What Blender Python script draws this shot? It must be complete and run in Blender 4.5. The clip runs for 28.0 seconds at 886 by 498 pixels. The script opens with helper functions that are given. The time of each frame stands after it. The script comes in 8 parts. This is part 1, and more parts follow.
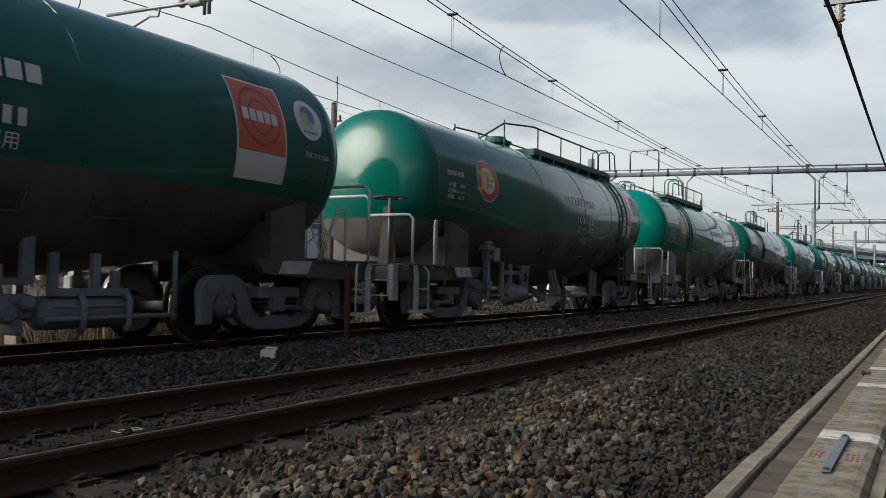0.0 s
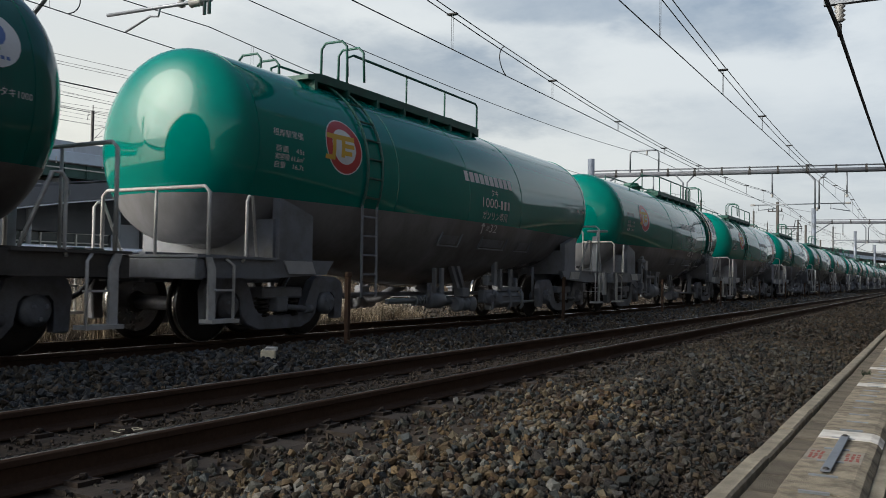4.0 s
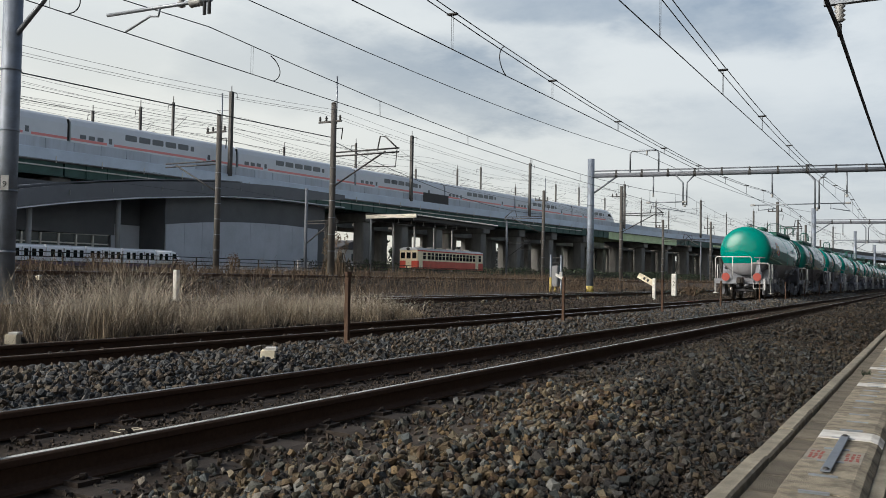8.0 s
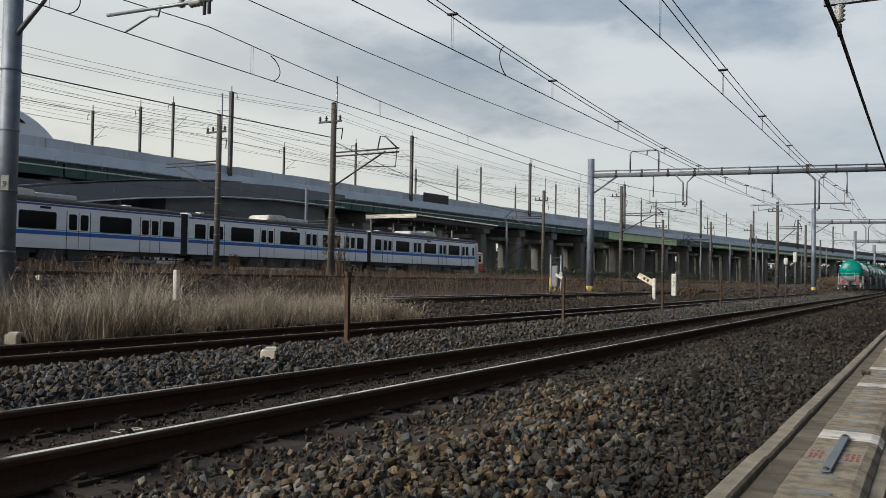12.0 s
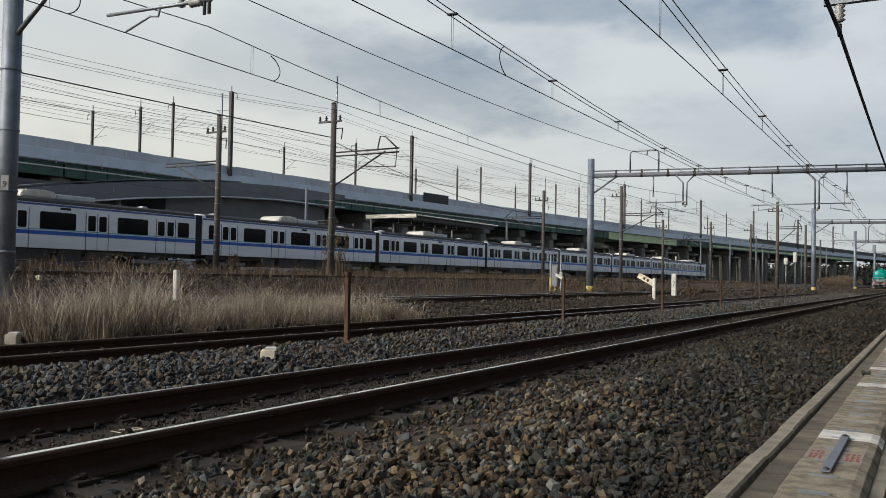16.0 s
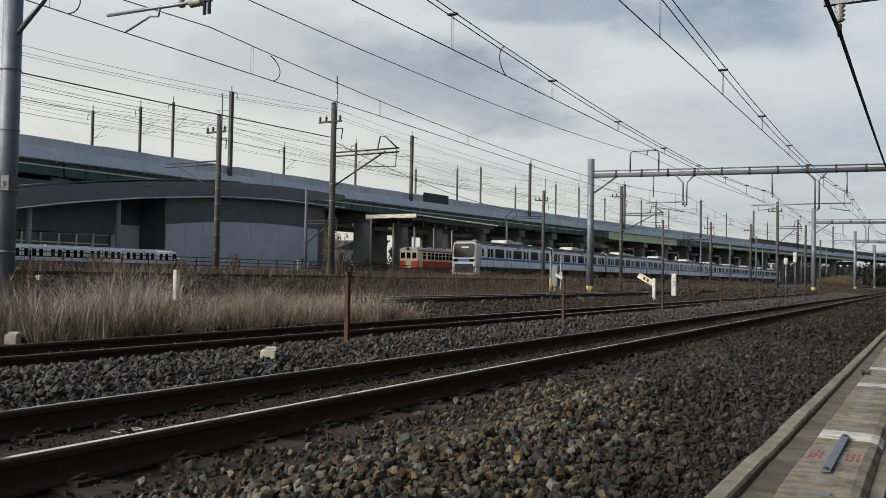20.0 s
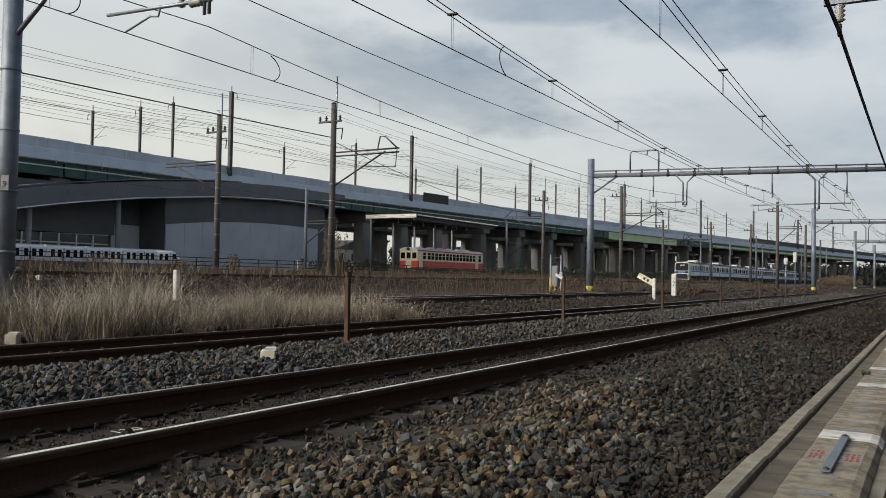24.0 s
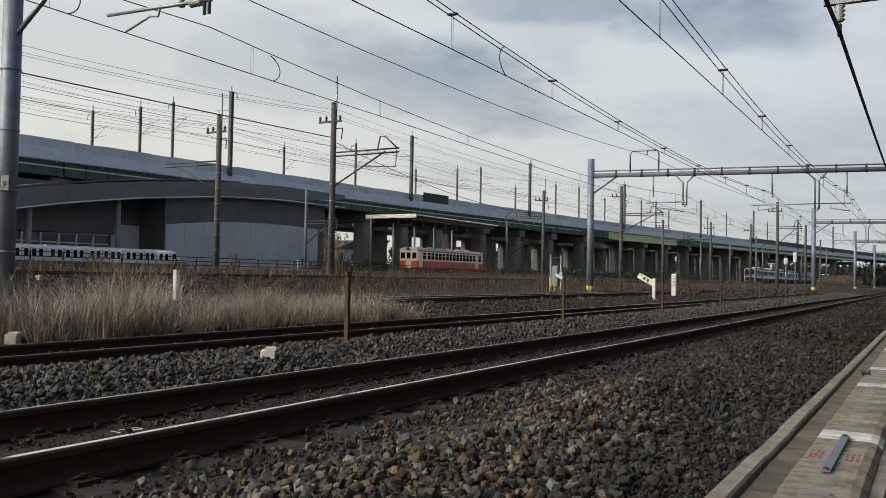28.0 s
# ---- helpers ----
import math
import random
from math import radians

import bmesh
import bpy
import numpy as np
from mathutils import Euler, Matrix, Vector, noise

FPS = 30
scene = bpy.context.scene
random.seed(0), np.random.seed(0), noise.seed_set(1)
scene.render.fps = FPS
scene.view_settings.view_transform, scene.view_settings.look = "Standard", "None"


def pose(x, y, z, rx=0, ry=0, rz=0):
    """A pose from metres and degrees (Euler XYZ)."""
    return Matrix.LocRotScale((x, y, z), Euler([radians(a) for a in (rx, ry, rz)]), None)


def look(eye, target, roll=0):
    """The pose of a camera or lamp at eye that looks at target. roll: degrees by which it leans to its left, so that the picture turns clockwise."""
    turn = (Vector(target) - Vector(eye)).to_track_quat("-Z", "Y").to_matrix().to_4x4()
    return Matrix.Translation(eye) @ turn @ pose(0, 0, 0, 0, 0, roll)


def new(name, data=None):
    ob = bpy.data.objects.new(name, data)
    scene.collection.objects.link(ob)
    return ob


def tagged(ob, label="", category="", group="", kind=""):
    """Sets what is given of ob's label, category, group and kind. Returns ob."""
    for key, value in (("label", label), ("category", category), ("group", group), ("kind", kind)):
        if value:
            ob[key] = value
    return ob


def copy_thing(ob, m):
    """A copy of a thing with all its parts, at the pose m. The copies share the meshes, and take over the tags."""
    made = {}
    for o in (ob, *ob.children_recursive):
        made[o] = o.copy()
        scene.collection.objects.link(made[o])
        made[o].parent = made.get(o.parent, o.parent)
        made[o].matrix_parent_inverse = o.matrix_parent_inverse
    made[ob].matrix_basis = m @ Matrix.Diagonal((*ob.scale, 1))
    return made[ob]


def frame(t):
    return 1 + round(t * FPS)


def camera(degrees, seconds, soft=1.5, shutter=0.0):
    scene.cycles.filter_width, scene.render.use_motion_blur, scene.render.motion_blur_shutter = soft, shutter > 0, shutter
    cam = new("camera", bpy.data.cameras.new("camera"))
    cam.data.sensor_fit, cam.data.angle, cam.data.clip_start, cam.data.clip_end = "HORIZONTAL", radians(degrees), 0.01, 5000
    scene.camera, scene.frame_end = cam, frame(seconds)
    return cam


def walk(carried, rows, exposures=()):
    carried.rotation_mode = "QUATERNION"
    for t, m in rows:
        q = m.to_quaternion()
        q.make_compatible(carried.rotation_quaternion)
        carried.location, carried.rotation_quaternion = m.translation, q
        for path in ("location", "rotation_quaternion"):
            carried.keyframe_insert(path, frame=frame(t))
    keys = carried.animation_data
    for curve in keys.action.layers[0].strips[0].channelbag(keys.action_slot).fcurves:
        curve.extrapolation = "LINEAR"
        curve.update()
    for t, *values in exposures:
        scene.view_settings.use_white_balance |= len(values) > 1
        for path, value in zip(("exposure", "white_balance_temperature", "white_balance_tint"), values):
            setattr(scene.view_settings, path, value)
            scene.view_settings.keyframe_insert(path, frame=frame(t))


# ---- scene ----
cam = camera(54.047, 28.0, soft=0.88, shutter=0.03)
EYE = pose(0, 0, 0.788, 91.874, -0.966, -60.614)
EXPOSURES = [(0.0, 0.08, 6230, 10), (8.0, 0.08, 6230, 10), (12.0, -0.08, 6230, 10), (28.0, -0.08, 6230, 10)]
walk(cam, [(0.0, EYE), (28.0, EYE)], EXPOSURES)

# X runs along the tracks, Y across them towards the museum, Z up from the rail tops.

# ---- sky and sun ----
SUN_AZ = radians(140)       # from +X towards +Y
SUN_EL = radians(28.5)
world = bpy.data.worlds.new("overcast_sky")
scene.world = world
world.use_nodes = True
wt = world.node_tree
wt.nodes.clear()


def wnode(kind, **values):
    n = wt.nodes.new(kind)
    for k, v in values.items():
        n.inputs[k].default_value = v
    return n


def wmath(op, a, b=None, clamp=False):
    n = wt.nodes.new("ShaderNodeMath")
    n.operation, n.use_clamp = op, clamp
    for i, v in enumerate((a, b)):
        if v is None:
            continue
        if hasattr(v, "links"):
            wt.links.new(v, n.inputs[i])
        else:
            n.inputs[i].default_value = v
    return n.outputs[0]


def wmix(fac, a, b):
    n = wt.nodes.new("ShaderNodeMix")
    n.data_type = "RGBA"
    for sock, v in ((n.inputs[0], fac), (n.inputs[6], a), (n.inputs[7], b)):
        if hasattr(v, "links"):
            wt.links.new(v, sock)
        else:
            sock.default_value = v
    return n.outputs[2]


sky_way = wt.nodes.new("ShaderNodeTexCoord").outputs["Generated"]
sep = wt.nodes.new("ShaderNodeSeparateXYZ")
wt.links.new(sky_way, sep.inputs[0])
up = wmath("MAXIMUM", sep.outputs[2], 0.0)
den = wmath("ADD", up, 0.16)
plane = wt.nodes.new("ShaderNodeCombineXYZ")
wt.links.new(wmath("DIVIDE", sep.outputs[0], den), plane.inputs[0])
wt.links.new(wmath("DIVIDE", sep.outputs[1], den), plane.inputs[1])
plane.inputs[2].default_value = 3.1


def cloud_noise(scale, detail, rough, shift):
    m = wt.nodes.new("ShaderNodeMapping")
    m.inputs["Location"].default_value = shift
    wt.links.new(plane.outputs[0], m.inputs[0])
    n = wnode("ShaderNodeTexNoise", Scale=scale, Detail=detail, Roughness=rough)
    wt.links.new(m.outputs[0], n.inputs["Vector"])
    return n.outputs["Fac"]


big = cloud_noise(0.55, 3.0, 0.5, (2.2, 0.6, 0.0))
small = cloud_noise(1.9, 6.0, 0.62, (0.4, 4.0, 1.0))
mass = wmath("ADD", wmath("MULTIPLY", big, 0.62), wmath("MULTIPLY", small, 0.38))
ramp = wt.nodes.new("ShaderNodeMapRange")
ramp.interpolation_type = "SMOOTHSTEP"
for i, v in ((1, 0.42), (2, 0.60), (3, 0.0), (4, 1.0)):
    ramp.inputs[i].default_value = v
wt.links.new(mass, ramp.inputs[0])
cover = ramp.outputs[0]


def cloud_mass(c, a, b, ragged):
    """A thicker bank of cloud: centre, and the two axes in which it fades."""
    d = wt.nodes.new("ShaderNodeVectorMath")
    d.operation = "SUBTRACT"
    wt.links.new(plane.outputs[0], d.inputs[0])
    d.inputs[1].default_value = (*c, 3.1)
    total = None
    for axis in (a, b):
        q = wt.nodes.new("ShaderNodeVectorMath")
        q.operation = "DOT_PRODUCT"
        wt.links.new(d.outputs[0], q.inputs[0])
        q.inputs[1].default_value = (*axis, 0)
        sq = wmath("POWER", wmath("ABSOLUTE", q.outputs["Value"]), 2.0)
        total = sq if total is None else wmath("ADD", total, sq)
    edge = wmath("SUBTRACT", wmath("MULTIPLY", small, ragged), ragged * 0.5)
    near = wmath("SUBTRACT", wmath("ADD", 1.0, edge), total)
    r = wt.nodes.new("ShaderNodeMapRange")
    r.interpolation_type = "SMOOTHSTEP"
    r.inputs[1].default_value, r.inputs[2].default_value = -1.1, 1.0
    wt.links.new(near, r.inputs[0])
    return r.outputs[0]


banks = 0.0
for c, a, b, k, g in (((2.274, 1.319), (1.591, -2.276), (1.929, 3.492), 4.0, 1.0),
                      ((2.163, 0.451), (1.050, -4.448), (5.051, 2.878), 4.0, 0.9),
                      ((1.985, 1.652), (2.059, -2.211), (1.611, 2.434), 4.0, 0.5),
                      ((3.193, 0.389), (0.254, -1.873), (2.193, 0.937), 3.5, 0.38),
                      ((1.924, 0.776), (1.529, -3.601), (10.892, 6.399), 4.0, 0.6),
                      ((1.524, 1.919), (2.413, -1.960), (2.934, 1.947), 4.0, 0.28)):
    banks = wmath("MAXIMUM", banks, wmath("MULTIPLY", cloud_mass(c, a, b, k), g))
cover = wmath("ADD", wmath("MULTIPLY", cover, 0.42), wmath("MULTIPLY", banks, 0.78), clamp=True)

sky = wt.nodes.new("ShaderNodeTexSky")
sky.sky_type, sky.sun_disc = "NISHITA", False
sky.sun_elevation, sky.sun_rotation = SUN_EL, radians(90) - SUN_AZ
clear = wt.nodes.new("ShaderNodeVectorMath")
clear.operation = "SCALE"
clear.inputs["Scale"].default_value = 0.10
wt.links.new(sky.outputs[0], clear.inputs[0])

# clouds: pale where thin, blue-grey where thick; brighter towards the hidden sun
cloud = wmix(cover, (0.90, 0.95, 0.96, 1), (0.21, 0.325, 0.47, 1))
sun_way = (math.cos(SUN_EL) * math.cos(SUN_AZ), math.cos(SUN_EL) * math.sin(SUN_AZ), math.sin(SUN_EL))
dot = wt.nodes.new("ShaderNodeVectorMath")
dot.operation = "DOT_PRODUCT"
wt.links.new(sky_way, dot.inputs[0])
dot.inputs[1].default_value = sun_way
toward = wmath("MULTIPLY_ADD", dot.outputs["Value"], 0.5)
toward.node.inputs[2].default_value = 0.5
glow = wmath("POWER", wmath("MAXIMUM", toward, 0.0), 4.0)
cloud = wmix(wmath("MULTIPLY", glow, 0.45, clamp=True), cloud, (0.95, 0.91, 0.80, 1))
low = wmath("POWER", wmath("SUBTRACT", 1.0, up, clamp=True), 6.0)
warm = wmath("MULTIPLY", wmath("SUBTRACT", toward, 0.17), 2.6, clamp=True)
cloud = wmix(wmath("MULTIPLY", low, 0.8), cloud, wmix(warm, (0.66, 0.665, 0.66, 1), (1.06, 0.93, 0.63, 1)))
hazy = wmath("MULTIPLY", wmath("POWER", wmath("SUBTRACT", 1.0, up, clamp=True), 3.0), warm)
cloud = wmix(wmath("MULTIPLY", hazy, 0.36, clamp=True), cloud, (1.03, 0.94, 0.71, 1))
# the overcast dome is duller away from the sun
dull = wmath("MULTIPLY_ADD", wmath("POWER", toward, 1.3), 0.18)
dull.node.inputs[2].default_value = 0.92
shade = wt.nodes.new("ShaderNodeVectorMath")
shade.operation = "SCALE"
wt.links.new(cloud, shade.inputs[0])
wt.links.new(dull, shade.inputs["Scale"])
# the cloud breaks up overhead and lets the clear sky through
high = wt.nodes.new("ShaderNodeMapRange")
high.interpolation_type = "SMOOTHSTEP"
for i, v in ((1, 0.27), (2, 0.54), (3, 0.88), (4, 0.06)):
    high.inputs[i].default_value = v
wt.links.new(up, high.inputs[0])
final = wmix(high.outputs[0], clear.outputs[0], shade.outputs[0])
# the hidden sun's glow through the cloud, dimmed by its thicker parts
halo = wmath("POWER", wmath("MAXIMUM", dot.outputs["Value"], 0.0), 15.0)
halo = wmath("MULTIPLY", halo, wmath("SUBTRACT", 12.2, wmath("MULTIPLY", cover, 7.5)))
glare = wt.nodes.new("ShaderNodeVectorMath")
glare.operation = "MULTIPLY_ADD"
wt.links.new(halo, glare.inputs[0])
glare.inputs[1].default_value = (1.0, 0.91, 0.78)
wt.links.new(final, glare.inputs[2])
bg = wnode("ShaderNodeBackground", Strength=0.9)
wt.links.new(glare.outputs[0], bg.inputs[0])
wt.links.new(bg.outputs[0], wt.nodes.new("ShaderNodeOutputWorld").inputs[0])

sun = new("sun", bpy.data.lights.new("sun", "SUN"))
sun.data.energy, sun.data.angle, sun.data.color = 1.3, radians(40), (1.0, 0.91, 0.78)
sun.matrix_basis = look(Vector(sun_way) * 100, (0, 0, 0))


# ---- materials ----
def mat(name, col, rough=0.6, metal=0.0, var=0.18, scale=3.0, bump=0.15, bscale=60.0, col2=None, rand=0.0,
        coat=0.0, island=0.0, stretch=(1, 1, 1), lo=0.35, hi=0.7, spec=0.5, even=1.0):
    """A surface with broad stains or wear (col to col2) and fine grain."""
    m = bpy.data.materials.new(name)
    m.use_nodes = True
    t = m.node_tree
    b = t.nodes["Principled BSDF"]
    co = t.nodes.new("ShaderNodeTexCoord")
    mp = t.nodes.new("ShaderNodeMapping")
    mp.inputs["Scale"].default_value = stretch
    t.links.new(co.outputs["Object"], mp.inputs[0])
    n1 = t.nodes.new("ShaderNodeTexNoise")
    n1.inputs["Scale"].default_value, n1.inputs["Detail"].default_value, n1.inputs["Roughness"].default_value = scale, 5, 0.65
    t.links.new(mp.outputs[0], n1.inputs["Vector"])
    r = t.nodes.new("ShaderNodeMapRange")
    r.inputs[1].default_value, r.inputs[2].default_value = lo, hi
    t.links.new(n1.outputs["Fac"], r.inputs[0])
    c2 = col2 if col2 else tuple(c * (1 - 2 * var) for c in col)
    mx = t.nodes.new("ShaderNodeMix")
    mx.data_type = "RGBA"
    mx.inputs[6].default_value, mx.inputs[7].default_value = (*col, 1), (*c2, 1)
    t.links.new(r.outputs[0], mx.inputs[0])
    n2 = t.nodes.new("ShaderNodeTexNoise")
    n2.inputs["Scale"].default_value, n2.inputs["Detail"].default_value = bscale, 3
    t.links.new(mp.outputs[0], n2.inputs["Vector"])
    hs = t.nodes.new("ShaderNodeHueSaturation")
    g = t.nodes.new("ShaderNodeMapRange")
    g.inputs[3].default_value, g.inputs[4].default_value = 1 - var, 1 + var
    t.links.new(n2.outputs["Fac"], g.inputs[0])
    value = g.outputs[0]
    if rand or island:
        src = t.nodes.new("ShaderNodeNewGeometry").outputs["Random Per Island"] if island else t.nodes.new("ShaderNodeObjectInfo").outputs["Random"]
        k = t.nodes.new("ShaderNodeMapRange")
        w = rand or island
        k.inputs[3].default_value, k.inputs[4].default_value = 1 - w, 1 + w
        t.links.new(src, k.inputs[0])
        mul = t.nodes.new("ShaderNodeMath")
        mul.operation = "MULTIPLY"
        t.links.new(value, mul.inputs[0])
        t.links.new(k.outputs[0], mul.inputs[1])
        value = mul.outputs[0]
    t.links.new(value, hs.inputs["Value"])
    t.links.new(mx.outputs[2], hs.inputs["Color"])
    t.links.new(hs.outputs[0], b.inputs["Base Color"])
    rr = t.nodes.new("ShaderNodeMapRange")
    rr.inputs[3].default_value, rr.inputs[4].default_value = max(0.03, rough - 0.08 * even), min(1, rough + 0.1 * even)
    t.links.new(n1.outputs["Fac"], rr.inputs[0])
    t.links.new(rr.outputs[0], b.inputs["Roughness"])
    b.inputs["Metallic"].default_value = metal
    b.inputs["Specular IOR Level"].default_value = spec
    if coat:
        b.inputs["Coat Weight"].default_value, b.inputs["Coat Roughness"].default_value = coat, 0.05
    if bump:
        bp = t.nodes.new("ShaderNodeBump")
        bp.inputs["Strength"].default_value, bp.inputs["Distance"].default_value = bump, 0.01
        t.links.new(n2.outputs["Fac"], bp.inputs["Height"])
        t.links.new(bp.outputs[0], b.inputs["Normal"])
    return m


M = {}
M["soil"] = mat("soil", (0.042, 0.028, 0.017), 0.95, scale=0.6, bscale=14, bump=0.8, var=0.35, col2=(0.022, 0.016, 0.011))
M["bed"] = mat("ballast_bed", (0.085, 0.075, 0.066), 0.95, scale=1.2, bscale=26, bump=1.0, var=0.5, col2=(0.035, 0.03, 0.027))


def stone_mat(name, tints, gain):
    """Broken stone: every stone takes one of several tints, with grain and dust on it."""
    m = mat(name, (0.1, 0.1, 0.1), 0.85, bscale=85, bump=0.7, var=0.3)
    t = m.node_tree
    ramp = t.nodes.new("ShaderNodeValToRGB")
    ramp.color_ramp.interpolation = "CONSTANT"
    e = ramp.color_ramp.elements
    while len(e) < len(tints):
        e.new(0.5)
    for k, c in enumerate(tints):
        e[k].position, e[k].color = k / len(tints), (*[v * gain for v in c], 1)
    t.links.new(t.nodes.new("ShaderNodeNewGeometry").outputs["Random Per Island"], ramp.inputs[0])
    mix = [n for n in t.nodes if n.bl_idname == "ShaderNodeMix"][0]
    t.links.new(ramp.outputs[0], mix.inputs[6])
    dim = t.nodes.new("ShaderNodeVectorMath")
    dim.operation = "SCALE"
    dim.inputs["Scale"].default_value = 0.6
    t.links.new(ramp.outputs[0], dim.inputs[0])
    t.links.new(dim.outputs[0], mix.inputs[7])
    return m


TINTS = [(0.196, 0.149, 0.085), (0.134, 0.121, 0.089), (0.057, 0.053, 0.045), (0.103, 0.106, 0.092), (0.175, 0.149, 0.1), (0.088, 0.062, 0.035), (0.124, 0.101, 0.066), (0.072, 0.065, 0.05), (0.216, 0.193, 0.139), (0.134, 0.097, 0.055), (0.093, 0.092, 0.077), (0.046, 0.041, 0.031), (0.154, 0.121, 0.074), (0.2, 0.21, 0.205), (0.11, 0.125, 0.13), (0.26, 0.245, 0.215), (0.075, 0.085, 0.08)]
COOL = [(0.099, 0.112, 0.123), (0.054, 0.06, 0.065), (0.129, 0.14, 0.148), (0.074, 0.082, 0.089), (0.118, 0.115, 0.104), (0.168, 0.175, 0.177), (0.089, 0.075, 0.057), (0.064, 0.07, 0.074), (0.20, 0.195, 0.18), (0.125, 0.10, 0.07), (0.04, 0.042, 0.045), (0.155, 0.135, 0.10), (0.14, 0.105, 0.068), (0.11, 0.085, 0.06), (0.18, 0.155, 0.12)]
RUSTY = [(0.114, 0.082, 0.054), (0.073, 0.053, 0.038), (0.156, 0.116, 0.077), (0.094, 0.078, 0.061), (0.146, 0.102, 0.063), (0.057, 0.044, 0.033), (0.135, 0.112, 0.086)]
MEAN = [sum(t[i] for t in TINTS) / len(TINTS) for i in range(3)]
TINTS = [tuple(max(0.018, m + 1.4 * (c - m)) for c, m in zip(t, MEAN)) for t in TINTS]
# light put into the tints: brighter for the lit heap, darker where shaded
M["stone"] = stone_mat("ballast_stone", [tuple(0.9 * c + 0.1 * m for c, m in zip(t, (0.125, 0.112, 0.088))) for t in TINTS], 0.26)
M["stone_pale"] = stone_mat("lit_or_pale_ballast_stone", [(0.98 * r + 0.010, 0.92 * g + 0.009, 0.83 * b + 0.008) for r, g, b in TINTS], 0.66)
# browner as well, and darkest, for the shaded far shoulder
M["stone_dim"] = stone_mat("shaded_brown_ballast_stone", [(1.06 * r + 0.006, 0.92 * g + 0.003, 0.78 * b) for r, g, b in TINTS], 0.19)
M["stone_cool"] = stone_mat("ballast_stone_bluish", COOL, 0.68)
M["stone_brown"] = stone_mat("ballast_stone_brown", RUSTY, 0.43)
M["rail_head"] = mat("polished_rail_head", (0.95, 0.93, 0.90), 0.10, 1.0, var=0.06, scale=2, bump=0, stretch=(0.2, 6, 6))
M["rail"] = mat("rusty_rail", (0.08, 0.05, 0.035), 0.9, 0.0, var=0.25, scale=2.5, bump=0.3, bscale=50, col2=(0.07, 0.042, 0.028), spec=0.2)
M["fastener"] = mat("rusty_fastener", (0.042, 0.029, 0.021), 0.85, var=0.3, scale=8, rand=0.3)
M["sleeper"] = mat("concrete_sleeper", (0.042, 0.032, 0.024), 0.9, var=0.25, scale=3, bump=0.4, bscale=40, col2=(0.022, 0.017, 0.013), rand=0.2)
M["concrete"] = mat("weathered_concrete", (0.32, 0.288, 0.22), 0.88, var=0.36, scale=5, bump=0.8, bscale=130, col2=(0.15, 0.133, 0.105), rand=0.12)
M["concrete_lid"] = mat("concrete_lid", (0.335, 0.292, 0.215), 0.9, var=0.5, scale=7, bump=1.0, bscale=150, col2=(0.12, 0.106, 0.082), rand=0.18, lo=0.4, hi=0.68)
M["concrete_slab"] = mat("stained_concrete_slab", (0.165, 0.142, 0.105), 0.92, var=0.5, scale=5, bump=1.0, bscale=150, col2=(0.08, 0.068, 0.05), rand=0.25)
M["pier"] = mat("pier_concrete", (0.165, 0.163, 0.155), 0.9, var=0.15, scale=0.5, bump=0.2, bscale=12, col2=(0.075, 0.074, 0.072), rand=0.15, stretch=(1, 1, 0.35))
M["white_paint"] = mat("worn_white_paint", (0.72, 0.71, 0.67), 0.7, var=0.1, scale=6, bump=0.2, col2=(0.42, 0.40, 0.36))
M["patch"] = mat("faded_pale_paint", (0.31, 0.29, 0.245), 0.85, var=0.25, scale=14, bump=0.4, bscale=120, col2=(0.21, 0.19, 0.15))
M["red_paint"] = mat("faded_red_paint", (0.22, 0.03, 0.022), 0.75, var=0.2, scale=30, col2=(0.26, 0.08, 0.06))
M["galv"] = mat("galvanised_steel", (0.25, 0.275, 0.305), 0.45, 0.7, var=0.12, scale=2.5, bump=0.08, col2=(0.2, 0.215, 0.235))
M["pole_grey"] = mat("grey_painted_pole", (0.225, 0.26, 0.315), 0.5, 0.3, var=0.12, scale=1.5, bump=0.05, col2=(0.13, 0.145, 0.165))
M["beam"] = mat("weathered_grey_beam", (0.12, 0.135, 0.16), 0.6, 0.0, var=0.12, scale=1.5, bump=0.05, col2=(0.085, 0.092, 0.105))
M["pole_conc"] = mat("spun_concrete_pole", (0.095, 0.088, 0.08), 0.85, var=0.15, scale=1.6, bump=0.2, col2=(0.06, 0.055, 0.05), stretch=(1, 1, 0.3))
M["wire"] = mat("dark_wire", (0.03, 0.03, 0.032), 0.6, 0.3, var=0.1, bump=0)
M["steel_dark"] = mat("dark_steel", (0.06, 0.058, 0.056), 0.6, 0.3, var=0.2, scale=4)
M["porcelain"] = mat("porcelain_insulator", (0.30, 0.30, 0.29), 0.3, var=0.1, bump=0)
M["rust"] = mat("rusty_angle_iron", (0.085, 0.046, 0.026), 0.9, var=0.3, scale=7, col2=(0.045, 0.026, 0.017), bump=0.4)
M["cream_box"] = mat("cream_plastic", (0.80, 0.74, 0.57), 0.6, var=0.12, scale=5, col2=(0.45, 0.38, 0.26))
M["yellow"] = mat("faded_yellow_paint", (0.60, 0.47, 0.13), 0.6, var=0.15, scale=4)
M["grass"] = mat("dry_grass", (0.235, 0.185, 0.12), 0.85, var=0.15, scale=2, bump=0, col2=(0.105, 0.09, 0.075), island=0.6)
M["grass_tip"] = mat("bleached_grass", (0.47, 0.405, 0.305), 0.85, var=0.15, scale=2, bump=0, col2=(0.24, 0.22, 0.19), island=0.5)
M["brush"] = mat("dry_brush", (0.10, 0.066, 0.04), 0.9, var=0.2, scale=1.2, bump=0, col2=(0.05, 0.04, 0.027), island=0.5)
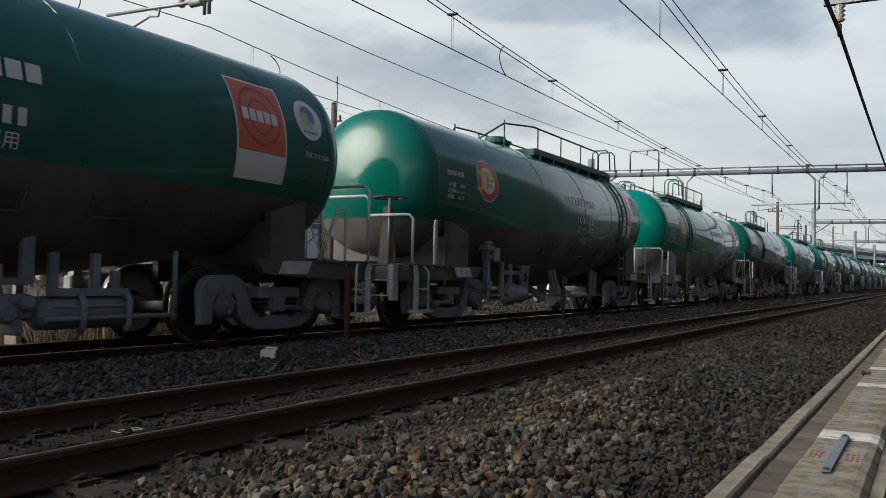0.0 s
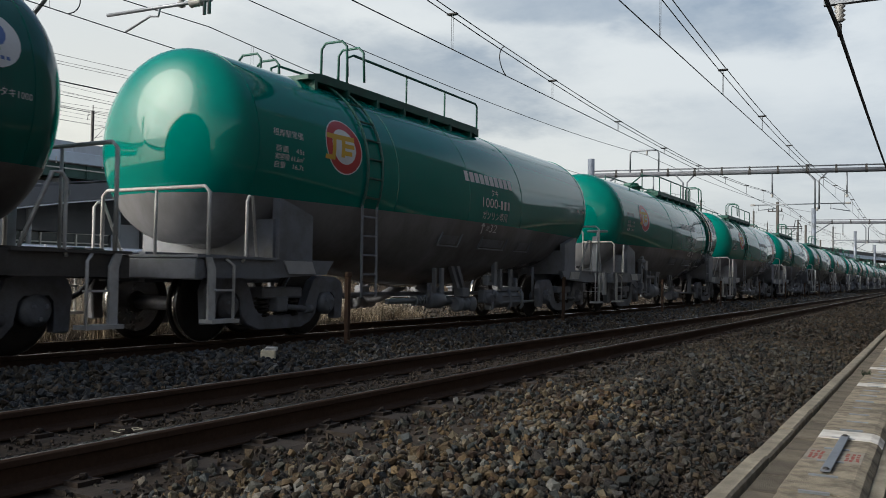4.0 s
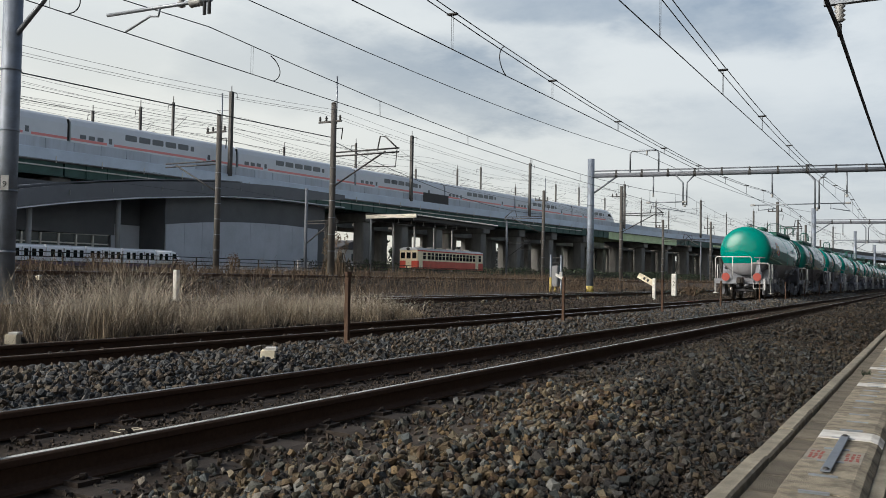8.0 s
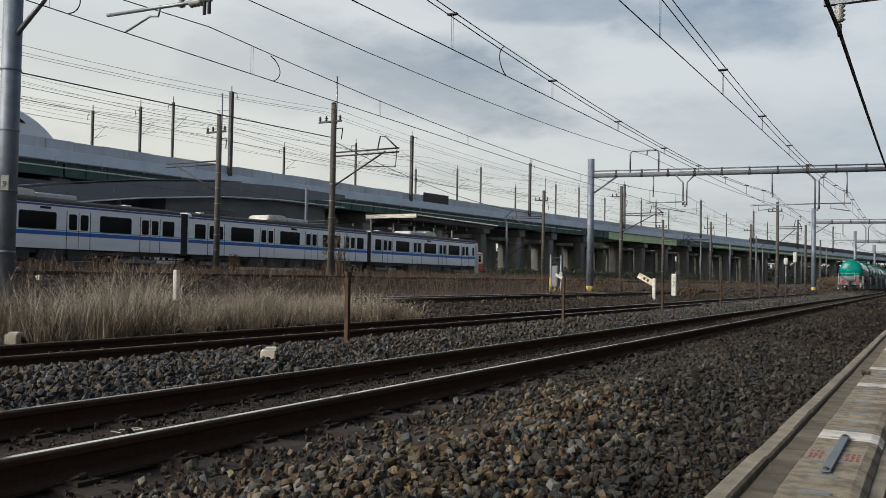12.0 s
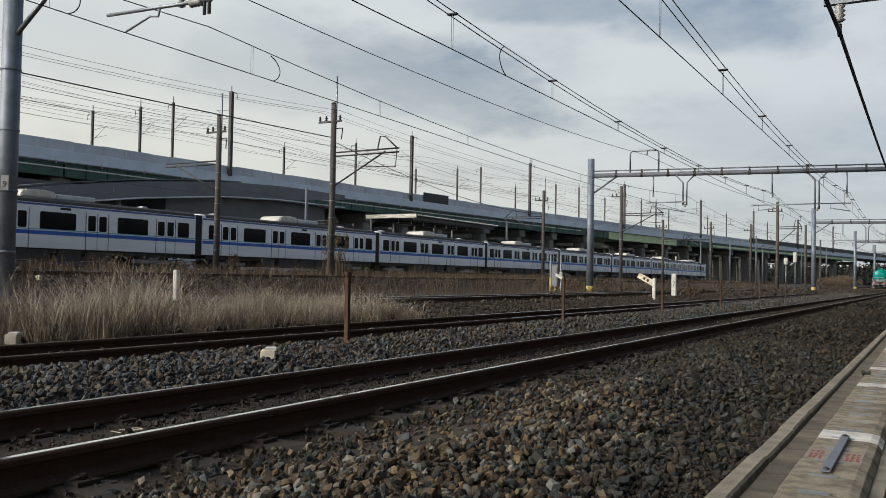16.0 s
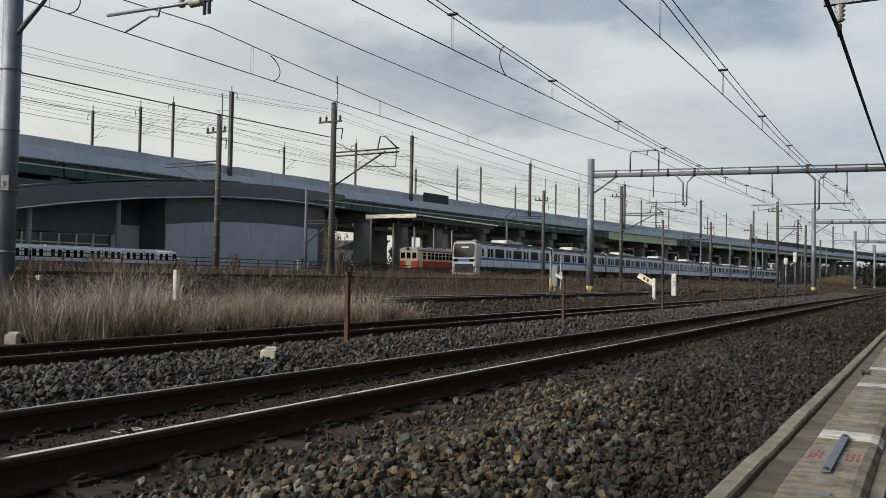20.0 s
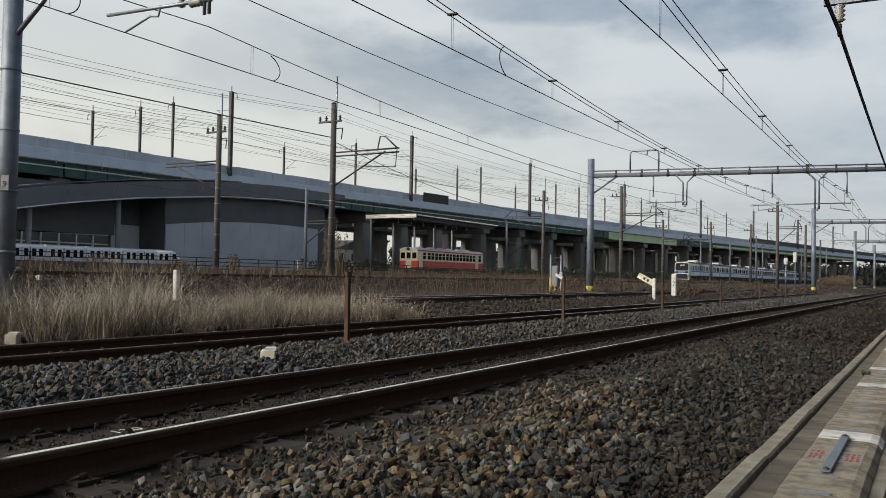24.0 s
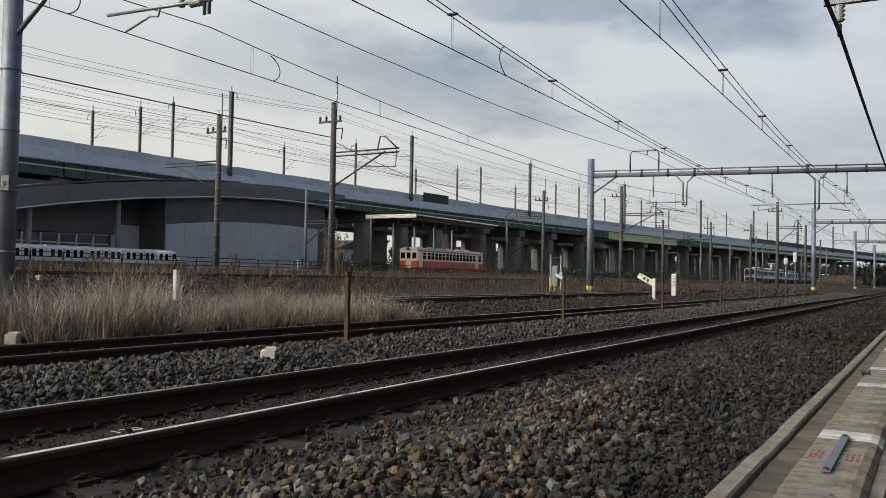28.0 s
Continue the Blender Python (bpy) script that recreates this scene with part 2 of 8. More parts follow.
M["reed"] = mat("pale_reed", (0.17, 0.122, 0.074), 0.9, var=0.2, scale=1.2, bump=0, col2=(0.12, 0.09, 0.06), island=0.4)
M["weed_red"] = mat("reddish_dry_weed", (0.125, 0.075, 0.038), 0.9, var=0.2, scale=1.2, bump=0, col2=(0.06, 0.04, 0.024), island=0.5)
M["woods"] = mat("distant_winter_wood", (0.022, 0.025, 0.019), 0.9, var=0.3, scale=0.2, bump=0, col2=(0.014, 0.016, 0.014), island=0.5)
M["hedge"] = mat("evergreen_leaf", (0.03, 0.046, 0.022), 0.8, var=0.3, scale=1.5, bump=0, col2=(0.018, 0.028, 0.014), island=0.5)
M["tank_green"] = mat("glossy_green_tank_paint", (0.0005, 0.20, 0.16), 0.045, var=0.05, scale=0.7, bump=0.004, bscale=5, col2=(0.0005, 0.18, 0.142), spec=0.37, even=0.25, rand=0.10, stretch=(0.5, 1, 1.3))
M["tank_green_dull"] = mat("weathered_green_tank_paint", (0.002, 0.135, 0.105), 0.12, var=0.10, scale=0.9, bump=0.01, bscale=9, col2=(0.006, 0.085, 0.066), spec=0.45, even=0.6, rand=0.10, stretch=(1, 1, 0.3))
M["tank_grey"] = mat("grey_tank_paint", (0.30, 0.30, 0.312), 0.18, var=0.08, scale=1.1, bump=0.02, bscale=12, col2=(0.17, 0.165, 0.165), spec=0.35, even=0.5, rand=0.10, stretch=(1, 1, 0.4))
M["tank_grey_dull"] = mat("brown_stained_grey_tank_paint", (0.17, 0.16, 0.15), 0.42, var=0.12, scale=1.3, bump=0.03, bscale=12, col2=(0.09, 0.078, 0.066), spec=0.2, rand=0.12, stretch=(1, 1, 0.3))
M["under"] = mat("grey_underframe_paint", (0.215, 0.23, 0.258), 0.5, var=0.10, scale=2.2, bump=0.08, col2=(0.12, 0.115, 0.113), rand=0.12, lo=0.45, hi=0.8)
M["under_dull"] = mat("grimy_underframe_paint", (0.10, 0.095, 0.09), 0.6, var=0.15, scale=2.2, bump=0.1, col2=(0.05, 0.043, 0.037), rand=0.15)
M["bogie"] = mat("dusty_bogie_grey", (0.18, 0.192, 0.218), 0.55, var=0.15, scale=3, bump=0.12, col2=(0.075, 0.068, 0.063), rand=0.15, lo=0.42, hi=0.78)
M["wheel"] = mat("brown_steel_wheel", (0.05, 0.044, 0.04), 0.55, 0.4, var=0.2, scale=5, col2=(0.035, 0.026, 0.02))
M["tread"] = mat("polished_wheel_tread", (0.55, 0.53, 0.50), 0.25, 1.0, var=0.08)
M["hand_white"] = mat("white_handrail", (0.62, 0.62, 0.60), 0.45, var=0.08, scale=5, bump=0.03, col2=(0.42, 0.41, 0.39))
M["rail_green"] = mat("dark_green_walkway", (0.012, 0.11, 0.08), 0.5, var=0.15, scale=3, col2=(0.016, 0.07, 0.052))
M["lamp_red"] = mat("red_tail_disc", (0.35, 0.055, 0.036), 0.45, var=0.06, scale=4, bump=0.02)
M["mark_white"] = mat("white_lettering", (0.74, 0.75, 0.74), 0.45, var=0.05, bump=0)
M["mark_red"] = mat("red_emblem", (0.50, 0.032, 0.028), 0.4, var=0.05, bump=0, coat=0.3)
M["mark_orange"] = mat("orange_red_panel", (0.62, 0.10, 0.035), 0.4, var=0.05, scale=2, bump=0, coat=0.3, col2=(0.60, 0.15, 0.04))
M["mark_yellow"] = mat("yellow_emblem", (0.70, 0.43, 0.04), 0.4, var=0.05, bump=0)
M["mark_blue"] = mat("blue_emblem", (0.12, 0.20, 0.45), 0.4, var=0.05, bump=0)
M["maroon"] = mat("maroon_paint", (0.11, 0.022, 0.022), 0.4, var=0.1, scale=1)
M["steel_body"] = mat("stainless_body", (0.80, 0.825, 0.86), 0.32, 0.1, var=0.05, scale=0.8, bump=0.02, bscale=20, col2=(0.70, 0.715, 0.735), stretch=(0.3, 1, 2))
M["blue_band"] = mat("blue_band", (0.02, 0.12, 0.50), 0.45, var=0.06, scale=2, bump=0)
M["teal_band"] = mat("pale_teal_band", (0.16, 0.46, 0.55), 0.45, var=0.06, scale=2, bump=0)
M["navy_band"] = mat("navy_band", (0.05, 0.085, 0.29), 0.45, var=0.06, scale=2, bump=0)
M["glass_dark"] = mat("dark_window_glass", (0.008, 0.008, 0.009), 0.08, var=0.1, bump=0, spec=0.14)
M["rubber"] = mat("black_rubber", (0.018, 0.018, 0.019), 0.8, var=0.2)
M["roof_grey"] = mat("dull_grey_roof", (0.06, 0.06, 0.062), 0.8, var=0.15, scale=1.5, col2=(0.04, 0.04, 0.04))
M["ac_white"] = mat("cream_roof_unit", (0.66, 0.64, 0.57), 0.55, var=0.08, scale=1.5, col2=(0.45, 0.43, 0.38))
M["ac_grey"] = mat("grey_roof_unit", (0.52, 0.53, 0.54), 0.5, 0.2, var=0.1, scale=2)
M["front_white"] = mat("white_cab_front", (0.50, 0.50, 0.48), 0.35, var=0.05, scale=1, bump=0.02, col2=(0.42, 0.415, 0.39))
M["shink_grey"] = mat("pale_grey_train_paint", (0.60, 0.635, 0.68), 0.3, var=0.04, scale=0.6, bump=0.01, col2=(0.54, 0.57, 0.61))
M["shink_white"] = mat("white_train_paint", (0.70, 0.73, 0.77), 0.35, var=0.04, scale=0.6, bump=0.01, col2=(0.58, 0.58, 0.59))
M["pink"] = mat("pink_band", (0.72, 0.24, 0.23), 0.4, var=0.05, bump=0)
M["shink_glass"] = mat("tinted_train_window", (0.10, 0.115, 0.13), 0.12, var=0.1, bump=0)
M["wall_blue"] = mat("pale_blue_grey_panel", (0.55, 0.63, 0.73), 0.6, var=0.06, scale=0.35, bump=0.04, bscale=8, col2=(0.45, 0.515, 0.60), rand=0.07)
M["wall_panel"] = mat("stained_grey_blue_panel", (0.45, 0.50, 0.57), 0.65, var=0.08, scale=0.6, bump=0.04, bscale=8, col2=(0.30, 0.325, 0.355), rand=0.09, stretch=(1, 1, 0.15), lo=0.45, hi=0.78)
M["girder_green"] = mat("dark_green_girder", (0.035, 0.095, 0.08), 0.6, var=0.15, scale=0.8, bump=0.1, col2=(0.02, 0.055, 0.048))
M["girder_lime"] = mat("pale_green_girder", (0.52, 0.64, 0.38), 0.6, var=0.1, scale=0.8, bump=0.05, col2=(0.40, 0.50, 0.29))
M["black_panel"] = mat("black_panel", (0.022, 0.022, 0.025), 0.6, var=0.15, scale=1)
# dark so that the unseen wall behind the camera reflects dark in the tanks
M["wall_shade"] = mat("dark_blocking_wall", (0.08, 0.083, 0.09), 0.9, var=0.15, scale=0.6, bump=0.2, col2=(0.04, 0.041, 0.044))
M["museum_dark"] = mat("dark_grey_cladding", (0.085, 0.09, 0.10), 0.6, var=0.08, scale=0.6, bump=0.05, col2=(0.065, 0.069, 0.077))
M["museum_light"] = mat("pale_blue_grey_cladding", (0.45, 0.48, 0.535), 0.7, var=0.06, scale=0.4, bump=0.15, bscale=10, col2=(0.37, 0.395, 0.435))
M["museum_edge"] = mat("grey_roof_fascia", (0.115, 0.122, 0.137), 0.5, 0.2, var=0.08, scale=0.7, bump=0.05)
M["column"] = mat("pale_column", (0.22, 0.225, 0.23), 0.6, var=0.1, scale=1)
M["window_frame"] = mat("pale_aluminium_frame", (0.62, 0.61, 0.57), 0.5, var=0.06, bump=0)
M["fence"] = mat("black_fence", (0.012, 0.013, 0.014), 0.8, 0.0, var=0.15, bump=0)
M["glass_pale"] = mat("reflecting_window_glass", (0.09, 0.10, 0.10), 0.08, var=0.1, bump=0)
M["canopy_cream"] = mat("pale_cream_fascia", (0.66, 0.62, 0.52), 0.6, var=0.08, scale=1)
M["mini_white"] = mat("white_miniature_train", (0.82, 0.84, 0.87), 0.35, var=0.05, bump=0.02)
M["mini_purple"] = mat("dark_violet_skirt", (0.075, 0.06, 0.11), 0.5, var=0.08, bump=0.02)
M["railcar_red"] = mat("vermilion_railcar_paint", (0.62, 0.085, 0.05), 0.45, var=0.08, scale=1.2, bump=0.03, col2=(0.48, 0.06, 0.036))
M["railcar_cream"] = mat("cream_railcar_paint", (0.86, 0.76, 0.54), 0.45, var=0.08, scale=1.2, bump=0.03, col2=(0.74, 0.63, 0.42))
M["house_white"] = mat("pale_house_wall", (0.62, 0.61, 0.58), 0.8, var=0.08, scale=0.5, rand=0.1)
M["house_roof"] = mat("dark_tile_roof", (0.09, 0.085, 0.09), 0.8, var=0.15, scale=1, rand=0.2)


# ---- mesh helpers ----
def box(bm, x0, x1, y0, y1, z0, z1, m=None, cut=0.0):
    v = [bm.verts.new(((x0, x1)[i & 1], (y0, y1)[i >> 1 & 1], (z0, z1)[i >> 2])) for i in range(8)]
    f = [bm.faces.new([v[i] for i in q]) for q in ((0, 2, 3, 1), (4, 5, 7, 6), (0, 1, 5, 4), (2, 6, 7, 3), (0, 4, 6, 2), (1, 3, 7, 5))]
    if cut:
        bmesh.ops.bevel(bm, geom=list({e for q in f for e in q.edges}), offset=cut, segments=1, affect="EDGES")
    elif m is not None:
        for q in v:
            q.co = m @ q.co
    return v


def tube(bm, pts, r, seg=6, caps=True):
    """A round bar along points; r is one radius or one for each point."""
    pts = [Vector(p) for p in pts]
    rs = r if isinstance(r, (list, tuple)) else [r] * len(pts)
    rings = []
    side = None
    for i, p in enumerate(pts):
        d = (pts[min(i + 1, len(pts) - 1)] - pts[max(i - 1, 0)]).normalized()
        if side is None:
            side = d.cross(Vector((0, 0, 1)) if abs(d.z) < 0.9 else Vector((1, 0, 0))).normalized()
        side = (side - d * side.dot(d)).normalized()
        other = d.cross(side)
        rings.append([bm.verts.new(p + (side * math.cos(a) + other * math.sin(a)) * rs[i]) for a in [2 * math.pi * k / seg for k in range(seg)]])
    for a, b in zip(rings, rings[1:]):
        for k in range(seg):
            bm.faces.new((a[k], a[(k + 1) % seg], b[(k + 1) % seg], b[k])).smooth = seg > 5
    if caps:
        bm.faces.new(rings[0][::-1])
        bm.faces.new(rings[-1])


def lathe(bm, prof, origin, axis="y", seg=20, smooth=True):
    """A turned body: prof is (along, radius) pairs."""
    o = Vector(origin)
    rings = []
    for s, r in prof:
        ring = []
        for k in range(seg):
            a = 2 * math.pi * k / seg
            c, t = r * math.cos(a), r * math.sin(a)
            ring.append(bm.verts.new(o + Vector({"x": (s, c, t), "y": (c, s, t), "z": (c, t, s)}[axis])))
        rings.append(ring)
    for a, b in zip(rings, rings[1:]):
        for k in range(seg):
            bm.faces.new((a[k], a[(k + 1) % seg], b[(k + 1) % seg], b[k])).smooth = smooth
    bm.faces.new(rings[0][::-1])
    bm.faces.new(rings[-1])


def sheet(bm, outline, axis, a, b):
    """A plate: a flat outline pushed from a to b along an axis."""
    def at(u, v, w):
        return {"y": (u, w, v), "x": (w, u, v), "z": (u, v, w)}[axis]
    lo = [bm.verts.new(at(u, v, a)) for u, v in outline]
    hi = [bm.verts.new(at(u, v, b)) for u, v in outline]
    bm.faces.new(lo[::-1])
    bm.faces.new(hi)
    n = len(outline)
    for i in range(n):
        bm.faces.new((lo[i], lo[(i + 1) % n], hi[(i + 1) % n], hi[i]))


def rounded(u0, u1, v0, v1, r, seg=3):
    out = []
    for cu, cv, a0 in ((u1 - r, v1 - r, 0), (u0 + r, v1 - r, 90), (u0 + r, v0 + r, 180), (u1 - r, v0 + r, 270)):
        for k in range(seg + 1):
            a = radians(a0 + 90 * k / seg)
            out.append((cu + r * math.cos(a), cv + r * math.sin(a)))
    return out


def finish(bm, name, material):
    bmesh.ops.recalc_face_normals(bm, faces=bm.faces)
    me = bpy.data.meshes.new(name)
    bm.to_mesh(me)
    bm.free()
    me.materials.append(material)
    return me


def part(name, bm, material, parent, label=""):
    ob = new(name, finish(bm, name, material))
    ob.parent = parent
    if label:
        ob["label"] = label
    return ob


def share(name, me, parent, m):
    ob = new(name, me)
    ob.parent = parent
    ob.matrix_basis = m
    return ob


def thing(name, label, category, group="", kind="", at=None):
    ob = new(name)
    ob.empty_display_size = 0.2
    if at is not None:
        ob.matrix_basis = at
    return tagged(ob, label, category, group, kind)


def solid(name, bm, material, label, category, group="", kind="", at=None):
    ob = new(name, finish(bm, name, material))
    if at is not None:
        ob.matrix_basis = at
    return tagged(ob, label, category, group, kind)


def raw_mesh(name, verts, faces, material):
    """A mesh from arrays of corners and of triangles."""
    me = bpy.data.meshes.new(name)
    n, k = len(verts), len(faces)
    me.vertices.add(n)
    me.vertices.foreach_set("co", np.asarray(verts, dtype=np.float32).ravel())
    me.loops.add(k * 3)
    me.loops.foreach_set("vertex_index", np.asarray(faces, dtype=np.int32).ravel())
    me.polygons.add(k)
    me.polygons.foreach_set("loop_start", np.arange(k, dtype=np.int32) * 3)
    me.update(calc_edges=True)
    me.polygons.foreach_set("use_smooth", np.zeros(k, dtype=bool))
    me.validate()
    me.materials.append(material)
    return me


def letters(text, size, width=0.0):
    """The built-in font's outline of a text as flat corners and faces, centred."""
    cu = bpy.data.curves.new("letters", "FONT")
    cu.body, cu.size, cu.align_x, cu.align_y = text, size, "CENTER", "CENTER"
    cu.resolution_u = 2
    ob = bpy.data.objects.new("letters", cu)
    scene.collection.objects.link(ob)
    me = bpy.data.meshes.new_from_object(ob.evaluated_get(bpy.context.evaluated_depsgraph_get()))
    bpy.data.objects.remove(ob)
    bm = bmesh.new()
    bm.from_mesh(me)
    if width and bm.verts:
        w = max(v.co.x for v in bm.verts) - min(v.co.x for v in bm.verts)
        for v in bm.verts:
            v.co.x *= width / max(w, 1e-6)
    return bm


# ---- ground ----
# height of the ground across the tracks: (Y, Z)
PROFILE = [(-3000, -0.6), (-60, -0.55), (-6, -0.5), (-0.4, -0.46), (0.9, -0.30), (1.5, -0.225), (2.15, -0.125), (2.7, -0.17), (3.0, -0.18), (5.0, -0.16), (5.55, -0.06),
           (6.4, -0.05), (6.95, -0.15), (9.0, -0.17), (9.5, -0.1), (11.2, 0.0), (13.6, 0.03), (14.6, 0.0), (19.0, 0.0), (21.0, 0.06), (23.2, 0.56),
           (26.6, 0.6), (30, 0.6), (37, 0.66), (44, 0.68), (60, 0.75), (110, 0.8), (400, 0.8), (3500, 0.6)]


def ground_z(y):
    for (a, za), (b, zb) in zip(PROFILE, PROFILE[1:]):
        if a <= y <= b:
            return za + (zb - za) * (y - a) / (b - a)
    return 0.0


bm = bmesh.new()
XS = [-3000, -300, -60, -20, 0, 10, 20, 30, 45, 60, 80, 110, 150, 200, 300, 500, 1000, 4000]
grid = [[bm.verts.new((x, y, z)) for y, z in PROFILE] for x in XS]
for a, b in zip(grid, grid[1:]):
    for k in range(len(PROFILE) - 1):
        bm.faces.new((a[k], b[k], b[k + 1], a[k + 1]))
solid("ground", bm, M["soil"], "brown earth and weathered railway formation", "ground", kind="structure")


# ---- tracks ----
GAUGE = 1.132


def rail_mesh(x0, x1, material, head):
    bm = bmesh.new()
    if head:
        prof = [(-0.0185, -0.005), (-0.0165, 0.0), (0.0165, 0.0), (0.0185, -0.005)]
    else:
        prof = [(-0.064, -0.153), (-0.064, -0.143), (-0.02, -0.128), (-0.008, -0.115), (-0.008, -0.05), (-0.0325, -0.038), (-0.0325, -0.012), (-0.024, -0.003),
                (0.024, -0.003), (0.0325, -0.012), (0.0325, -0.038), (0.008, -0.05), (0.008, -0.115), (0.02, -0.128), (0.064, -0.143), (0.064, -0.153)]
    sheet(bm, prof, "x", x0, x1)
    return finish(bm, "rail", material)


def track(name, y, z, x0, x1, near0, near1, label):
    """Two rails on concrete sleepers; the sleepers and clips from near0 to near1 stand alone, the rest is joined."""
    t = thing(name, label, "railway track", kind="structure", at=pose(0, y, z))
    body, top = rail_mesh(x0, x1, M["rail"], False), rail_mesh(x0, x1, M["rail_head"], True)
    for s in (-1, 1):
        r = share("rail", body, t, pose(0, s * GAUGE / 2, 0))
        share("rail_head", top, r, pose(0, 0, 0))
    bm = bmesh.new()
    sheet(bm, [(-0.98, -0.30), (-0.98, -0.172), (-0.9, -0.153), (-0.35, -0.155), (-0.28, -0.18), (0.28, -0.18), (0.35, -0.155), (0.9, -0.153), (0.98, -0.172), (0.98, -0.30)], "x", -0.12, 0.12)
    me = finish(bm, "sleeper", M["sleeper"])
    bm = bmesh.new()
    for s in (-1, 1):
        box(bm, -0.06, 0.06, s * 0.115 - 0.05, s * 0.115 + 0.045, -0.155, -0.132)
        tube(bm, [(-0.035, s * 0.09, -0.132), (-0.02, s * 0.12, -0.116), (0.02, s * 0.12, -0.116), (0.035, s * 0.09, -0.132)], 0.010, 5)
        tube(bm, [(0, s * 0.12, -0.135), (0, s * 0.12, -0.104)], 0.014, 6)
    clip = finish(bm, "rail_clip", M["fastener"])
    x = near0
    while x < near1:
        p = share("sleeper", me, t, pose(x, 0, 0))
        for s in (-1, 1):
            share("rail_clip", clip, p, pose(0, s * GAUGE / 2, 0))
        x += 0.6
    far = bmesh.new()
    while x < min(x1, 160):
        box(far, x - 0.12, x + 0.12, -0.98, 0.98, -0.3, -0.153)
        for s in (-1, 1):
            box(far, x - 0.06, x + 0.06, s * GAUGE / 2 - 0.16, s * GAUGE / 2 + 0.16, -0.155, -0.11)
        x += 0.6
    if far.verts:
        ob = part("sleepers", far, M["sleeper"], t)
        ob["kind"] = "stuff"
    else:
        far.free()
    return t


track("track_1", 3.962, 0, -60, 700, 2.0, 47.0, "pair of polished rails on concrete sleepers in ballast")
track("track_2", 7.94, 0, -300, 900, 3.0, 48.0, "pair of polished rails on concrete sleepers in ballast")
track("track_3", 12.8, 0.22, -60, 300, 14.0, 44.0, "brown-railed siding track on low ballast")
track("track_4", 25.2, 0.79, -60, 300, 10.0, 40.0, "rusty siding track on a raised bank")
track("track_5", 41.43, 0.86, -700, 700, 20.0, 40.0, "commuter line track on ballast")


# ---- unseen wall closing the place behind the camera, added to block skylight ----
bm = bmesh.new()
# three heights, set by where the tank sides reflect dark instead of sky
box(bm, -45, 5.99, -6.6, -6.0, -0.8, 8.4)
box(bm, 6.0, 46, -4.4, -3.8, -0.8, 17.0)
box(bm, 46.01, 320, -6.6, -6.0, -0.8, 7.2)
solid("wall_south", bm, M["wall_shade"], "plain dark wall out of view behind the line, blocking skylight", "wall", kind="structure")


# ---- cable trough along the line ----
TX0, TX1 = -3.0, 90.0
trough = thing("cable_trough", "weathered concrete cable trough with flat lids beside the ballast", "cable trough", kind="structure")
bm = bmesh.new()
sheet(bm, [(0.80, -0.6), (0.80, -0.2), (0.2, -0.2), (0.2, -0.6)], "x", TX0, TX1)
part("bed", bm, M["concrete"], trough)
bm = bmesh.new()
sheet(bm, [(0.875, -0.6), (0.872, -0.16), (0.86, -0.148), (0.785, -0.148), (0.773, -0.16), (0.773, -0.6)], "x", 0.003, 0.997)
kerb = finish(bm, "kerb", M["concrete"])
bm = bmesh.new()
box(bm, 0.003, 0.383, 0.622, 0.752, -0.22, -0.166, cut=0.005)
slab = finish(bm, "slab", M["concrete_slab"])
bm = bmesh.new()
sheet(bm, [(0.618, -0.2), (0.618, -0.155), (0.61, -0.146), (0.325, -0.146), (0.285, -0.158), (0.262, -0.19), (0.25, -0.42), (0.262, -0.42), (0.28, -0.2)], "x", 0.003, 0.383)
lid = finish(bm, "lid", M["concrete_lid"])
bm = bmesh.new()
box(bm, -0.011, 0.011, 0.395, 0.525, -0.15, -0.138)
slot = finish(bm, "lifting_bar", M["galv"])
x, k = TX0, 0
while x < TX1 - 1:
    share("kerb", kerb, trough, pose(x, random.uniform(-0.004, 0.004), random.uniform(-0.004, 0.004), 0, 0, random.uniform(-0.25, 0.25)))
    x += 1.0
LP = 0.386
x = 4.23 - LP * 18
while x < 60:
    share("slab", slab, trough, pose(x, random.uniform(-0.003, 0.003), random.uniform(-0.006, 0.002), 0, 0, random.uniform(-0.4, 0.4)))
    p = share("lid", lid, trough, pose(x, random.uniform(-0.003, 0.003), random.uniform(-0.003, 0.003)))
    if 2.5 < x < 24:
        share("lifting_bar", slot, p, pose(random.uniform(-0.012, 0.012), random.uniform(-0.015, 0.015), 0, 0, 0, random.uniform(-4, 4)))
    x += LP
bm = bmesh.new()
sheet(bm, [(0.614, -0.1485), (0.609, -0.1425), (0.324, -0.1425), (0.283, -0.155), (0.262, -0.186), (0.258, -0.186), (0.28, -0.16), (0.322, -0.1475)], "x", 0.0, 0.30)
me = finish(bm, "painted_band", M["white_paint"])
for x in (5.78, 8.86, 10.70, 14.0):
    tagged(new("painted_band", me), "worn white painted band across a concrete lid", "marking", "painted bands").matrix_basis = pose(x, 0, 0)
patch = thing("painted_notice", "pale patch with illegible red stencilled characters on concrete", "marking")
bm = bmesh.new()
box(bm, 5.0, 5.36, 0.325, 0.61, -0.1475, -0.1435)
part("patch", bm, M["patch"], patch)
for y in (0.34, 0.52):
    bm = bmesh.new()
    for r in range(4):
        for c in range(3):
            jx, jy = random.uniform(-0.008, 0.008), random.uniform(-0.004, 0.004)
            box(bm, 5.06 + r * 0.062 + jx, 5.10 + r * 0.062 + jx, y + c * 0.026 + jy, y + c * 0.026 + 0.016 + jy, -0.1432, -0.1418)
    part("stencil", bm, M["red_paint"], patch)
strap = thing("steel_strap", "galvanised steel strap bolted across the trough lids", "bracket")
bm = bmesh.new()
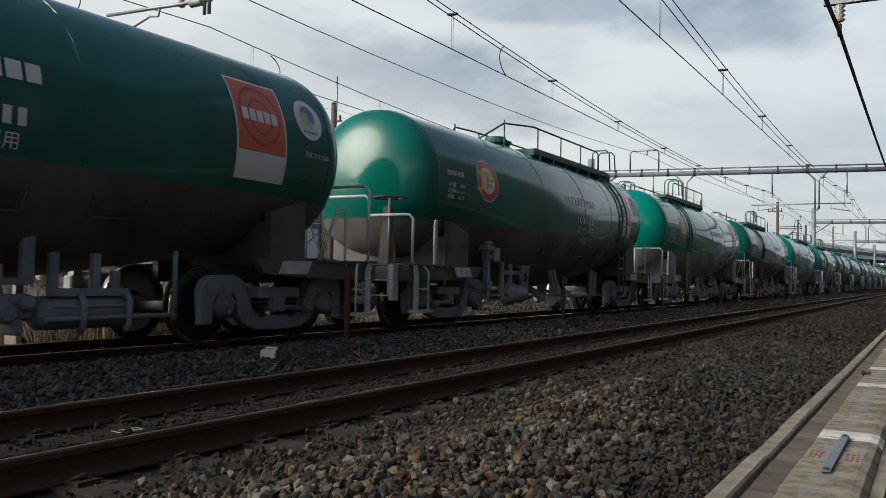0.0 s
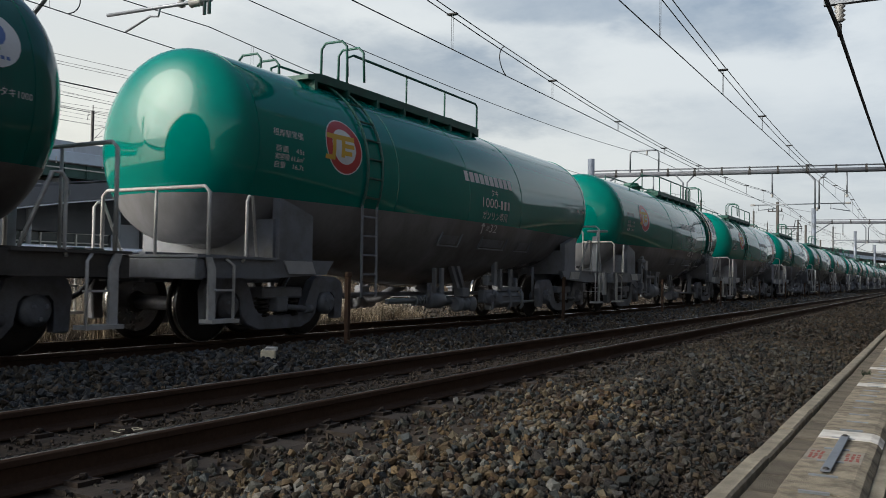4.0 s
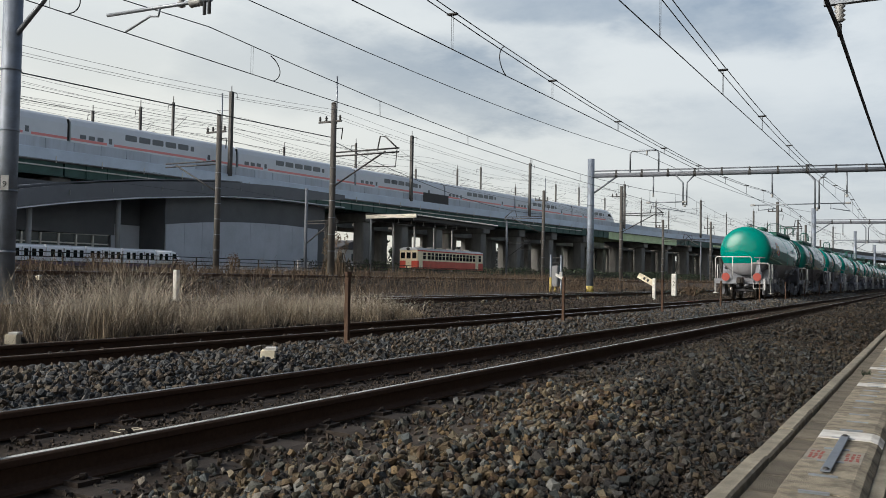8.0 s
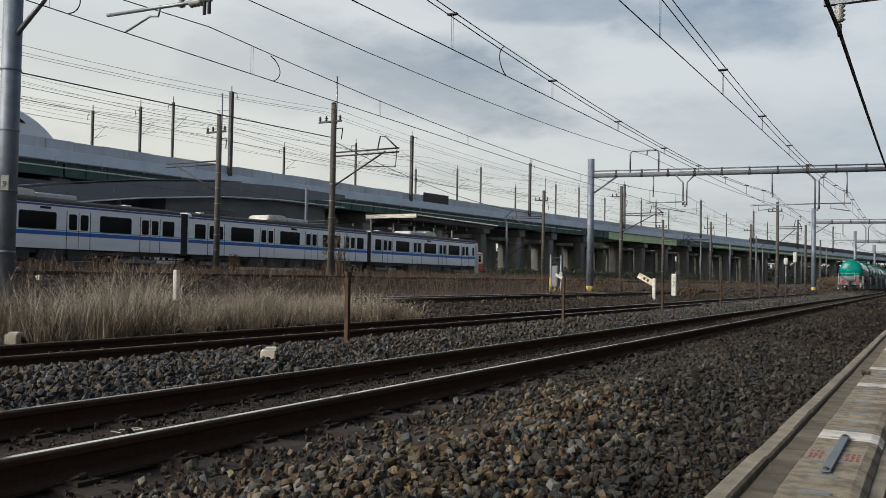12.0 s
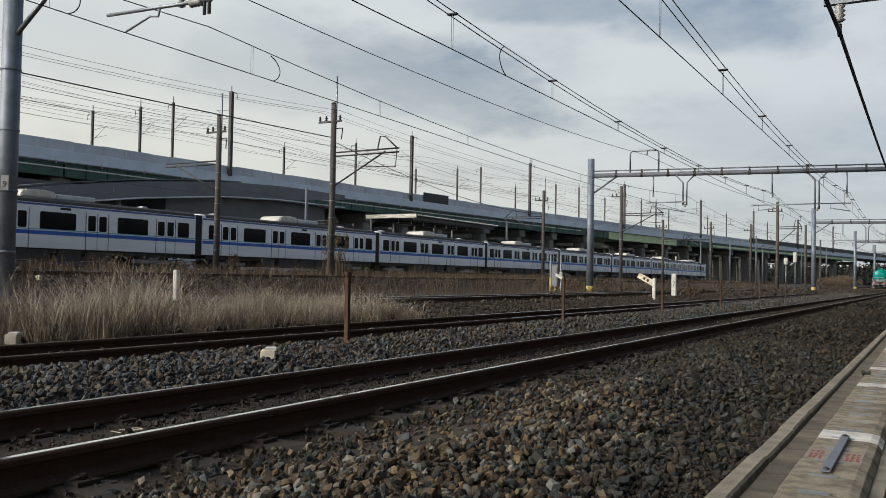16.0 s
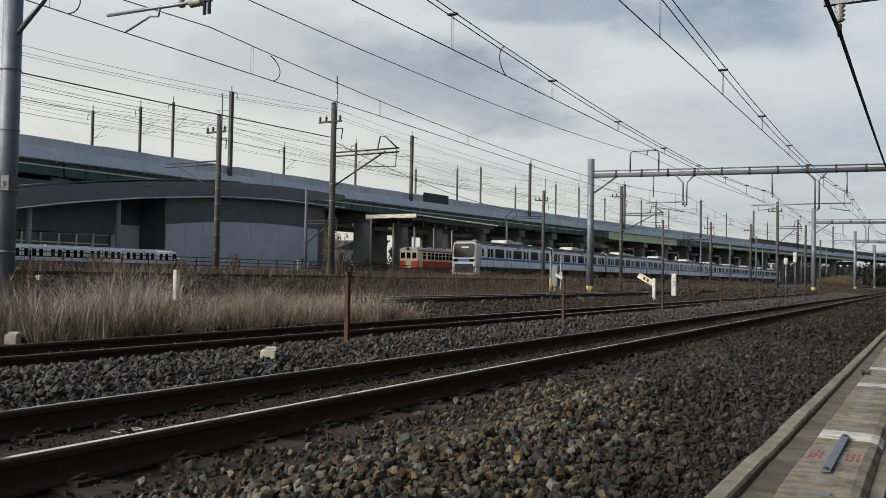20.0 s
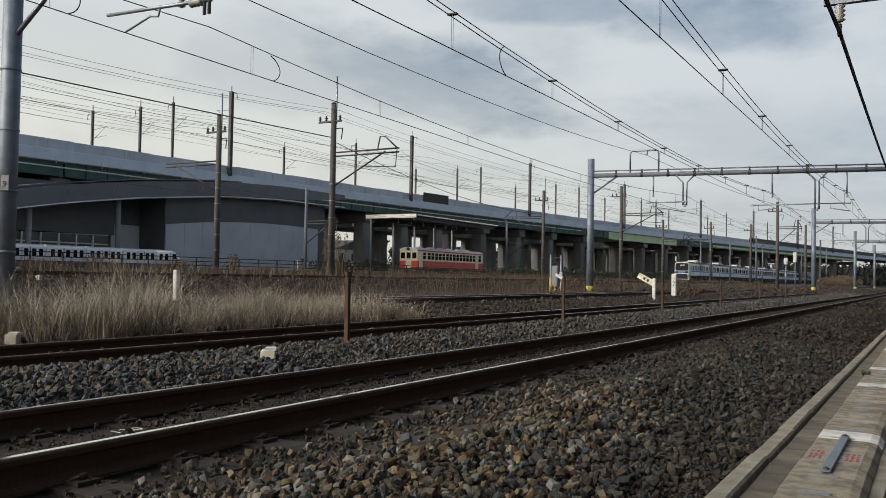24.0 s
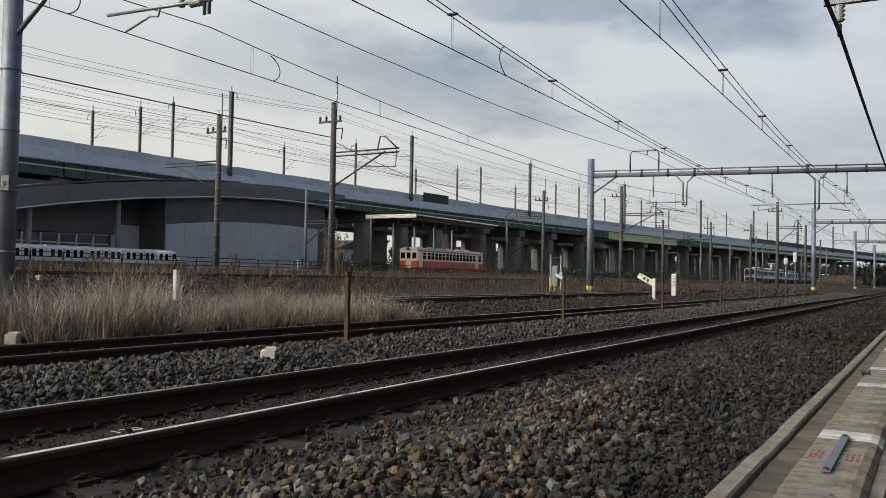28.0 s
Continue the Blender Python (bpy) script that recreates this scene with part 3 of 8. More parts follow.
box(bm, -0.58, 0.58, -0.024, 0.024, -0.134, -0.126, cut=0.002)
part("bar", bm, M["galv"], strap)
for x in (-0.54, 0.54):
    bm = bmesh.new()
    lathe(bm, [(-0.146, 0.017), (-0.122, 0.017), (-0.116, 0.009)], (x, 0, 0), "z", 8)
    part("bolt", bm, M["steel_dark"], strap)
strap.matrix_basis = pose(5.245, 0.46, 0)
bm = bmesh.new()
for k in range(40):
    a, r = random.uniform(0, 6.28), random.uniform(0.03, 0.16)
    tube(bm, [(10.1 + r * 0.3 * math.cos(a), 0.60 + r * 0.2 * math.sin(a), -0.17), (10.1 + r * math.cos(a), 0.60 + r * 0.4 * math.sin(a), -0.14 + random.uniform(0, 0.04))], [0.006, 0.001], 3)
solid("weed_tuft", bm, M["hedge"], "small green weed growing between the trough slabs", "weed")


# ---- small lineside things ----
def rusty_post(x):
    p = thing("marker_post", "rusty angle-iron post standing in the ballast", "post", "rusty lineside posts", at=pose(x, 6.0, ground_z(6.0) - 0.1, random.uniform(-1, 1), random.uniform(-1, 1), 0))
    bm = bmesh.new()
    sheet(bm, [(-0.02, -0.02), (0.03, -0.02), (0.03, -0.012), (-0.012, -0.012), (-0.012, 0.03), (-0.02, 0.03)], "z", 0, 0.97)
    part("upright", bm, M["rust"], p)
    bm = bmesh.new()
    box(bm, -0.045, 0.045, -0.03, 0.014, 0.93, 0.99, cut=0.008)
    part("cap", bm, M["rust"], p)
    bm = bmesh.new()
    tube(bm, [(-0.05, -0.005, 0.96), (0.055, -0.005, 0.96)], 0.012, 6)
    part("bolt", bm, M["rust"], p)


for x in (8.38, 15.26, 22.1, 29.1, 36.4, 43.4, 50.4, 57.4, 64.4, 71.4):
    rusty_post(x)


def ground_box(x, y, turn):
    b = thing("trackside_box", "small cream trackside connection box in the ballast", "junction box", "trackside boxes", at=pose(x, y, ground_z(y) - 0.01, 0, 0, turn))
    bm = bmesh.new()
    box(bm, -0.065, 0.065, -0.07, 0.07, 0, 0.125, cut=0.006)
    case = part("case", bm, M["cream_box"], b)
    bm = bmesh.new()
    box(bm, -0.06, 0.075, -0.085, 0.03, 0.118, 0.152, cut=0.006)
    part("lid", bm, M["white_paint"], case)
    bm = bmesh.new()
    tube(bm, [(0.06, -0.03, 0.07), (0.12, -0.06, 0.06), (0.15, -0.08, 0.0)], 0.03, 6)
    part("conduit", bm, M["steel_dark"], b)


ground_box(6.55, 5.62, 35)
ground_box(6.57, 9.6, 30)
ground_box(16.5, 23.0, 20)

stake = thing("distance_post", "white concrete boundary post among dry grass", "post", at=pose(14.6, 15.35, 0))
bm = bmesh.new()
box(bm, -0.06, 0.06, -0.06, 0.06, -0.2, 0.86, cut=0.015)
part("shaft", bm, M["white_paint"], stake)


def arm_sign(x, y, z):
    s = thing("lineside_sign", "white signpost with a slanted cream arm", "sign", at=pose(x, y, z))
    bm = bmesh.new()
    box(bm, -0.07, 0.07, -0.07, 0.07, -0.2, 0.92, cut=0.02)
    part("post", bm, M["white_paint"], s)
    bm = bmesh.new()
    box(bm, -0.03, 0.03, -0.42, 0.42, -0.12, 0.12, cut=0.01)
    for v in bm.verts:
        v.co = pose(0.03, 0.34, 0.86, 28) @ v.co
    a = part("arm", bm, M["cream_box"], s)
    bm = bmesh.new()
    for k in range(2):
        box(bm, -0.036, -0.032, -0.12 + 0.18 * k, -0.02 + 0.18 * k, -0.06, 0.06)
    for v in bm.verts:
        v.co = pose(0.03, 0.34, 0.86, 28) @ v.co
    part("marking", bm, M["steel_dark"], a)


arm_sign(37.3, 10.5, -0.02)
sign = thing("kilometre_post", "white numbered post beside the siding", "post", at=pose(43.73, 11.3, -0.05))
bm = bmesh.new()
box(bm, -0.09, 0.09, -0.12, 0.12, 0.1, 1.22, cut=0.03)
part("board", bm, M["white_paint"], sign)
bm = bmesh.new()
box(bm, -0.1, 0.1, -0.13, 0.13, -0.15, 0.1, cut=0.02)
part("foot", bm, M["steel_dark"], sign)
bm = letters("2", 0.3)
for v in bm.verts:
    v.co = Vector((-0.093, -v.co.x, 0.72 + v.co.y))
part("marking", bm, M["steel_dark"], sign)

# yellow-legged relay cabinet by the gantry
c = thing("relay_cabinet", "pale grey relay cabinet between posts with yellow feet", "cabinet", at=pose(49.5, 20.0, 0))
for y, z0, z1, r in ((0.33, -0.2, 2.3, 0.07), (-0.35, -0.2, 2.25, 0.06)):
    bm = bmesh.new()
    tube(bm, [(0, y, z0), (0, y, z1)], r, 8)
    post = part("post", bm, M["galv"], c)
    bm = bmesh.new()
    tube(bm, [(0, y, 0.0), (0, y, 0.9 if y > 0 else 0.3)], r + 0.008, 8)
    part("sleeve", bm, M["yellow"], post)
bm = bmesh.new()
box(bm, -0.2, 0.2, -0.2, 0.19, 0.35, 1.62, cut=0.02)
case = part("case", bm, M["column"], c)
bm = bmesh.new()
box(bm, -0.225, -0.203, -0.16, 0.15, 0.42, 1.54)
part("door", bm, M["column"], case)
bm = bmesh.new()
box(bm, -0.24, -0.226, -0.13, -0.10, 0.9, 1.06)
part("handle", bm, M["steel_dark"], case)
bm = bmesh.new()
tube(bm, [(0, 0.02, -0.2), (0, 0.02, 0.36)], 0.085, 8)
part("cable_riser", bm, M["yellow"], case)
for z in (1.78, 2.1):
    bm = bmesh.new()
    tube(bm, [(0.05, -0.40, z), (0.05, 0.38, z)], 0.03, 6)
    part("crossbar", bm, M["steel_dark"], c)
bm = bmesh.new()
box(bm, -0.09, 0.09, -0.44, -0.26, 0.95, 1.25, cut=0.02)
part("junction_box", bm, M["hand_white"], c)
dwarf = thing("dwarf_signal", "white low sign with an angled arm", "signal", at=pose(46.5, 18.45, 0.0))
bm = bmesh.new()
tube(bm, [(0, 0, -0.2), (0, 0, 0.75)], 0.05, 8)
part("stub", bm, M["galv"], dwarf)
bm = bmesh.new()
sheet(bm, [(0.33, 0.98), (0.33, 1.14), (0.05, 1.02), (-0.22, 0.88), (-0.22, 0.70), (0.05, 0.82)], "x", -0.05, 0.05)
part("board", bm, M["white_paint"], dwarf)


def relay_box(x, y, z, w, h):
    """A white equipment box on a thin post."""
    b = thing("signal_box", "white equipment box on a steel post", "signal", "white lineside boxes", at=pose(x, y, 0))
    bm = bmesh.new()
    tube(bm, [(0, 0, -0.2), (0, 0, z)], 0.06, 8)
    part("post", bm, M["galv"], b)
    bm = bmesh.new()
    box(bm, -0.2, 0.2, -w / 2, w / 2, z, z + h, cut=0.05)
    case = part("case", bm, M["white_paint"], b)
    bm = bmesh.new()
    box(bm, -0.23, -0.2, -w * 0.36, w * 0.36, z + 0.08, z + h - 0.1)
    part("door", bm, M["hand_white"], case)


relay_box(105, 13.5, 3.15, 0.38, 1.15)
relay_box(105, 14.48, 2.9, 0.42, 0.75)


# ---- overhead line: gantries ----
def gantry(x, y1, y0, ztop, beam, drops, label, arch=False, skew=0.0):
    """A portal across the tracks; skew turns it about its far column."""
    g = thing("catenary_gantry", label, "gantry", "portal gantries over the tracks", at=pose(x, y1, 0, 0, 0, skew) @ pose(0, -y1, 0))
    for y in (y1, y0):
        bm = bmesh.new()
        tube(bm, [(0, y, -0.5), (0, y, ztop)], 0.215, 16)
        col = part("column", bm, M["pole_grey"], g)
        for z in (1.2, 2.6, 4.0, 5.4):
            bm = bmesh.new()
            lathe(bm, [(z - 0.03, 0.225), (z + 0.03, 0.225)], (0, y, 0), "z", 16)
            part("band", bm, M["pole_grey"], col)
        if x > 20:
            bm = bmesh.new()
            tube(bm, [(0, y, 0.02), (0, y, 0.42)], 0.222, 16)
            part("base_sleeve", bm, M["yellow"], col)
    bm = bmesh.new()
    tube(bm, [(0, y1 - 0.2, beam), (0, y0 + 0.2, beam)], 0.14, 10)
    main = part("beam", bm, M["beam"], g)
    bm = bmesh.new()
    tube(bm, [(0, y1 - 0.2, beam + 0.28), (0, y0 + 0.2, beam + 0.28)], 0.045, 6)
    part("top_tube", bm, M["beam"], g)
    n = int((y1 - y0) / 1.55)
    bm0 = bmesh.new()
    box(bm0, -0.06, 0.06, -0.05, 0.05, 0.10, 0.33)
    lathe(bm0, [(-0.07, 0.155), (0.07, 0.155)], (0, 0, 0), "y", 12, False)
    cl = finish(bm0, "clamp", M["steel_dark"])
    for k in range(1, n):
        share("clamp", cl, main, pose(0, y0 + (y1 - y0) * k / n, beam))
    bm = bmesh.new()
    tube(bm, [(0, y1 - 0.15, beam - 1.1), (0, y1 - 1.6, beam - 0.08)], 0.06, 6)
    part("brace", bm, M["galv"], g)
    for y, z, kind in drops:
        bm = bmesh.new()
        if kind == "fork":
            for s in (-0.18, 0.18):
                tube(bm, [(0, y + 3 * s, beam - 0.1), (0, y + s * 0.6, beam - 0.55), (0, y + s * 0.6, z)], 0.05, 6)
        else:
            tube(bm, [(0, y, beam - 0.1), (0, y, z)], 0.045, 6)
        d = part("drop_tube", bm, M["galv"], g)
        bm = bmesh.new()
        lathe(bm, [(0, 0.03), (0.03, 0.09), (0.06, 0.035), (0.1, 0.09), (0.13, 0.035), (0.17, 0.09), (0.2, 0.03)], (0, y, z - 0.1), "z", 10)
        part("insulator", bm, M["porcelain"], d)
    if arch:
        bm = bmesh.new()
        ya, yb, za = 14.4, 16.1, beam + 0.15
        tube(bm, [(0, ya, za), (0, ya, za + 1.15), (0, ya + 0.12, za + 1.32), (0, yb - 0.12, za + 1.32), (0, yb, za + 1.15), (0, yb, za)], 0.05, 6)
        arch_ob = part("arch", bm, M["galv"], g)
        bm = bmesh.new()
        lathe(bm, [(0, 0.03), (0.04, 0.08), (0.08, 0.03), (0.12, 0.08), (0.16, 0.03), (0.2, 0.08), (0.24, 0.03)], (0, 15.1, za + 1.06), "z", 10)
        part("insulator", bm, M["porcelain"], arch_ob)
    return g


GX = [12.4, 51.4, 97.0, 148.0, 200.0]
g0 = gantry(12.4, 18.5, -3.2, 8.3, 7.3, [(13.1, 6.2, "tube"), (7.94, 6.1, "tube"), (3.96, 6.0, "tube")], "grey tubular steel portal gantry carrying overhead wires")
gantry(51.4, 18.5, -3.2, 8.3, 7.26, [(12.85, 5.35, "fork"), (5.55, 5.05, "fork"), (7.95, 5.85, "tube"), (4.0, 5.8, "tube"), (14.7, 6.0, "tube")], "grey tubular steel portal gantry carrying overhead wires", True, 9.8)
gantry(97.0, 10.7, -3.2, 8.6, 7.1, [(7.94, 5.95, "tube"), (5.7, 5.05, "fork"), (3.96, 5.85, "tube")], "grey tubular steel portal gantry carrying overhead wires", False, 9.8)
gantry(148.0, 10.4, -3.2, 9.0, 7.3, [(7.94, 5.95, "tube"), (3.96, 5.85, "tube")], "grey tubular steel portal gantry carrying overhead wires")
gantry(200.0, 10.4, -3.2, 9.0, 7.3, [(7.94, 5.95, "tube"), (3.96, 5.85, "tube")], "grey tubular steel portal gantry carrying overhead wires")
# number plate on the near column
plate = thing("number_plate", "small white plate with one digit strapped to the steel column", "plate", at=pose(12.4 - 0.17, 18.5 - 0.15, 2.77, 0, 0, 45))
bm = bmesh.new()
box(bm, -0.012, 0.012, -0.08, 0.08, -0.17, 0.17)
part("board", bm, M["white_paint"], plate)
bm = letters("9", 0.2)
for v in bm.verts:
    v.co = Vector((-0.0145, -v.co.x, v.co.y - 0.04))
part("digit", bm, M["steel_dark"], plate)
# bracket on the far side of the near gantry, with a heavy feeder
br = thing("feeder_bracket", "steel bracket arm with a ribbed insulator", "bracket", at=pose(12.4, 0, 0))
bm = bmesh.new()
box(bm, -0.05, 0.05, -3.0, 1.25, 4.47, 4.57)
part("arm", bm, M["galv"], br)
bm = bmesh.new()
lathe(bm, [(0, 0.03), (0.03, 0.075), (0.06, 0.04), (0.09, 0.075), (0.12, 0.04), (0.15, 0.075), (0.18, 0.04), (0.21, 0.075), (0.24, 0.03)], (0, 1.06, 4.23), "z", 12)
part("insulator", bm, M["porcelain"], br)
bm = bmesh.new()
tube(bm, [(0, 1.06, 4.2), (-0.04, 1.06, 4.12), (0.04, 1.06, 4.06)], 0.03, 6)
part("clamp", bm, M["steel_dark"], br)
# steady arm of the siding wire at the near gantry
sa = thing("registration_arm", "galvanised registration arm with a drop bracket and insulator", "bracket", at=pose(11.0, 0, 0))
bm = bmesh.new()
tube(bm, [(0, 10.9, 5.54), (0, 12.1, 5.58), (0, 13.55, 5.62)], 0.035, 8)
part("tube_arm", bm, M["galv"], sa)
bm = bmesh.new()
lathe(bm, [(0, 0.04), (0.04, 0.085), (0.08, 0.045), (0.12, 0.085), (0.16, 0.045), (0.2, 0.085), (0.24, 0.045), (0.28, 0.085), (0.32, 0.04)], (0, 11.1, 5.545), "y", 12)
part("insulator", bm, M["porcelain"], sa)
for y in (10.95, 11.06):
    bm = bmesh.new()
    tube(bm, [(0, y, 7.25), (0, y, 5.3)], 0.032, 8)
    part("drop_post", bm, M["galv"], sa)
bm = bmesh.new()
tube(bm, [(0, 12.15, 5.6), (0, 12.2, 5.42), (0, 12.4, 5.45), (0, 13.05, 5.24)], 0.022, 6)
part("steady_arm", bm, M["galv"], sa)
bm = bmesh.new()
tube(bm, [(0, 10.95, 7.2), (1.4, 10.95, 7.3)], 0.06, 8)
part("outrigger", bm, M["galv"], sa)


def pull_off(x, ya, yb, z, tips):
    """A level registration tube held under a gantry, with a steady arm down to each contact wire."""
    r = thing("registration_arm", "level registration tube with hanging steady arms", "bracket", "registration arms", at=pose(x, 0, 0))
    bm = bmesh.new()
    tube(bm, [(0, ya, z), (0, yb, z)], 0.035, 6)
    part("tube_arm", bm, M["galv"], r)
    for a, b, zc in tips:
        bm = bmesh.new()
        tube(bm, [(0, a, z), (0, a, z - 0.32), (0, a + (b - a) * 0.15, z - 0.30), (0, b, zc)], 0.024, 6)
        part("steady_arm", bm, M["galv"], r)
    for y in (ya, yb):
        bm = bmesh.new()
        lathe(bm, [(-0.14, 0.03), (-0.1, 0.075), (-0.05, 0.04), (0.0, 0.075), (0.05, 0.04), (0.1, 0.075), (0.14, 0.03)], (0, y, z), "y", 10)
        part("insulator", bm, M["porcelain"], r)


pull_off(53.4, 9.2, 4.1, 5.34, ((8.9, 7.94, 5.12), (5.0, 4.0, 4.88)))
pull_off(52.2, 15.1, 12.9, 5.55, ((14.8, 12.9, 4.95),))
pull_off(98.0, 9.0, 4.1, 5.30, ((8.8, 7.94, 5.12), (5.0, 4.0, 4.88)))


# ---- overhead line: wires ----
def sag(x, spans, ends, dip):
    for a, b in zip(spans, spans[1:]):
        if a <= x <= b:
            u = (x - a) / (b - a)
            return ends - dip * 4 * u * (1 - u)
    return ends


def line_of(f, xs, r, seg=5):
    bm = bmesh.new()
    tube(bm, [f(x) for x in xs], r, seg, False)
    return bm


def steps(a, b, d):
    n = max(1, int(round((b - a) / d)))
    return [a + (b - a) * i / n for i in range(n + 1)]


SPANS = [-36.0] + GX + [252.0, 304.0]


def overhead(y, zc, zm, dip, twin, x0, x1, r, ends=None):
    """One track's wires: the contact wire, the messenger above it and the droppers between."""
    yy = ends or (lambda x: y)
    w = thing("overhead_wire", "dark contact wire hung on droppers from a messenger wire", "overhead wire", "overhead wires")
    xs = steps(x0, x1, 3.0)
    zf = zc if callable(zc) else (lambda x: zc)
    part("contact_wire", line_of(lambda x: (x, yy(x), zf(x)), xs, r), M["wire"], w)
    for s in ((-0.08, 0.08) if twin else (0.0,)):
        part("messenger_wire", line_of(lambda x: (x, yy(x) + s, sag(x, SPANS, zm, dip)), xs, r), M["wire"], w)
    x = SPANS[0] + 0.3
    while x < min(x1, 150):
        if x > max(x0, 2):
            zt = sag(x, SPANS, zm, dip)
            bm = bmesh.new()
            for dx in (-0.035, 0.035):
                tube(bm, [(x + dx, yy(x), zf(x)), (x + dx, yy(x), zt)], 0.004, 4, False)
            if twin:
                box(bm, x - 0.05, x + 0.05, yy(x) - 0.1, yy(x) + 0.1, zt - 0.015, zt + 0.015)
            part("dropper", bm, M["wire"], w)
        x += 5.0


overhead(3.962, 4.86, 5.75, 0.6, True, -20, 300, 0.010)
overhead(7.94, 5.12, 5.90, 0.6, True, -20, 300, 0.0105)
overhead(12.8, lambda x: max(4.9, 5.34 - 0.0135 * x), 5.89, 0.70, False, -20, 97, 0.010, lambda x: 12.95 - 0.006 * max(0, x - 10))


def lone_wire(label, x0, x1, y0, y1, z0, z1, dip, r):
    f = lambda x: (x, y0 + (y1 - y0) * (x - x0) / (x1 - x0), z0 + (z1 - z0) * (x - x0) / (x1 - x0) - dip * 4 * (x - x0) * (x1 - x) / (x1 - x0) ** 2)
    return solid("feeder_wire", line_of(f, steps(x0, x1, 2.5), r), M["wire"], label, "overhead wire", "feeder wires")


lone_wire("dark feeder wire running from gantry to gantry", 0.0, 51.4, 15.1, 15.1, 8.4, 8.4, 0.76, 0.013)
lone_wire("dark feeder wire running from gantry to gantry", 51.4, 97.0, 15.1, 10.9, 8.4, 8.2, 0.5, 0.014)
lone_wire("thick black feeder cable hanging under the bracket", -26, 12.4, 1.06, 1.06, 4.1, 4.1, 0.3, 0.026)
lone_wire("thick black feeder cable hanging under the bracket", 12.4, 51.4, 1.06, 1.4, 4.1, 5.0, 0.18, 0.026)
# looped jumpers between messenger and contact wire
for x, y, za, zb in ((9.6, 12.95, 5.85, 5.21), (14.9, 12.92, 5.69, 5.14), (16.6, 7.94, 5.73, 5.12)):
    bm = bmesh.new()
    bulge = -0.28 if y < 10 else 0.28
    pts = [(x + bulge * math.sin(math.pi * u) ** 0.7 + 0.1 * u, y, za + (zb - za) * u) for u in [i / 10 for i in range(11)]]
    tube(bm, pts, 0.011, 5)
    solid("jumper_wire", bm, M["wire"], "looped jumper between messenger and contact wire", "wire", "jumper loops")


# a painted distance on a sleeper of the near track
bm = letters("120", 0.14)
for v in bm.verts:
    v.co = pose(3.6, 4.16, -0.1485, 0, 0, -8) @ v.co
bmesh.ops.solidify(bm, geom=bm.faces[:], thickness=0.001)
solid("painted_figure", bm, M["cream_box"], "cream painted digits on a sleeper", "marking")


# ---- writing bent onto curved sides ----

def bars(rows):
    """Plain bars in place of writing: (x0, x1, y0, y1)."""
    bm = bmesh.new()
    for x0, x1, y0, y1 in rows:
        n, m = max(1, int((x1 - x0) / 0.12)), max(1, int((y1 - y0) / 0.06))
        g = [[bm.verts.new((x0 + (x1 - x0) * i / n, y0 + (y1 - y0) * j / m, 0)) for j in range(m + 1)] for i in range(n + 1)]
        for i in range(n):
            for j in range(m):
                bm.faces.new((g[i][j], g[i + 1][j], g[i + 1][j + 1], g[i][j + 1]))
    return bm


def disc(cx, cy, r0, r1, seg=28):
    bm = bmesh.new()
    for k in range(seg):
        a, b = 2 * math.pi * k / seg, 2 * math.pi * (k + 1) / seg
        m = max(1, int((r1 - r0) / 0.06))
        for j in range(m):
            p, q = r0 + (r1 - r0) * j / m, r0 + (r1 - r0) * (j + 1) / m
            ring = [(p, a), (q, a), (q, b), (p, b)] if p else [(0, 0), (q, a), (q, b)]
            bm.faces.new([bm.verts.new((cx + r * math.cos(t), cy + r * math.sin(t), 0)) for r, t in ring])
    bmesh.ops.remove_doubles(bm, verts=bm.verts, dist=0.0005)
    return bm


# ---- tank wagons ----
HALF = 5.35
BAND = 1.71


def hull(x):
    """Radius and centre height of the tank at x: deeper in the middle."""
    u = max(0.0, 1 - abs(x) / HALF)
    if abs(x) <= HALF:
        return 1.19 + 0.26 * min(1, u * 1.22), 2.325 - 0.262 * min(1, u * 1.22)
    d = min(1.0, (abs(x) - HALF) / 0.62)
    return 1.19 * (1 - d ** 2.6) ** 0.5, 2.325


def wrap(bm, side, lift):
    """Bends a flat drawing (x along, y up as height on the side) onto the tank's side: side -1 towards the platform."""
    for v in bm.verts:
        x, h = v.co.x, v.co.y
        r, zc = hull(x)
        a = (h - zc) / r
        rr = r + lift
        v.co = Vector((x, side * rr * math.cos(a), zc + rr * math.sin(a)))
    return bm


def shift(bm, dx, dy):
    for v in bm.verts:
        v.co.x += dx
        v.co.y += dy
    return bm


def tank_shells(wagon, mat_up, mat_low):
    xs = [-HALF - 0.62 * d for d in (1, 0.985, 0.96, 0.94, 0.925, 0.91, 0.9, 0.893, 0.886, 0.878, 0.868, 0.855, 0.83, 0.8, 0.75, 0.68, 0.6, 0.5, 0.42, 0.3, 0.2, 0.1)] + [-HALF + 2 * HALF * i / 20 for i in range(21)]
    xs += [-x for x in xs[21::-1]]
    for name, m, upper in (("upper_shell", mat_up, True), ("lower_shell", mat_low, False)):
        bm = bmesh.new()
        rows = []
        for x in xs:
            r, zc = hull(x)
            r = max(r, 0.004)
            s = max(-1, min(1, (BAND - zc) / r))
            a0 = math.asin(s)
            lo, hi = (a0, math.pi - a0) if upper else (math.pi - a0, 2 * math.pi + a0)
            rows.append([bm.verts.new((x, -r * math.cos(lo + (hi - lo) * k / 28), zc + r * math.sin(lo + (hi - lo) * k / 28))) for k in range(29)])
        for a, b in zip(rows, rows[1:]):
            for k in range(28):
                bm.faces.new((a[k], a[k + 1], b[k + 1], b[k])).smooth = True
        bmesh.ops.remove_doubles(bm, verts=bm.verts, dist=0.0015)
        part(name, bm, m, wagon)


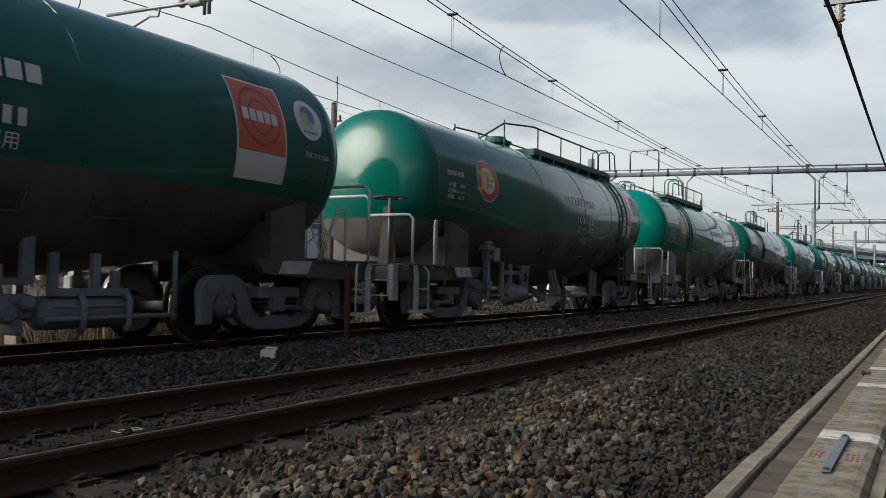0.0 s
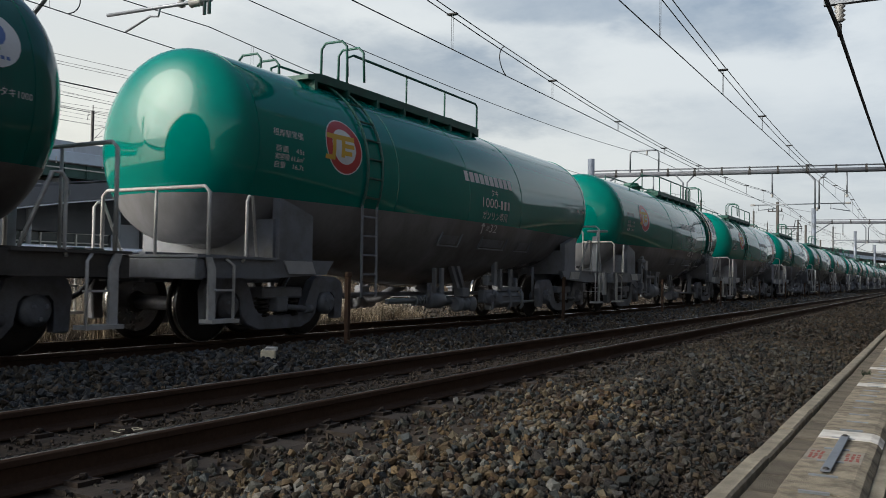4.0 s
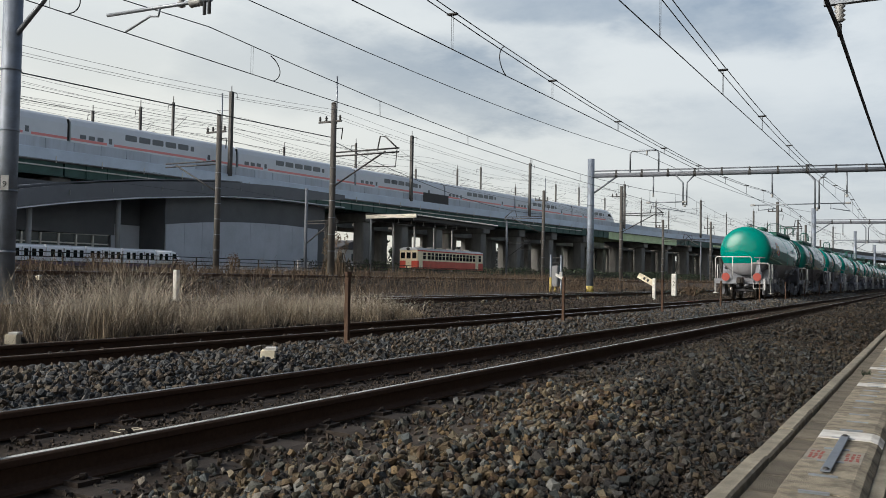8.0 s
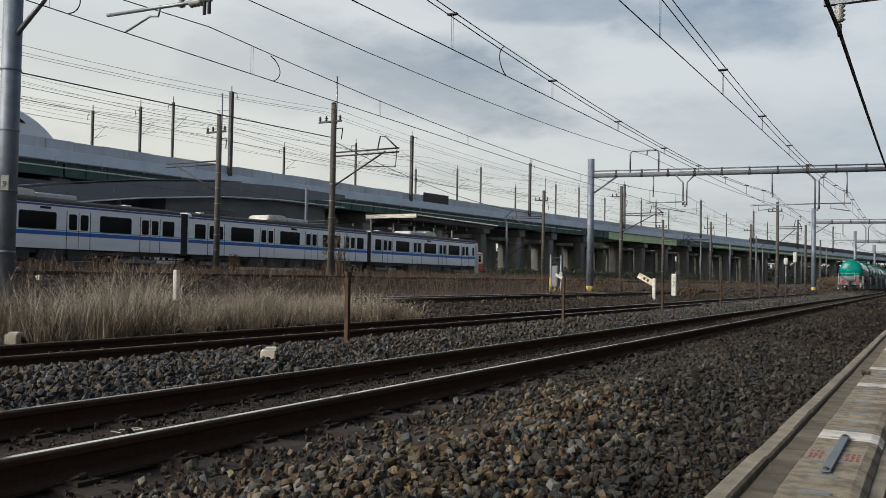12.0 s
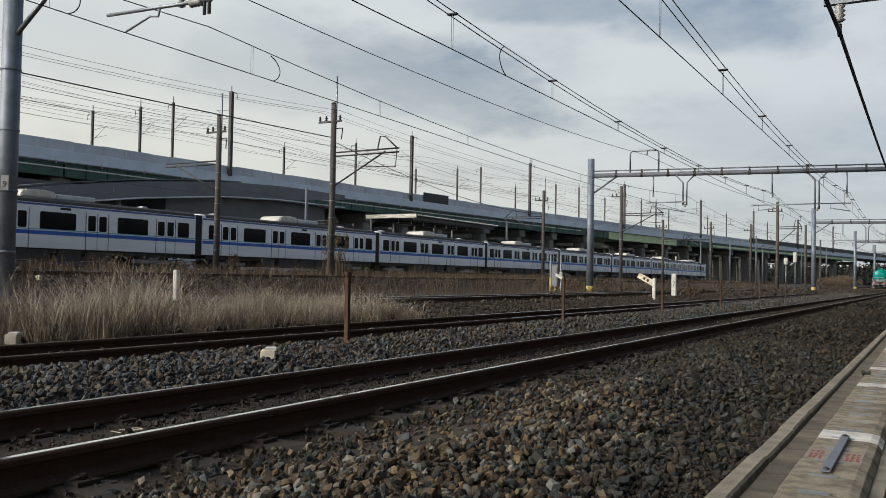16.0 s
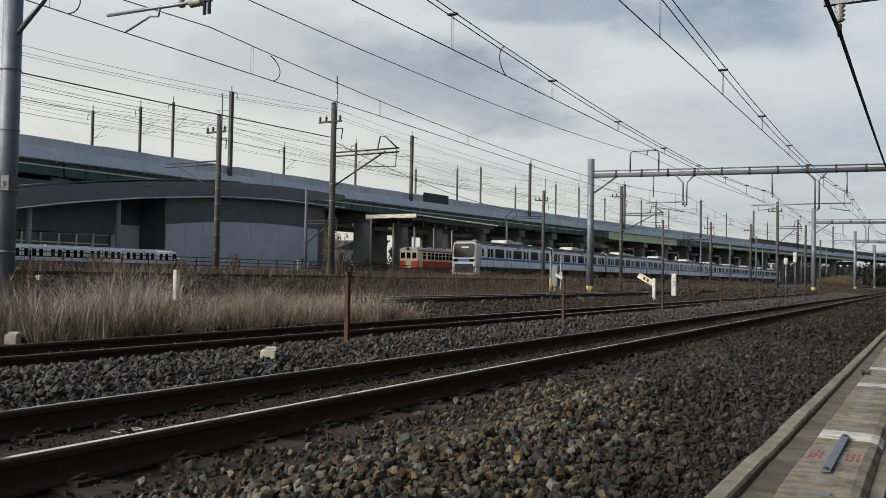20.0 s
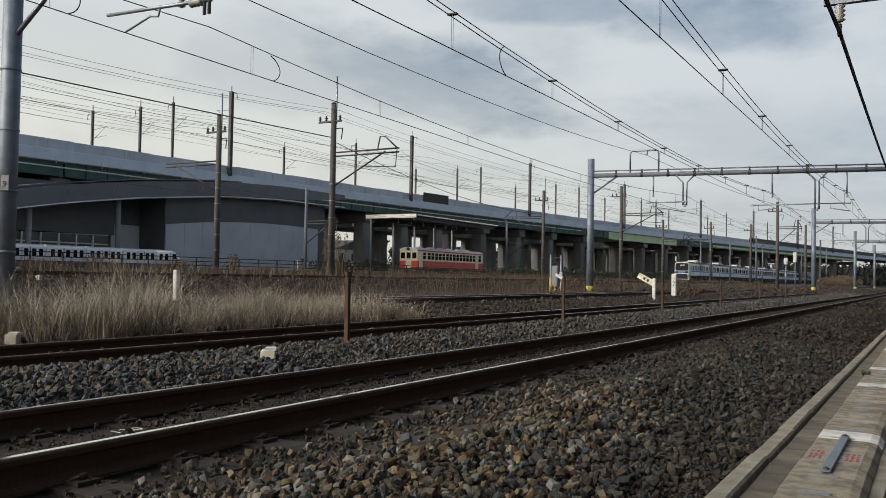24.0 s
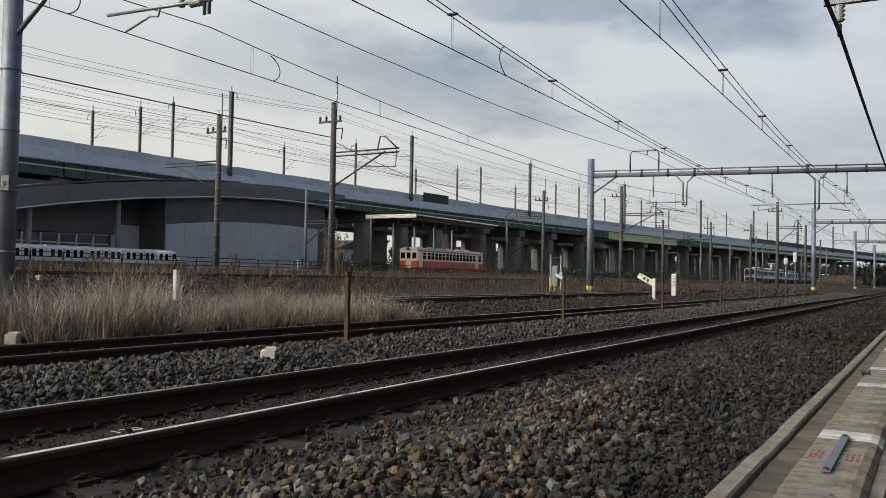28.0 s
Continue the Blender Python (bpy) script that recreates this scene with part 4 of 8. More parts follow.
def bogie_parts(wagon, x, near, plain):
    for dx in (-0.91, 0.91):
        bm = bmesh.new()
        tube(bm, [(x + dx, -0.75, 0.43), (x + dx, 0.75, 0.43)], 0.085, 12)
        ax = part("axle", bm, M["bogie"], wagon)
        for s in (-1, 1):
            bm = bmesh.new()
            lathe(bm, [(-0.065, 0.30), (-0.065, 0.385), (-0.04, 0.43), (0.06, 0.432), (0.062, 0.46), (0.085, 0.455), (0.088, 0.37), (0.03, 0.34), (0.03, 0.14), (0.09, 0.12), (0.09, 0.09)], (x + dx, 0, 0.43), "y", 28)
            for v in bm.verts:
                v.co.y = -v.co.y * s + s * 0.56
            w = part("wheel", bm, M["wheel"], ax)
            if plain:
                continue
            bm = bmesh.new()
            lathe(bm, [(-0.041, 0.4335), (0.058, 0.4345)], (x + dx, 0, 0.43), "y", 28)
            for v in bm.verts:
                v.co.y = -v.co.y * s + s * 0.56
            part("tread", bm, M["tread"], w)
    # cast side frame: an open-footed arch over each journal, a low-slung belly between them
    half = [(0.0, 0.13), (0.40, 0.13), (0.60, 0.20), (0.70, 0.30), (0.72, 0.52), (0.78, 0.58), (1.04, 0.58), (1.10, 0.52), (1.10, 0.22), (1.26, 0.22),
            (1.29, 0.60), (1.23, 0.72), (1.12, 0.77), (0.74, 0.78), (0.62, 0.72), (0.55, 0.58), (0.48, 0.38), (0.40, 0.31), (0.0, 0.29)]
    out = [(x + u, v) for u, v in half] + [(x - u, v) for u, v in half[::-1][1:-1]]
    for s in (-1, 1):
        if plain and s != near:
            continue
        bm = bmesh.new()
        sheet(bm, out, "y", min(s * 0.86, s * 0.98), max(s * 0.86, s * 0.98))
        if not plain:
            bmesh.ops.bevel(bm, geom=bm.edges[:], offset=0.014, segments=1, affect="EDGES", clamp_overlap=True)
        side = part("side_frame", bm, M["bogie"], wagon)
        for dx in (-0.91, 0.91):
            bm = bmesh.new()
            lathe(bm, [(-0.12, 0.15), (0.02, 0.15), (0.03, 0.125), (0.055, 0.12), (0.07, 0.09), (0.072, 0.03)], (x + dx, 0, 0.43), "y", 18)
            for v in bm.verts:
                v.co.y = s * (v.co.y + 0.97)
            journal = part("journal_box", bm, M["bogie"], side)
            if plain or s != near:
                continue
            bm = bmesh.new()
            for k in range(3):
                a = 2.09 * k + 0.5
                lathe(bm, [(0, 0.024), (0.03, 0.024), (0.035, 0.014)], (x + dx + 0.075 * math.cos(a), 0, 0.43 + 0.075 * math.sin(a)), "y", 6, False)
            for v in bm.verts:
                v.co.y = s * (v.co.y + 1.02)
            part("cap_bolts", bm, M["under"], journal)
        if plain or s != near:
            continue
        y0, y1 = sorted((s * 0.80, s * 1.02))
        bm = bmesh.new()
        box(bm, x - 0.37, x + 0.37, y0, y1, 0.50, 0.64, cut=0.02)
        box(bm, x - 0.05, x + 0.16, y0, s * 1.06 if s > 0 else y1, 0.34, 0.52, cut=0.015)
        part("bolster_end", bm, M["under"], side)
        for dx in (-0.26, 0.28):
            bm = bmesh.new()
            pts = [(x + dx + 0.075 * math.cos(a), s * 0.92 + 0.075 * math.sin(a), 0.29 + 0.21 * a / (2 * math.pi * 4)) for a in [2 * math.pi * 4 * i / 36 for i in range(37)]]
            tube(bm, pts, 0.021, 5)
            part("coil_spring", bm, M["wheel"], side)
        bm = bmesh.new()
        tube(bm, [(x - 0.50, s * 1.02, 0.36), (x - 0.02, s * 1.04, 0.40)], 0.034, 8)
        tube(bm, [(x - 0.56, s * 1.01, 0.355), (x - 0.40, s * 1.025, 0.368)], 0.055, 10)
        part("damper", bm, M["bogie"], side)
        for dx in (-0.44, 0.44):
            bm = bmesh.new()
            box(bm, x + dx - 0.05, x + dx + 0.05, s * 0.56 - 0.05, s * 0.56 + 0.05, 0.26, 0.60, cut=0.015)
            part("brake_shoe", bm, M["wheel"], side)
    bm = bmesh.new()
    box(bm, x - 0.2, x + 0.2, -0.8, 0.8, 0.46, 0.62, cut=0.03)
    part("bolster", bm, M["bogie"], wagon)


def under_gear(w):
    """Brake gear, reservoirs and discharge pipes hung under the tank, one set on either side."""
    u = M["under"]
    # side at -y: control valve with its card holder, a large brake cylinder, the discharge pipe
    bm = bmesh.new()
    sheet(bm, [(-3.42, 1.30), (-3.24, 1.30), (-3.26, 0.95), (-3.22, 0.62), (-3.25, 0.44), (-3.36, 0.44), (-3.38, 0.62), (-3.34, 0.95)], "y", -1.06, -0.96)
    box(bm, -3.48, -3.18, -1.12, -0.92, 1.28, 1.37, cut=0.02)
    box(bm, -3.41, -3.24, -1.10, -0.94, 1.37, 1.45, cut=0.02)
    box(bm, -3.39, -3.19, -1.09, -0.94, 0.56, 0.74, cut=0.02)
    lathe(bm, [(-1.10, 0.035), (-1.05, 0.05), (-1.0, 0.05)], (-3.31, 0, 1.16), "y", 10)
    vb = part("control_valve", bm, u, w)
    bm = bmesh.new()
    box(bm, -3.20, -2.99, -1.13, -1.07, 1.08, 1.34, cut=0.01)
    box(bm, -3.24, -3.18, -1.08, -1.02, 1.16, 1.22)
    part("card_holder", bm, M["tank_grey"], vb)
    bm = bmesh.new()
    tube(bm, [(-3.95 + 0.05 * k, -1.0, 0.70 - 0.10 * math.sin(math.pi * k / 14)) for k in range(15)], 0.016, 5)
    part("chain", bm, u, vb)
    bm = bmesh.new()
    lathe(bm, [(-0.42, 0.06), (-0.40, 0.17), (-0.36, 0.20), (-0.30, 0.20), (-0.29, 0.225), (-0.24, 0.225), (-0.23, 0.19), (0.22, 0.19), (0.26, 0.12), (0.34, 0.08)], (-1.78, -0.86, 0.50), "x", 18)
    bc = part("brake_cylinder", bm, u, w)
    for rod in (((-1.5, -0.86, 0.50), (-0.95, -0.86, 0.46)), ((-2.9, -0.92, 0.46), (-2.1, -0.90, 0.46))):
        bm = bmesh.new()
        tube(bm, rod, 0.04, 8)
        part("push_rod", bm, M["tread"], bc)
    bm = bmesh.new()
    sheet(bm, [(-1.76, 1.02), (-1.40, 1.02), (-1.44, 0.62), (-1.50, 0.42), (-1.64, 0.42), (-1.70, 0.62)], "y", -1.00, -0.95)
    box(bm, -1.78, -1.38, -1.02, -0.86, 1.0, 1.05)
    part("hanger_plate", bm, u, w)
    bm = bmesh.new()
    box(bm, -1.64, -1.52, -1.006, -1.001, 0.72, 0.90)
    part("hanger_slot", bm, M["rubber"], w)
    for x0, z1 in ((-2.50, 1.10), (-2.14, 1.06), (2.35, 1.04), (2.62, 0.98)):
        bm = bmesh.new()
        box(bm, x0 - 0.045, x0 + 0.045, -0.96, -0.90, 0.40, z1)
        part("hanger", bm, u, w)
    bm = bmesh.new()
    box(bm, -2.50, -1.75, -0.97, -0.92, 0.86, 0.94)
    box(bm, -2.62, -1.70, -0.98, -0.93, 0.38, 0.45)
    tube(bm, [(-3.6, -0.94, 0.47), (-2.5, -0.94, 0.47)], 0.025, 6)
    tube(bm, [(0.4, -0.9, 0.42), (3.6, -0.86, 0.42)], 0.028, 6)
    tube(bm, [(-3.6, 0.2, 0.5), (3.6, 0.2, 0.5)], 0.04, 6)
    part("brake_rigging", bm, u, w)
    # discharge pipes: two raking straps, a flanged bend and a capped outlet, on either side
    for s in (-1, 1):
        bm = bmesh.new()
        for a in (0.0, 0.20):
            v = [(-0.34 + a, 0.98), (-0.24 + a, 0.98), (-0.02 + a, 0.62), (-0.10 + a, 0.60)]
            sheet(bm, v if s < 0 else [(0.05 - p, q) for p, q in v][::-1], "y", min(s * 0.93, s * 1.0), max(s * 0.93, s * 1.0))
        m = 1 if s < 0 else -1
        c0 = 0.05 if s < 0 else 0.0
        box(bm, min(m * 0.0, m * 0.24) + c0, max(m * 0.0, m * 0.24) + c0, min(s * 0.84, s * 1.02), max(s * 0.84, s * 1.02), 0.46, 0.62, cut=0.02)
        straps = part("discharge_bracket", bm, u, w)
        bm = bmesh.new()
        tube(bm, [(-m * 0.3 + c0, s * 0.3, 0.66), (-m * 0.05 + c0, s * 0.7, 0.40), (m * 0.10 + c0, s * 0.98, 0.36)], 0.085, 10)
        lathe(bm, [(-0.30, 0.115), (-0.24, 0.115), (-0.23, 0.10), (-0.12, 0.10), (-0.11, 0.12), (-0.05, 0.12), (-0.04, 0.09), (0.14, 0.09), (0.15, 0.13), (0.22, 0.13), (0.25, 0.09)], (m * 0.12 + c0, s * 0.94, 0.34), "x", 14)
        part("outlet_valve", bm, u, straps)
        bm = bmesh.new()
        lathe(bm, [(0, 0.13), (0.06, 0.13), (0.08, 0.10), (0.10, 0.04)], (m * 0.36 + c0, 0, 0.34), "y", 14)
        for v in bm.verts:
            v.co.y = s * (v.co.y + 0.98)
        part("outlet_cap", bm, u, straps)
    # side at +y: short air reservoir, distributor and the long reservoir in its cradle
    bm = bmesh.new()
    lathe(bm, [(-0.23, 0.03), (-0.22, 0.09), (-0.18, 0.13), (0.18, 0.13), (0.22, 0.09), (0.23, 0.03)], (0.84, 0.95, 0.42), "x", 16)
    sr = part("short_reservoir", bm, u, w)
    for x0, wd in ((0.91, 0.03), (0.68, 0.045), (1.06, 0.03)):
        bm = bmesh.new()
        box(bm, x0 - wd, x0 + wd, 0.96, 1.01, 0.46, 0.94 if x0 < 1 else 0.70)
        part("reservoir_strap", bm, u, sr)
    bm = bmesh.new()
    tube(bm, [(0.62, 0.9, 0.40), (0.2, 0.88, 0.38)], 0.05, 8)
    for k in range(4):
        lathe(bm, [(-0.025, 0.085), (0.025, 0.085)], (1.16 + 0.08 * k, 0.92, 0.42), "x", 10)
    tube(bm, [(1.06, 0.92, 0.42), (2.2, 0.92, 0.42)], 0.04, 8)
    part("pipe_joint", bm, M["galv"], sr)
    bm = bmesh.new()
    box(bm, -1.31, -1.19, 0.96, 1.03, 0.66, 1.12, cut=0.006)
    box(bm, -1.20, -0.93, 0.94, 1.0, 0.66, 0.72)
    box(bm, -1.02, -0.92, 0.92, 1.02, 0.66, 0.84, cut=0.01)
    part("hanger_plate", bm, u, w)
    bm = bmesh.new()
    box(bm, -1.36, -0.92, 0.82, 0.98, 0.34, 0.58, cut=0.03)
    lathe(bm, [(-0.02, 0.10), (0.05, 0.10), (0.09, 0.07)], (-1.06, 0.97, 0.42), "y", 12)
    lathe(bm, [(-0.02, 0.07), (0.06, 0.07), (0.08, 0.04)], (-1.26, 0.97, 0.50), "y", 10)
    box(bm, -1.22, -1.12, 0.86, 1.03, 0.22, 0.36, cut=0.02)
    part("distributor_valve", bm, u, w)
    bm = bmesh.new()
    lathe(bm, [(-0.52, 0.04), (-0.50, 0.11), (-0.44, 0.155), (0.44, 0.155), (0.50, 0.11), (0.52, 0.04)], (-1.88, 0.90, 0.40), "x", 18)
    lr = part("long_reservoir", bm, u, w)
    for x0 in (-1.80, -2.33):
        bm = bmesh.new()
        tube(bm, [(x0, 1.02, 0.58), (x0, 1.07, 0.50), (x0, 1.07, 0.28), (x0, 1.02, 0.22)], 0.032, 6)
        part("cradle_band", bm, u, lr)
    for x0 in (-1.53, -1.99, -2.22):
        bm = bmesh.new()
        box(bm, x0 - 0.045, x0 + 0.045, 0.95, 1.0, 0.56, 0.96 if x0 > -2.1 else 0.80)
        part("hanger", bm, u, lr)
    bm = bmesh.new()
    box(bm, -2.36, -1.50, 0.95, 1.01, 0.56, 0.63)
    tube(bm, [(-1.5, 1.04, 0.46), (-2.36, 1.04, 0.46)], 0.02, 6)
    tube(bm, [(-1.4, 1.06, 0.35), (-2.95, 1.02, 0.35)], 0.028, 6)
    tube(bm, [(-2.97, 1.0, 0.30), (-2.97, 1.0, 1.02)], 0.028, 6)
    part("brake_rod", bm, u, w)


def tank_wagon(panel, mat_up, mat_low, label, near=-1, plain=False):
    w = thing("tank_wagon", label, "tank wagon", "tank wagons of the freight train")
    tank_shells(w, mat_up, mat_low)
    frame_paint = M["under_dull" if mat_low is M["tank_grey_dull"] else "under"]
    # weld seams standing slightly proud
    for x in (-HALF, -1.5, 0.6, 2.6, HALF):
        bm = bmesh.new()
        r, zc = hull(x)
        a0 = math.asin((BAND - zc) / r)
        pts = [(x, -(r + 0.001) * math.cos(a0 + (math.pi - 2 * a0) * k / 30), zc + (r + 0.001) * math.sin(a0 + (math.pi - 2 * a0) * k / 30)) for k in range(31)]
        tube(bm, pts, 0.007, 5)
        part("weld_seam", bm, mat_up, w)
    for e in (-1, 1):
        bogie_parts(w, e * 4.66, near, plain)
        # stub underframe with deck, end beam, saddle and coupler
        for s in (-1, 1):
            bm = bmesh.new()
            sheet(bm, [(e * 6.28, 0.97), (e * 6.28, 0.74), (e * 5.2, 0.74), (e * 4.1, 0.80), (e * 3.95, 0.97)], "y", min(s * 1.16, s * 1.24), max(s * 1.16, s * 1.24))
            sills = part("sole_bar", bm, frame_paint, w)
        bm = bmesh.new()
        box(bm, min(e * 5.1, e * 6.36), max(e * 5.1, e * 6.36), -1.28, 1.28, 0.955, 0.985)
        part("deck", bm, frame_paint, sills)
        bm = bmesh.new()
        box(bm, min(e * 6.24, e * 6.36), max(e * 6.24, e * 6.36), -1.26, 1.26, 0.72, 0.95, cut=0.015)
        part("end_beam", bm, frame_paint, w)
        bm = bmesh.new()
        for s in (-0.32, 0.32):
            box(bm, min(e * 3.9, e * 6.24), max(e * 3.9, e * 6.24), s - 0.05, s + 0.05, 0.68, 1.02)
        part("centre_sill", bm, frame_paint, w)
        bm = bmesh.new()
        box(bm, min(e * 6.36, e * 6.62), max(e * 6.36, e * 6.62), -0.09, 0.09, 0.78, 0.98, cut=0.02)
        box(bm, min(e * 6.55, e * 6.78), max(e * 6.55, e * 6.78), -0.16, 0.17, 0.72, 1.04, cut=0.05)
        box(bm, min(e * 6.70, e * 6.84), max(e * 6.70, e * 6.84), -0.05, 0.15, 0.74, 1.02, cut=0.03)
        part("coupler", bm, M["wheel"], w)
        bm = bmesh.new()
        tube(bm, [(e * 6.36, -0.35, 0.72), (e * 6.5, -0.36, 0.55), (e * 6.66, -0.3, 0.50), (e * 6.78, -0.2, 0.58)], 0.03, 6)
        part("brake_hose", bm, M["rubber"], w)
        for s in (-1, 1):
            bm = bmesh.new()
            sheet(bm, [(e * 4.93, 0.98), (e * 4.93, 1.70), (e * 4.78, 1.67), (e * 4.29, 1.53), (e * 4.29, 0.86), (e * 4.55, 0.86)], "y", min(s * 1.05, s * 1.16), max(s * 1.05, s * 1.16))
            sd = part("saddle", bm, frame_paint, w)
            bm = bmesh.new()
            box(bm, min(e * 4.92, e * 4.98), max(e * 4.92, e * 4.98), -1.1, 1.1, 0.98, 1.45) if s > 0 else box(bm, min(e * 4.3, e * 4.36), max(e * 4.3, e * 4.36), -1.1, 1.1, 0.9, 1.4)
            part("web", bm, frame_paint, sd)
            # lighter tread plate at the foot of the saddle
            bm = bmesh.new()
            sheet(bm, [(e * 4.95, 0.955), (e * 4.42, 0.955), (e * 4.34, 0.80), (e * 4.86, 0.80)], "y", min(s * 1.245, s * 1.262), max(s * 1.245, s * 1.262))
            part("corner_plate", bm, M["hand_white"] if e < 0 else M["ac_grey"], sd)
            # steps at the corner
            bm = bmesh.new()
            sheet(bm, [(e * 6.24, 0.96), (e * 6.16, 0.96), (e * 6.10, 0.84), (e * 6.10, 0.28), (e * 6.20, 0.28), (e * 6.20, 0.82)], "y", min(s * 1.26, s * 1.29), max(s * 1.26, s * 1.29))
            tube(bm, [(e * 5.92, s * 1.26, 0.95), (e * 5.84, s * 1.30, 0.88), (e * 5.84, s * 1.30, 0.30)], 0.017, 6)
            box(bm, min(e * 5.80, e * 6.22), max(e * 5.80, e * 6.22), min(s * 1.18, s * 1.36), max(s * 1.18, s * 1.36), 0.26, 0.30)
            box(bm, min(e * 5.84, e * 6.12), max(e * 5.84, e * 6.12), min(s * 1.24, s * 1.32), max(s * 1.24, s * 1.32), 0.60, 0.62)
            part("corner_step", bm, M["hand_white"], w, "white painted step")
            # end handrails
            bm = bmesh.new()
            tube(bm, [(e * 5.66, s * 1.25, 0.92), (e * 5.62, s * 1.27, 1.0), (e * 5.62, s * 1.27, 1.60), (e * 5.58, s * 1.26, 1.66), (e * 5.50, s * 1.24, 1.66), (e * 5.28, s * 1.12, 0.99)], 0.019, 6)
            part("side_handrail", bm, M["hand_white"], w)
        top = 2.02 if e < 0 else 1.72
        bm = bmesh.new()
        tube(bm, [(e * 6.18, 1.25, 0.96), (e * 6.18, 1.25, top - 0.06), (e * 6.18, 1.18, top), (e * 6.18, -0.35, top), (e * 6.18, -0.42, top - 0.06), (e * 6.18, -0.42, 0.98)], 0.022, 6)
        tube(bm, [(e * 6.18, 0.45, 0.98), (e * 6.18, 0.45, top)], 0.018, 6)
        if e < 0:
            tube(bm, [(e * 6.18, -0.42, 1.72), (e * 6.18, -1.15, 1.72), (e * 6.18, -1.22, 1.65), (e * 6.18, -1.22, 0.98)], 0.022, 6)
        part("end_handrail", bm, M["hand_white"], w)
    # hand brake at one end
    bm = bmesh.new()
    sheet(bm, [(-0.16, 0.98), (0.16, 0.98), (0.07, 1.86), (-0.07, 1.86)], "x", -6.12, -6.08)
    for v in bm.verts:
        v.co.y -= 0.72
    hb = part("brake_stand", bm, frame_paint, w)
    bm = bmesh.new()
    pts = [(-6.15 + 0.24 * math.cos(a), -0.78 + 0.24 * math.sin(a), 1.98) for a in [2 * math.pi * k / 20 for k in range(21)]]
    tube(bm, pts, 0.022, 6)
    for k in range(3):
        a = 2 * math.pi * k / 3
        tube(bm, [(-6.15, -0.78, 1.97), (-6.15 + 0.24 * math.cos(a), -0.78 + 0.24 * math.sin(a), 1.98)], 0.016, 5)
    part("hand_wheel", bm, frame_paint, hb)
    bm = bmesh.new()
    tube(bm, [(-6.15, -0.78, 0.8), (-6.15, -0.78, 1.98)], 0.022, 8)
    part("spindle", bm, M["galv"], hb)
    bm = bmesh.new()
    for y0, y1, z0, z1 in ((-1.02, -1.0, 0.50, 0.97), (-0.57, -0.55, 0.50, 0.97), (-1.0, -0.57, 0.50, 0.52), (-1.0, -0.57, 0.73, 0.745), (-1.10, -1.03, 0.44, 0.97)):
        box(bm, -6.52, -6.37, y0, y1, z0, z1)
    part("step_cage", bm, M["ac_grey"], w)
    if not plain:
        under_gear(w)
    # top gangway, manhole, rails and ladder
    bm = bmesh.new()
    for s in (-1, 1):
        sheet(bm, [(-0.62, 3.36), (-0.45, 3.40), (4.35, 3.40), (4.35, 3.46), (4.1, 3.52), (-0.5, 3.52), (-0.62, 3.5)], "y", min(s * 0.28, s * 0.72), max(s * 0.28, s * 0.72))
    gw = part("gangway", bm, M["rail_green"], w)
    for k in range(7):
        x0 = -0.3 + k * 0.75
        bm = bmesh.new()
        box(bm, x0 - 0.03, x0 + 0.03, -0.74, 0.74, 3.26, 3.42)
        part("bearer", bm, M["rail_green"], gw)
    bm = bmesh.new()
    lathe(bm, [(3.42, 0.28), (3.58, 0.28), (3.58, 0.34), (3.63, 0.34), (3.65, 0.24), (3.72, 0.22), (3.74, 0.1)], (-0.95, 0, 0), "z", 16, False)
    part("manhole", bm, M["rail_green"], w)
    bm = bmesh.new()
    lathe(bm, [(3.45, 0.12), (3.6, 0.12), (3.62, 0.07), (3.7, 0.07)], (-0.2, 0.1, 0), "z", 12)
    part("safety_valve", bm, M["rail_green"], w)
    for s in (-1, 1):
        y = s * 0.7
        bm = bmesh.new()
        end = [(-0.58, y, 3.45), (-0.58, y, 3.90), (-0.52, y, 3.95)] if near > 0 else [(-2.4, s * 0.35, 3.46), (-1.7, s * 0.55, 3.86), (-0.6, y, 3.95)]
        tube(bm, end + [(3.3, y, 3.95), (3.45, y, 3.88), (3.45, y, 3.5)], 0.019, 6)
        for x0 in ((0.62, 1.85) if near > 0 else (-1.7, -0.35, 0.95, 2.2)):
            tube(bm, [(x0, y * (0.8 if x0 < -1 else 1), 3.42), (x0, y * (0.8 if x0 < -1 else 1), 3.93)], 0.016, 5)
        part("top_rail", bm, M["rail_green"], gw)
        for x0 in (3.45, 3.85):
            bm = bmesh.new()
            tube(bm, [(x0, s * 0.55, 3.45), (x0, s * 0.55, 3.92), (x0, s * 0.62, 4.0), (x0, s * 0.9, 4.0), (x0, s * 0.98, 3.92), (x0, s * 1.0, 3.5)], 0.019, 6)
            part("ladder_hoop", bm, M["rail_green"], w)
        # ladder: green over the green tank, grey below
        r = 1.34
        for name, m, a0, a1 in (("upper_ladder", M["rail_green"], 68, -22), ("lower_ladder", frame_paint, -22, -26)):
            bm = bmesh.new()
            arc = [(s * r * math.cos(radians(a0 + (a1 - a0) * k / 12)), 2.22 + r * math.sin(radians(a0 + (a1 - a0) * k / 12))) for k in range(13)]
            if name == "lower_ladder":
                arc = [(s * 1.25, 1.75), (s * 1.26, 0.5)]
            for x0 in (3.45, 3.80):
                tube(bm, [(x0, y0, z0) for y0, z0 in arc], 0.02, 5)
            zz = 1.85 if name == "upper_ladder" else 0.55
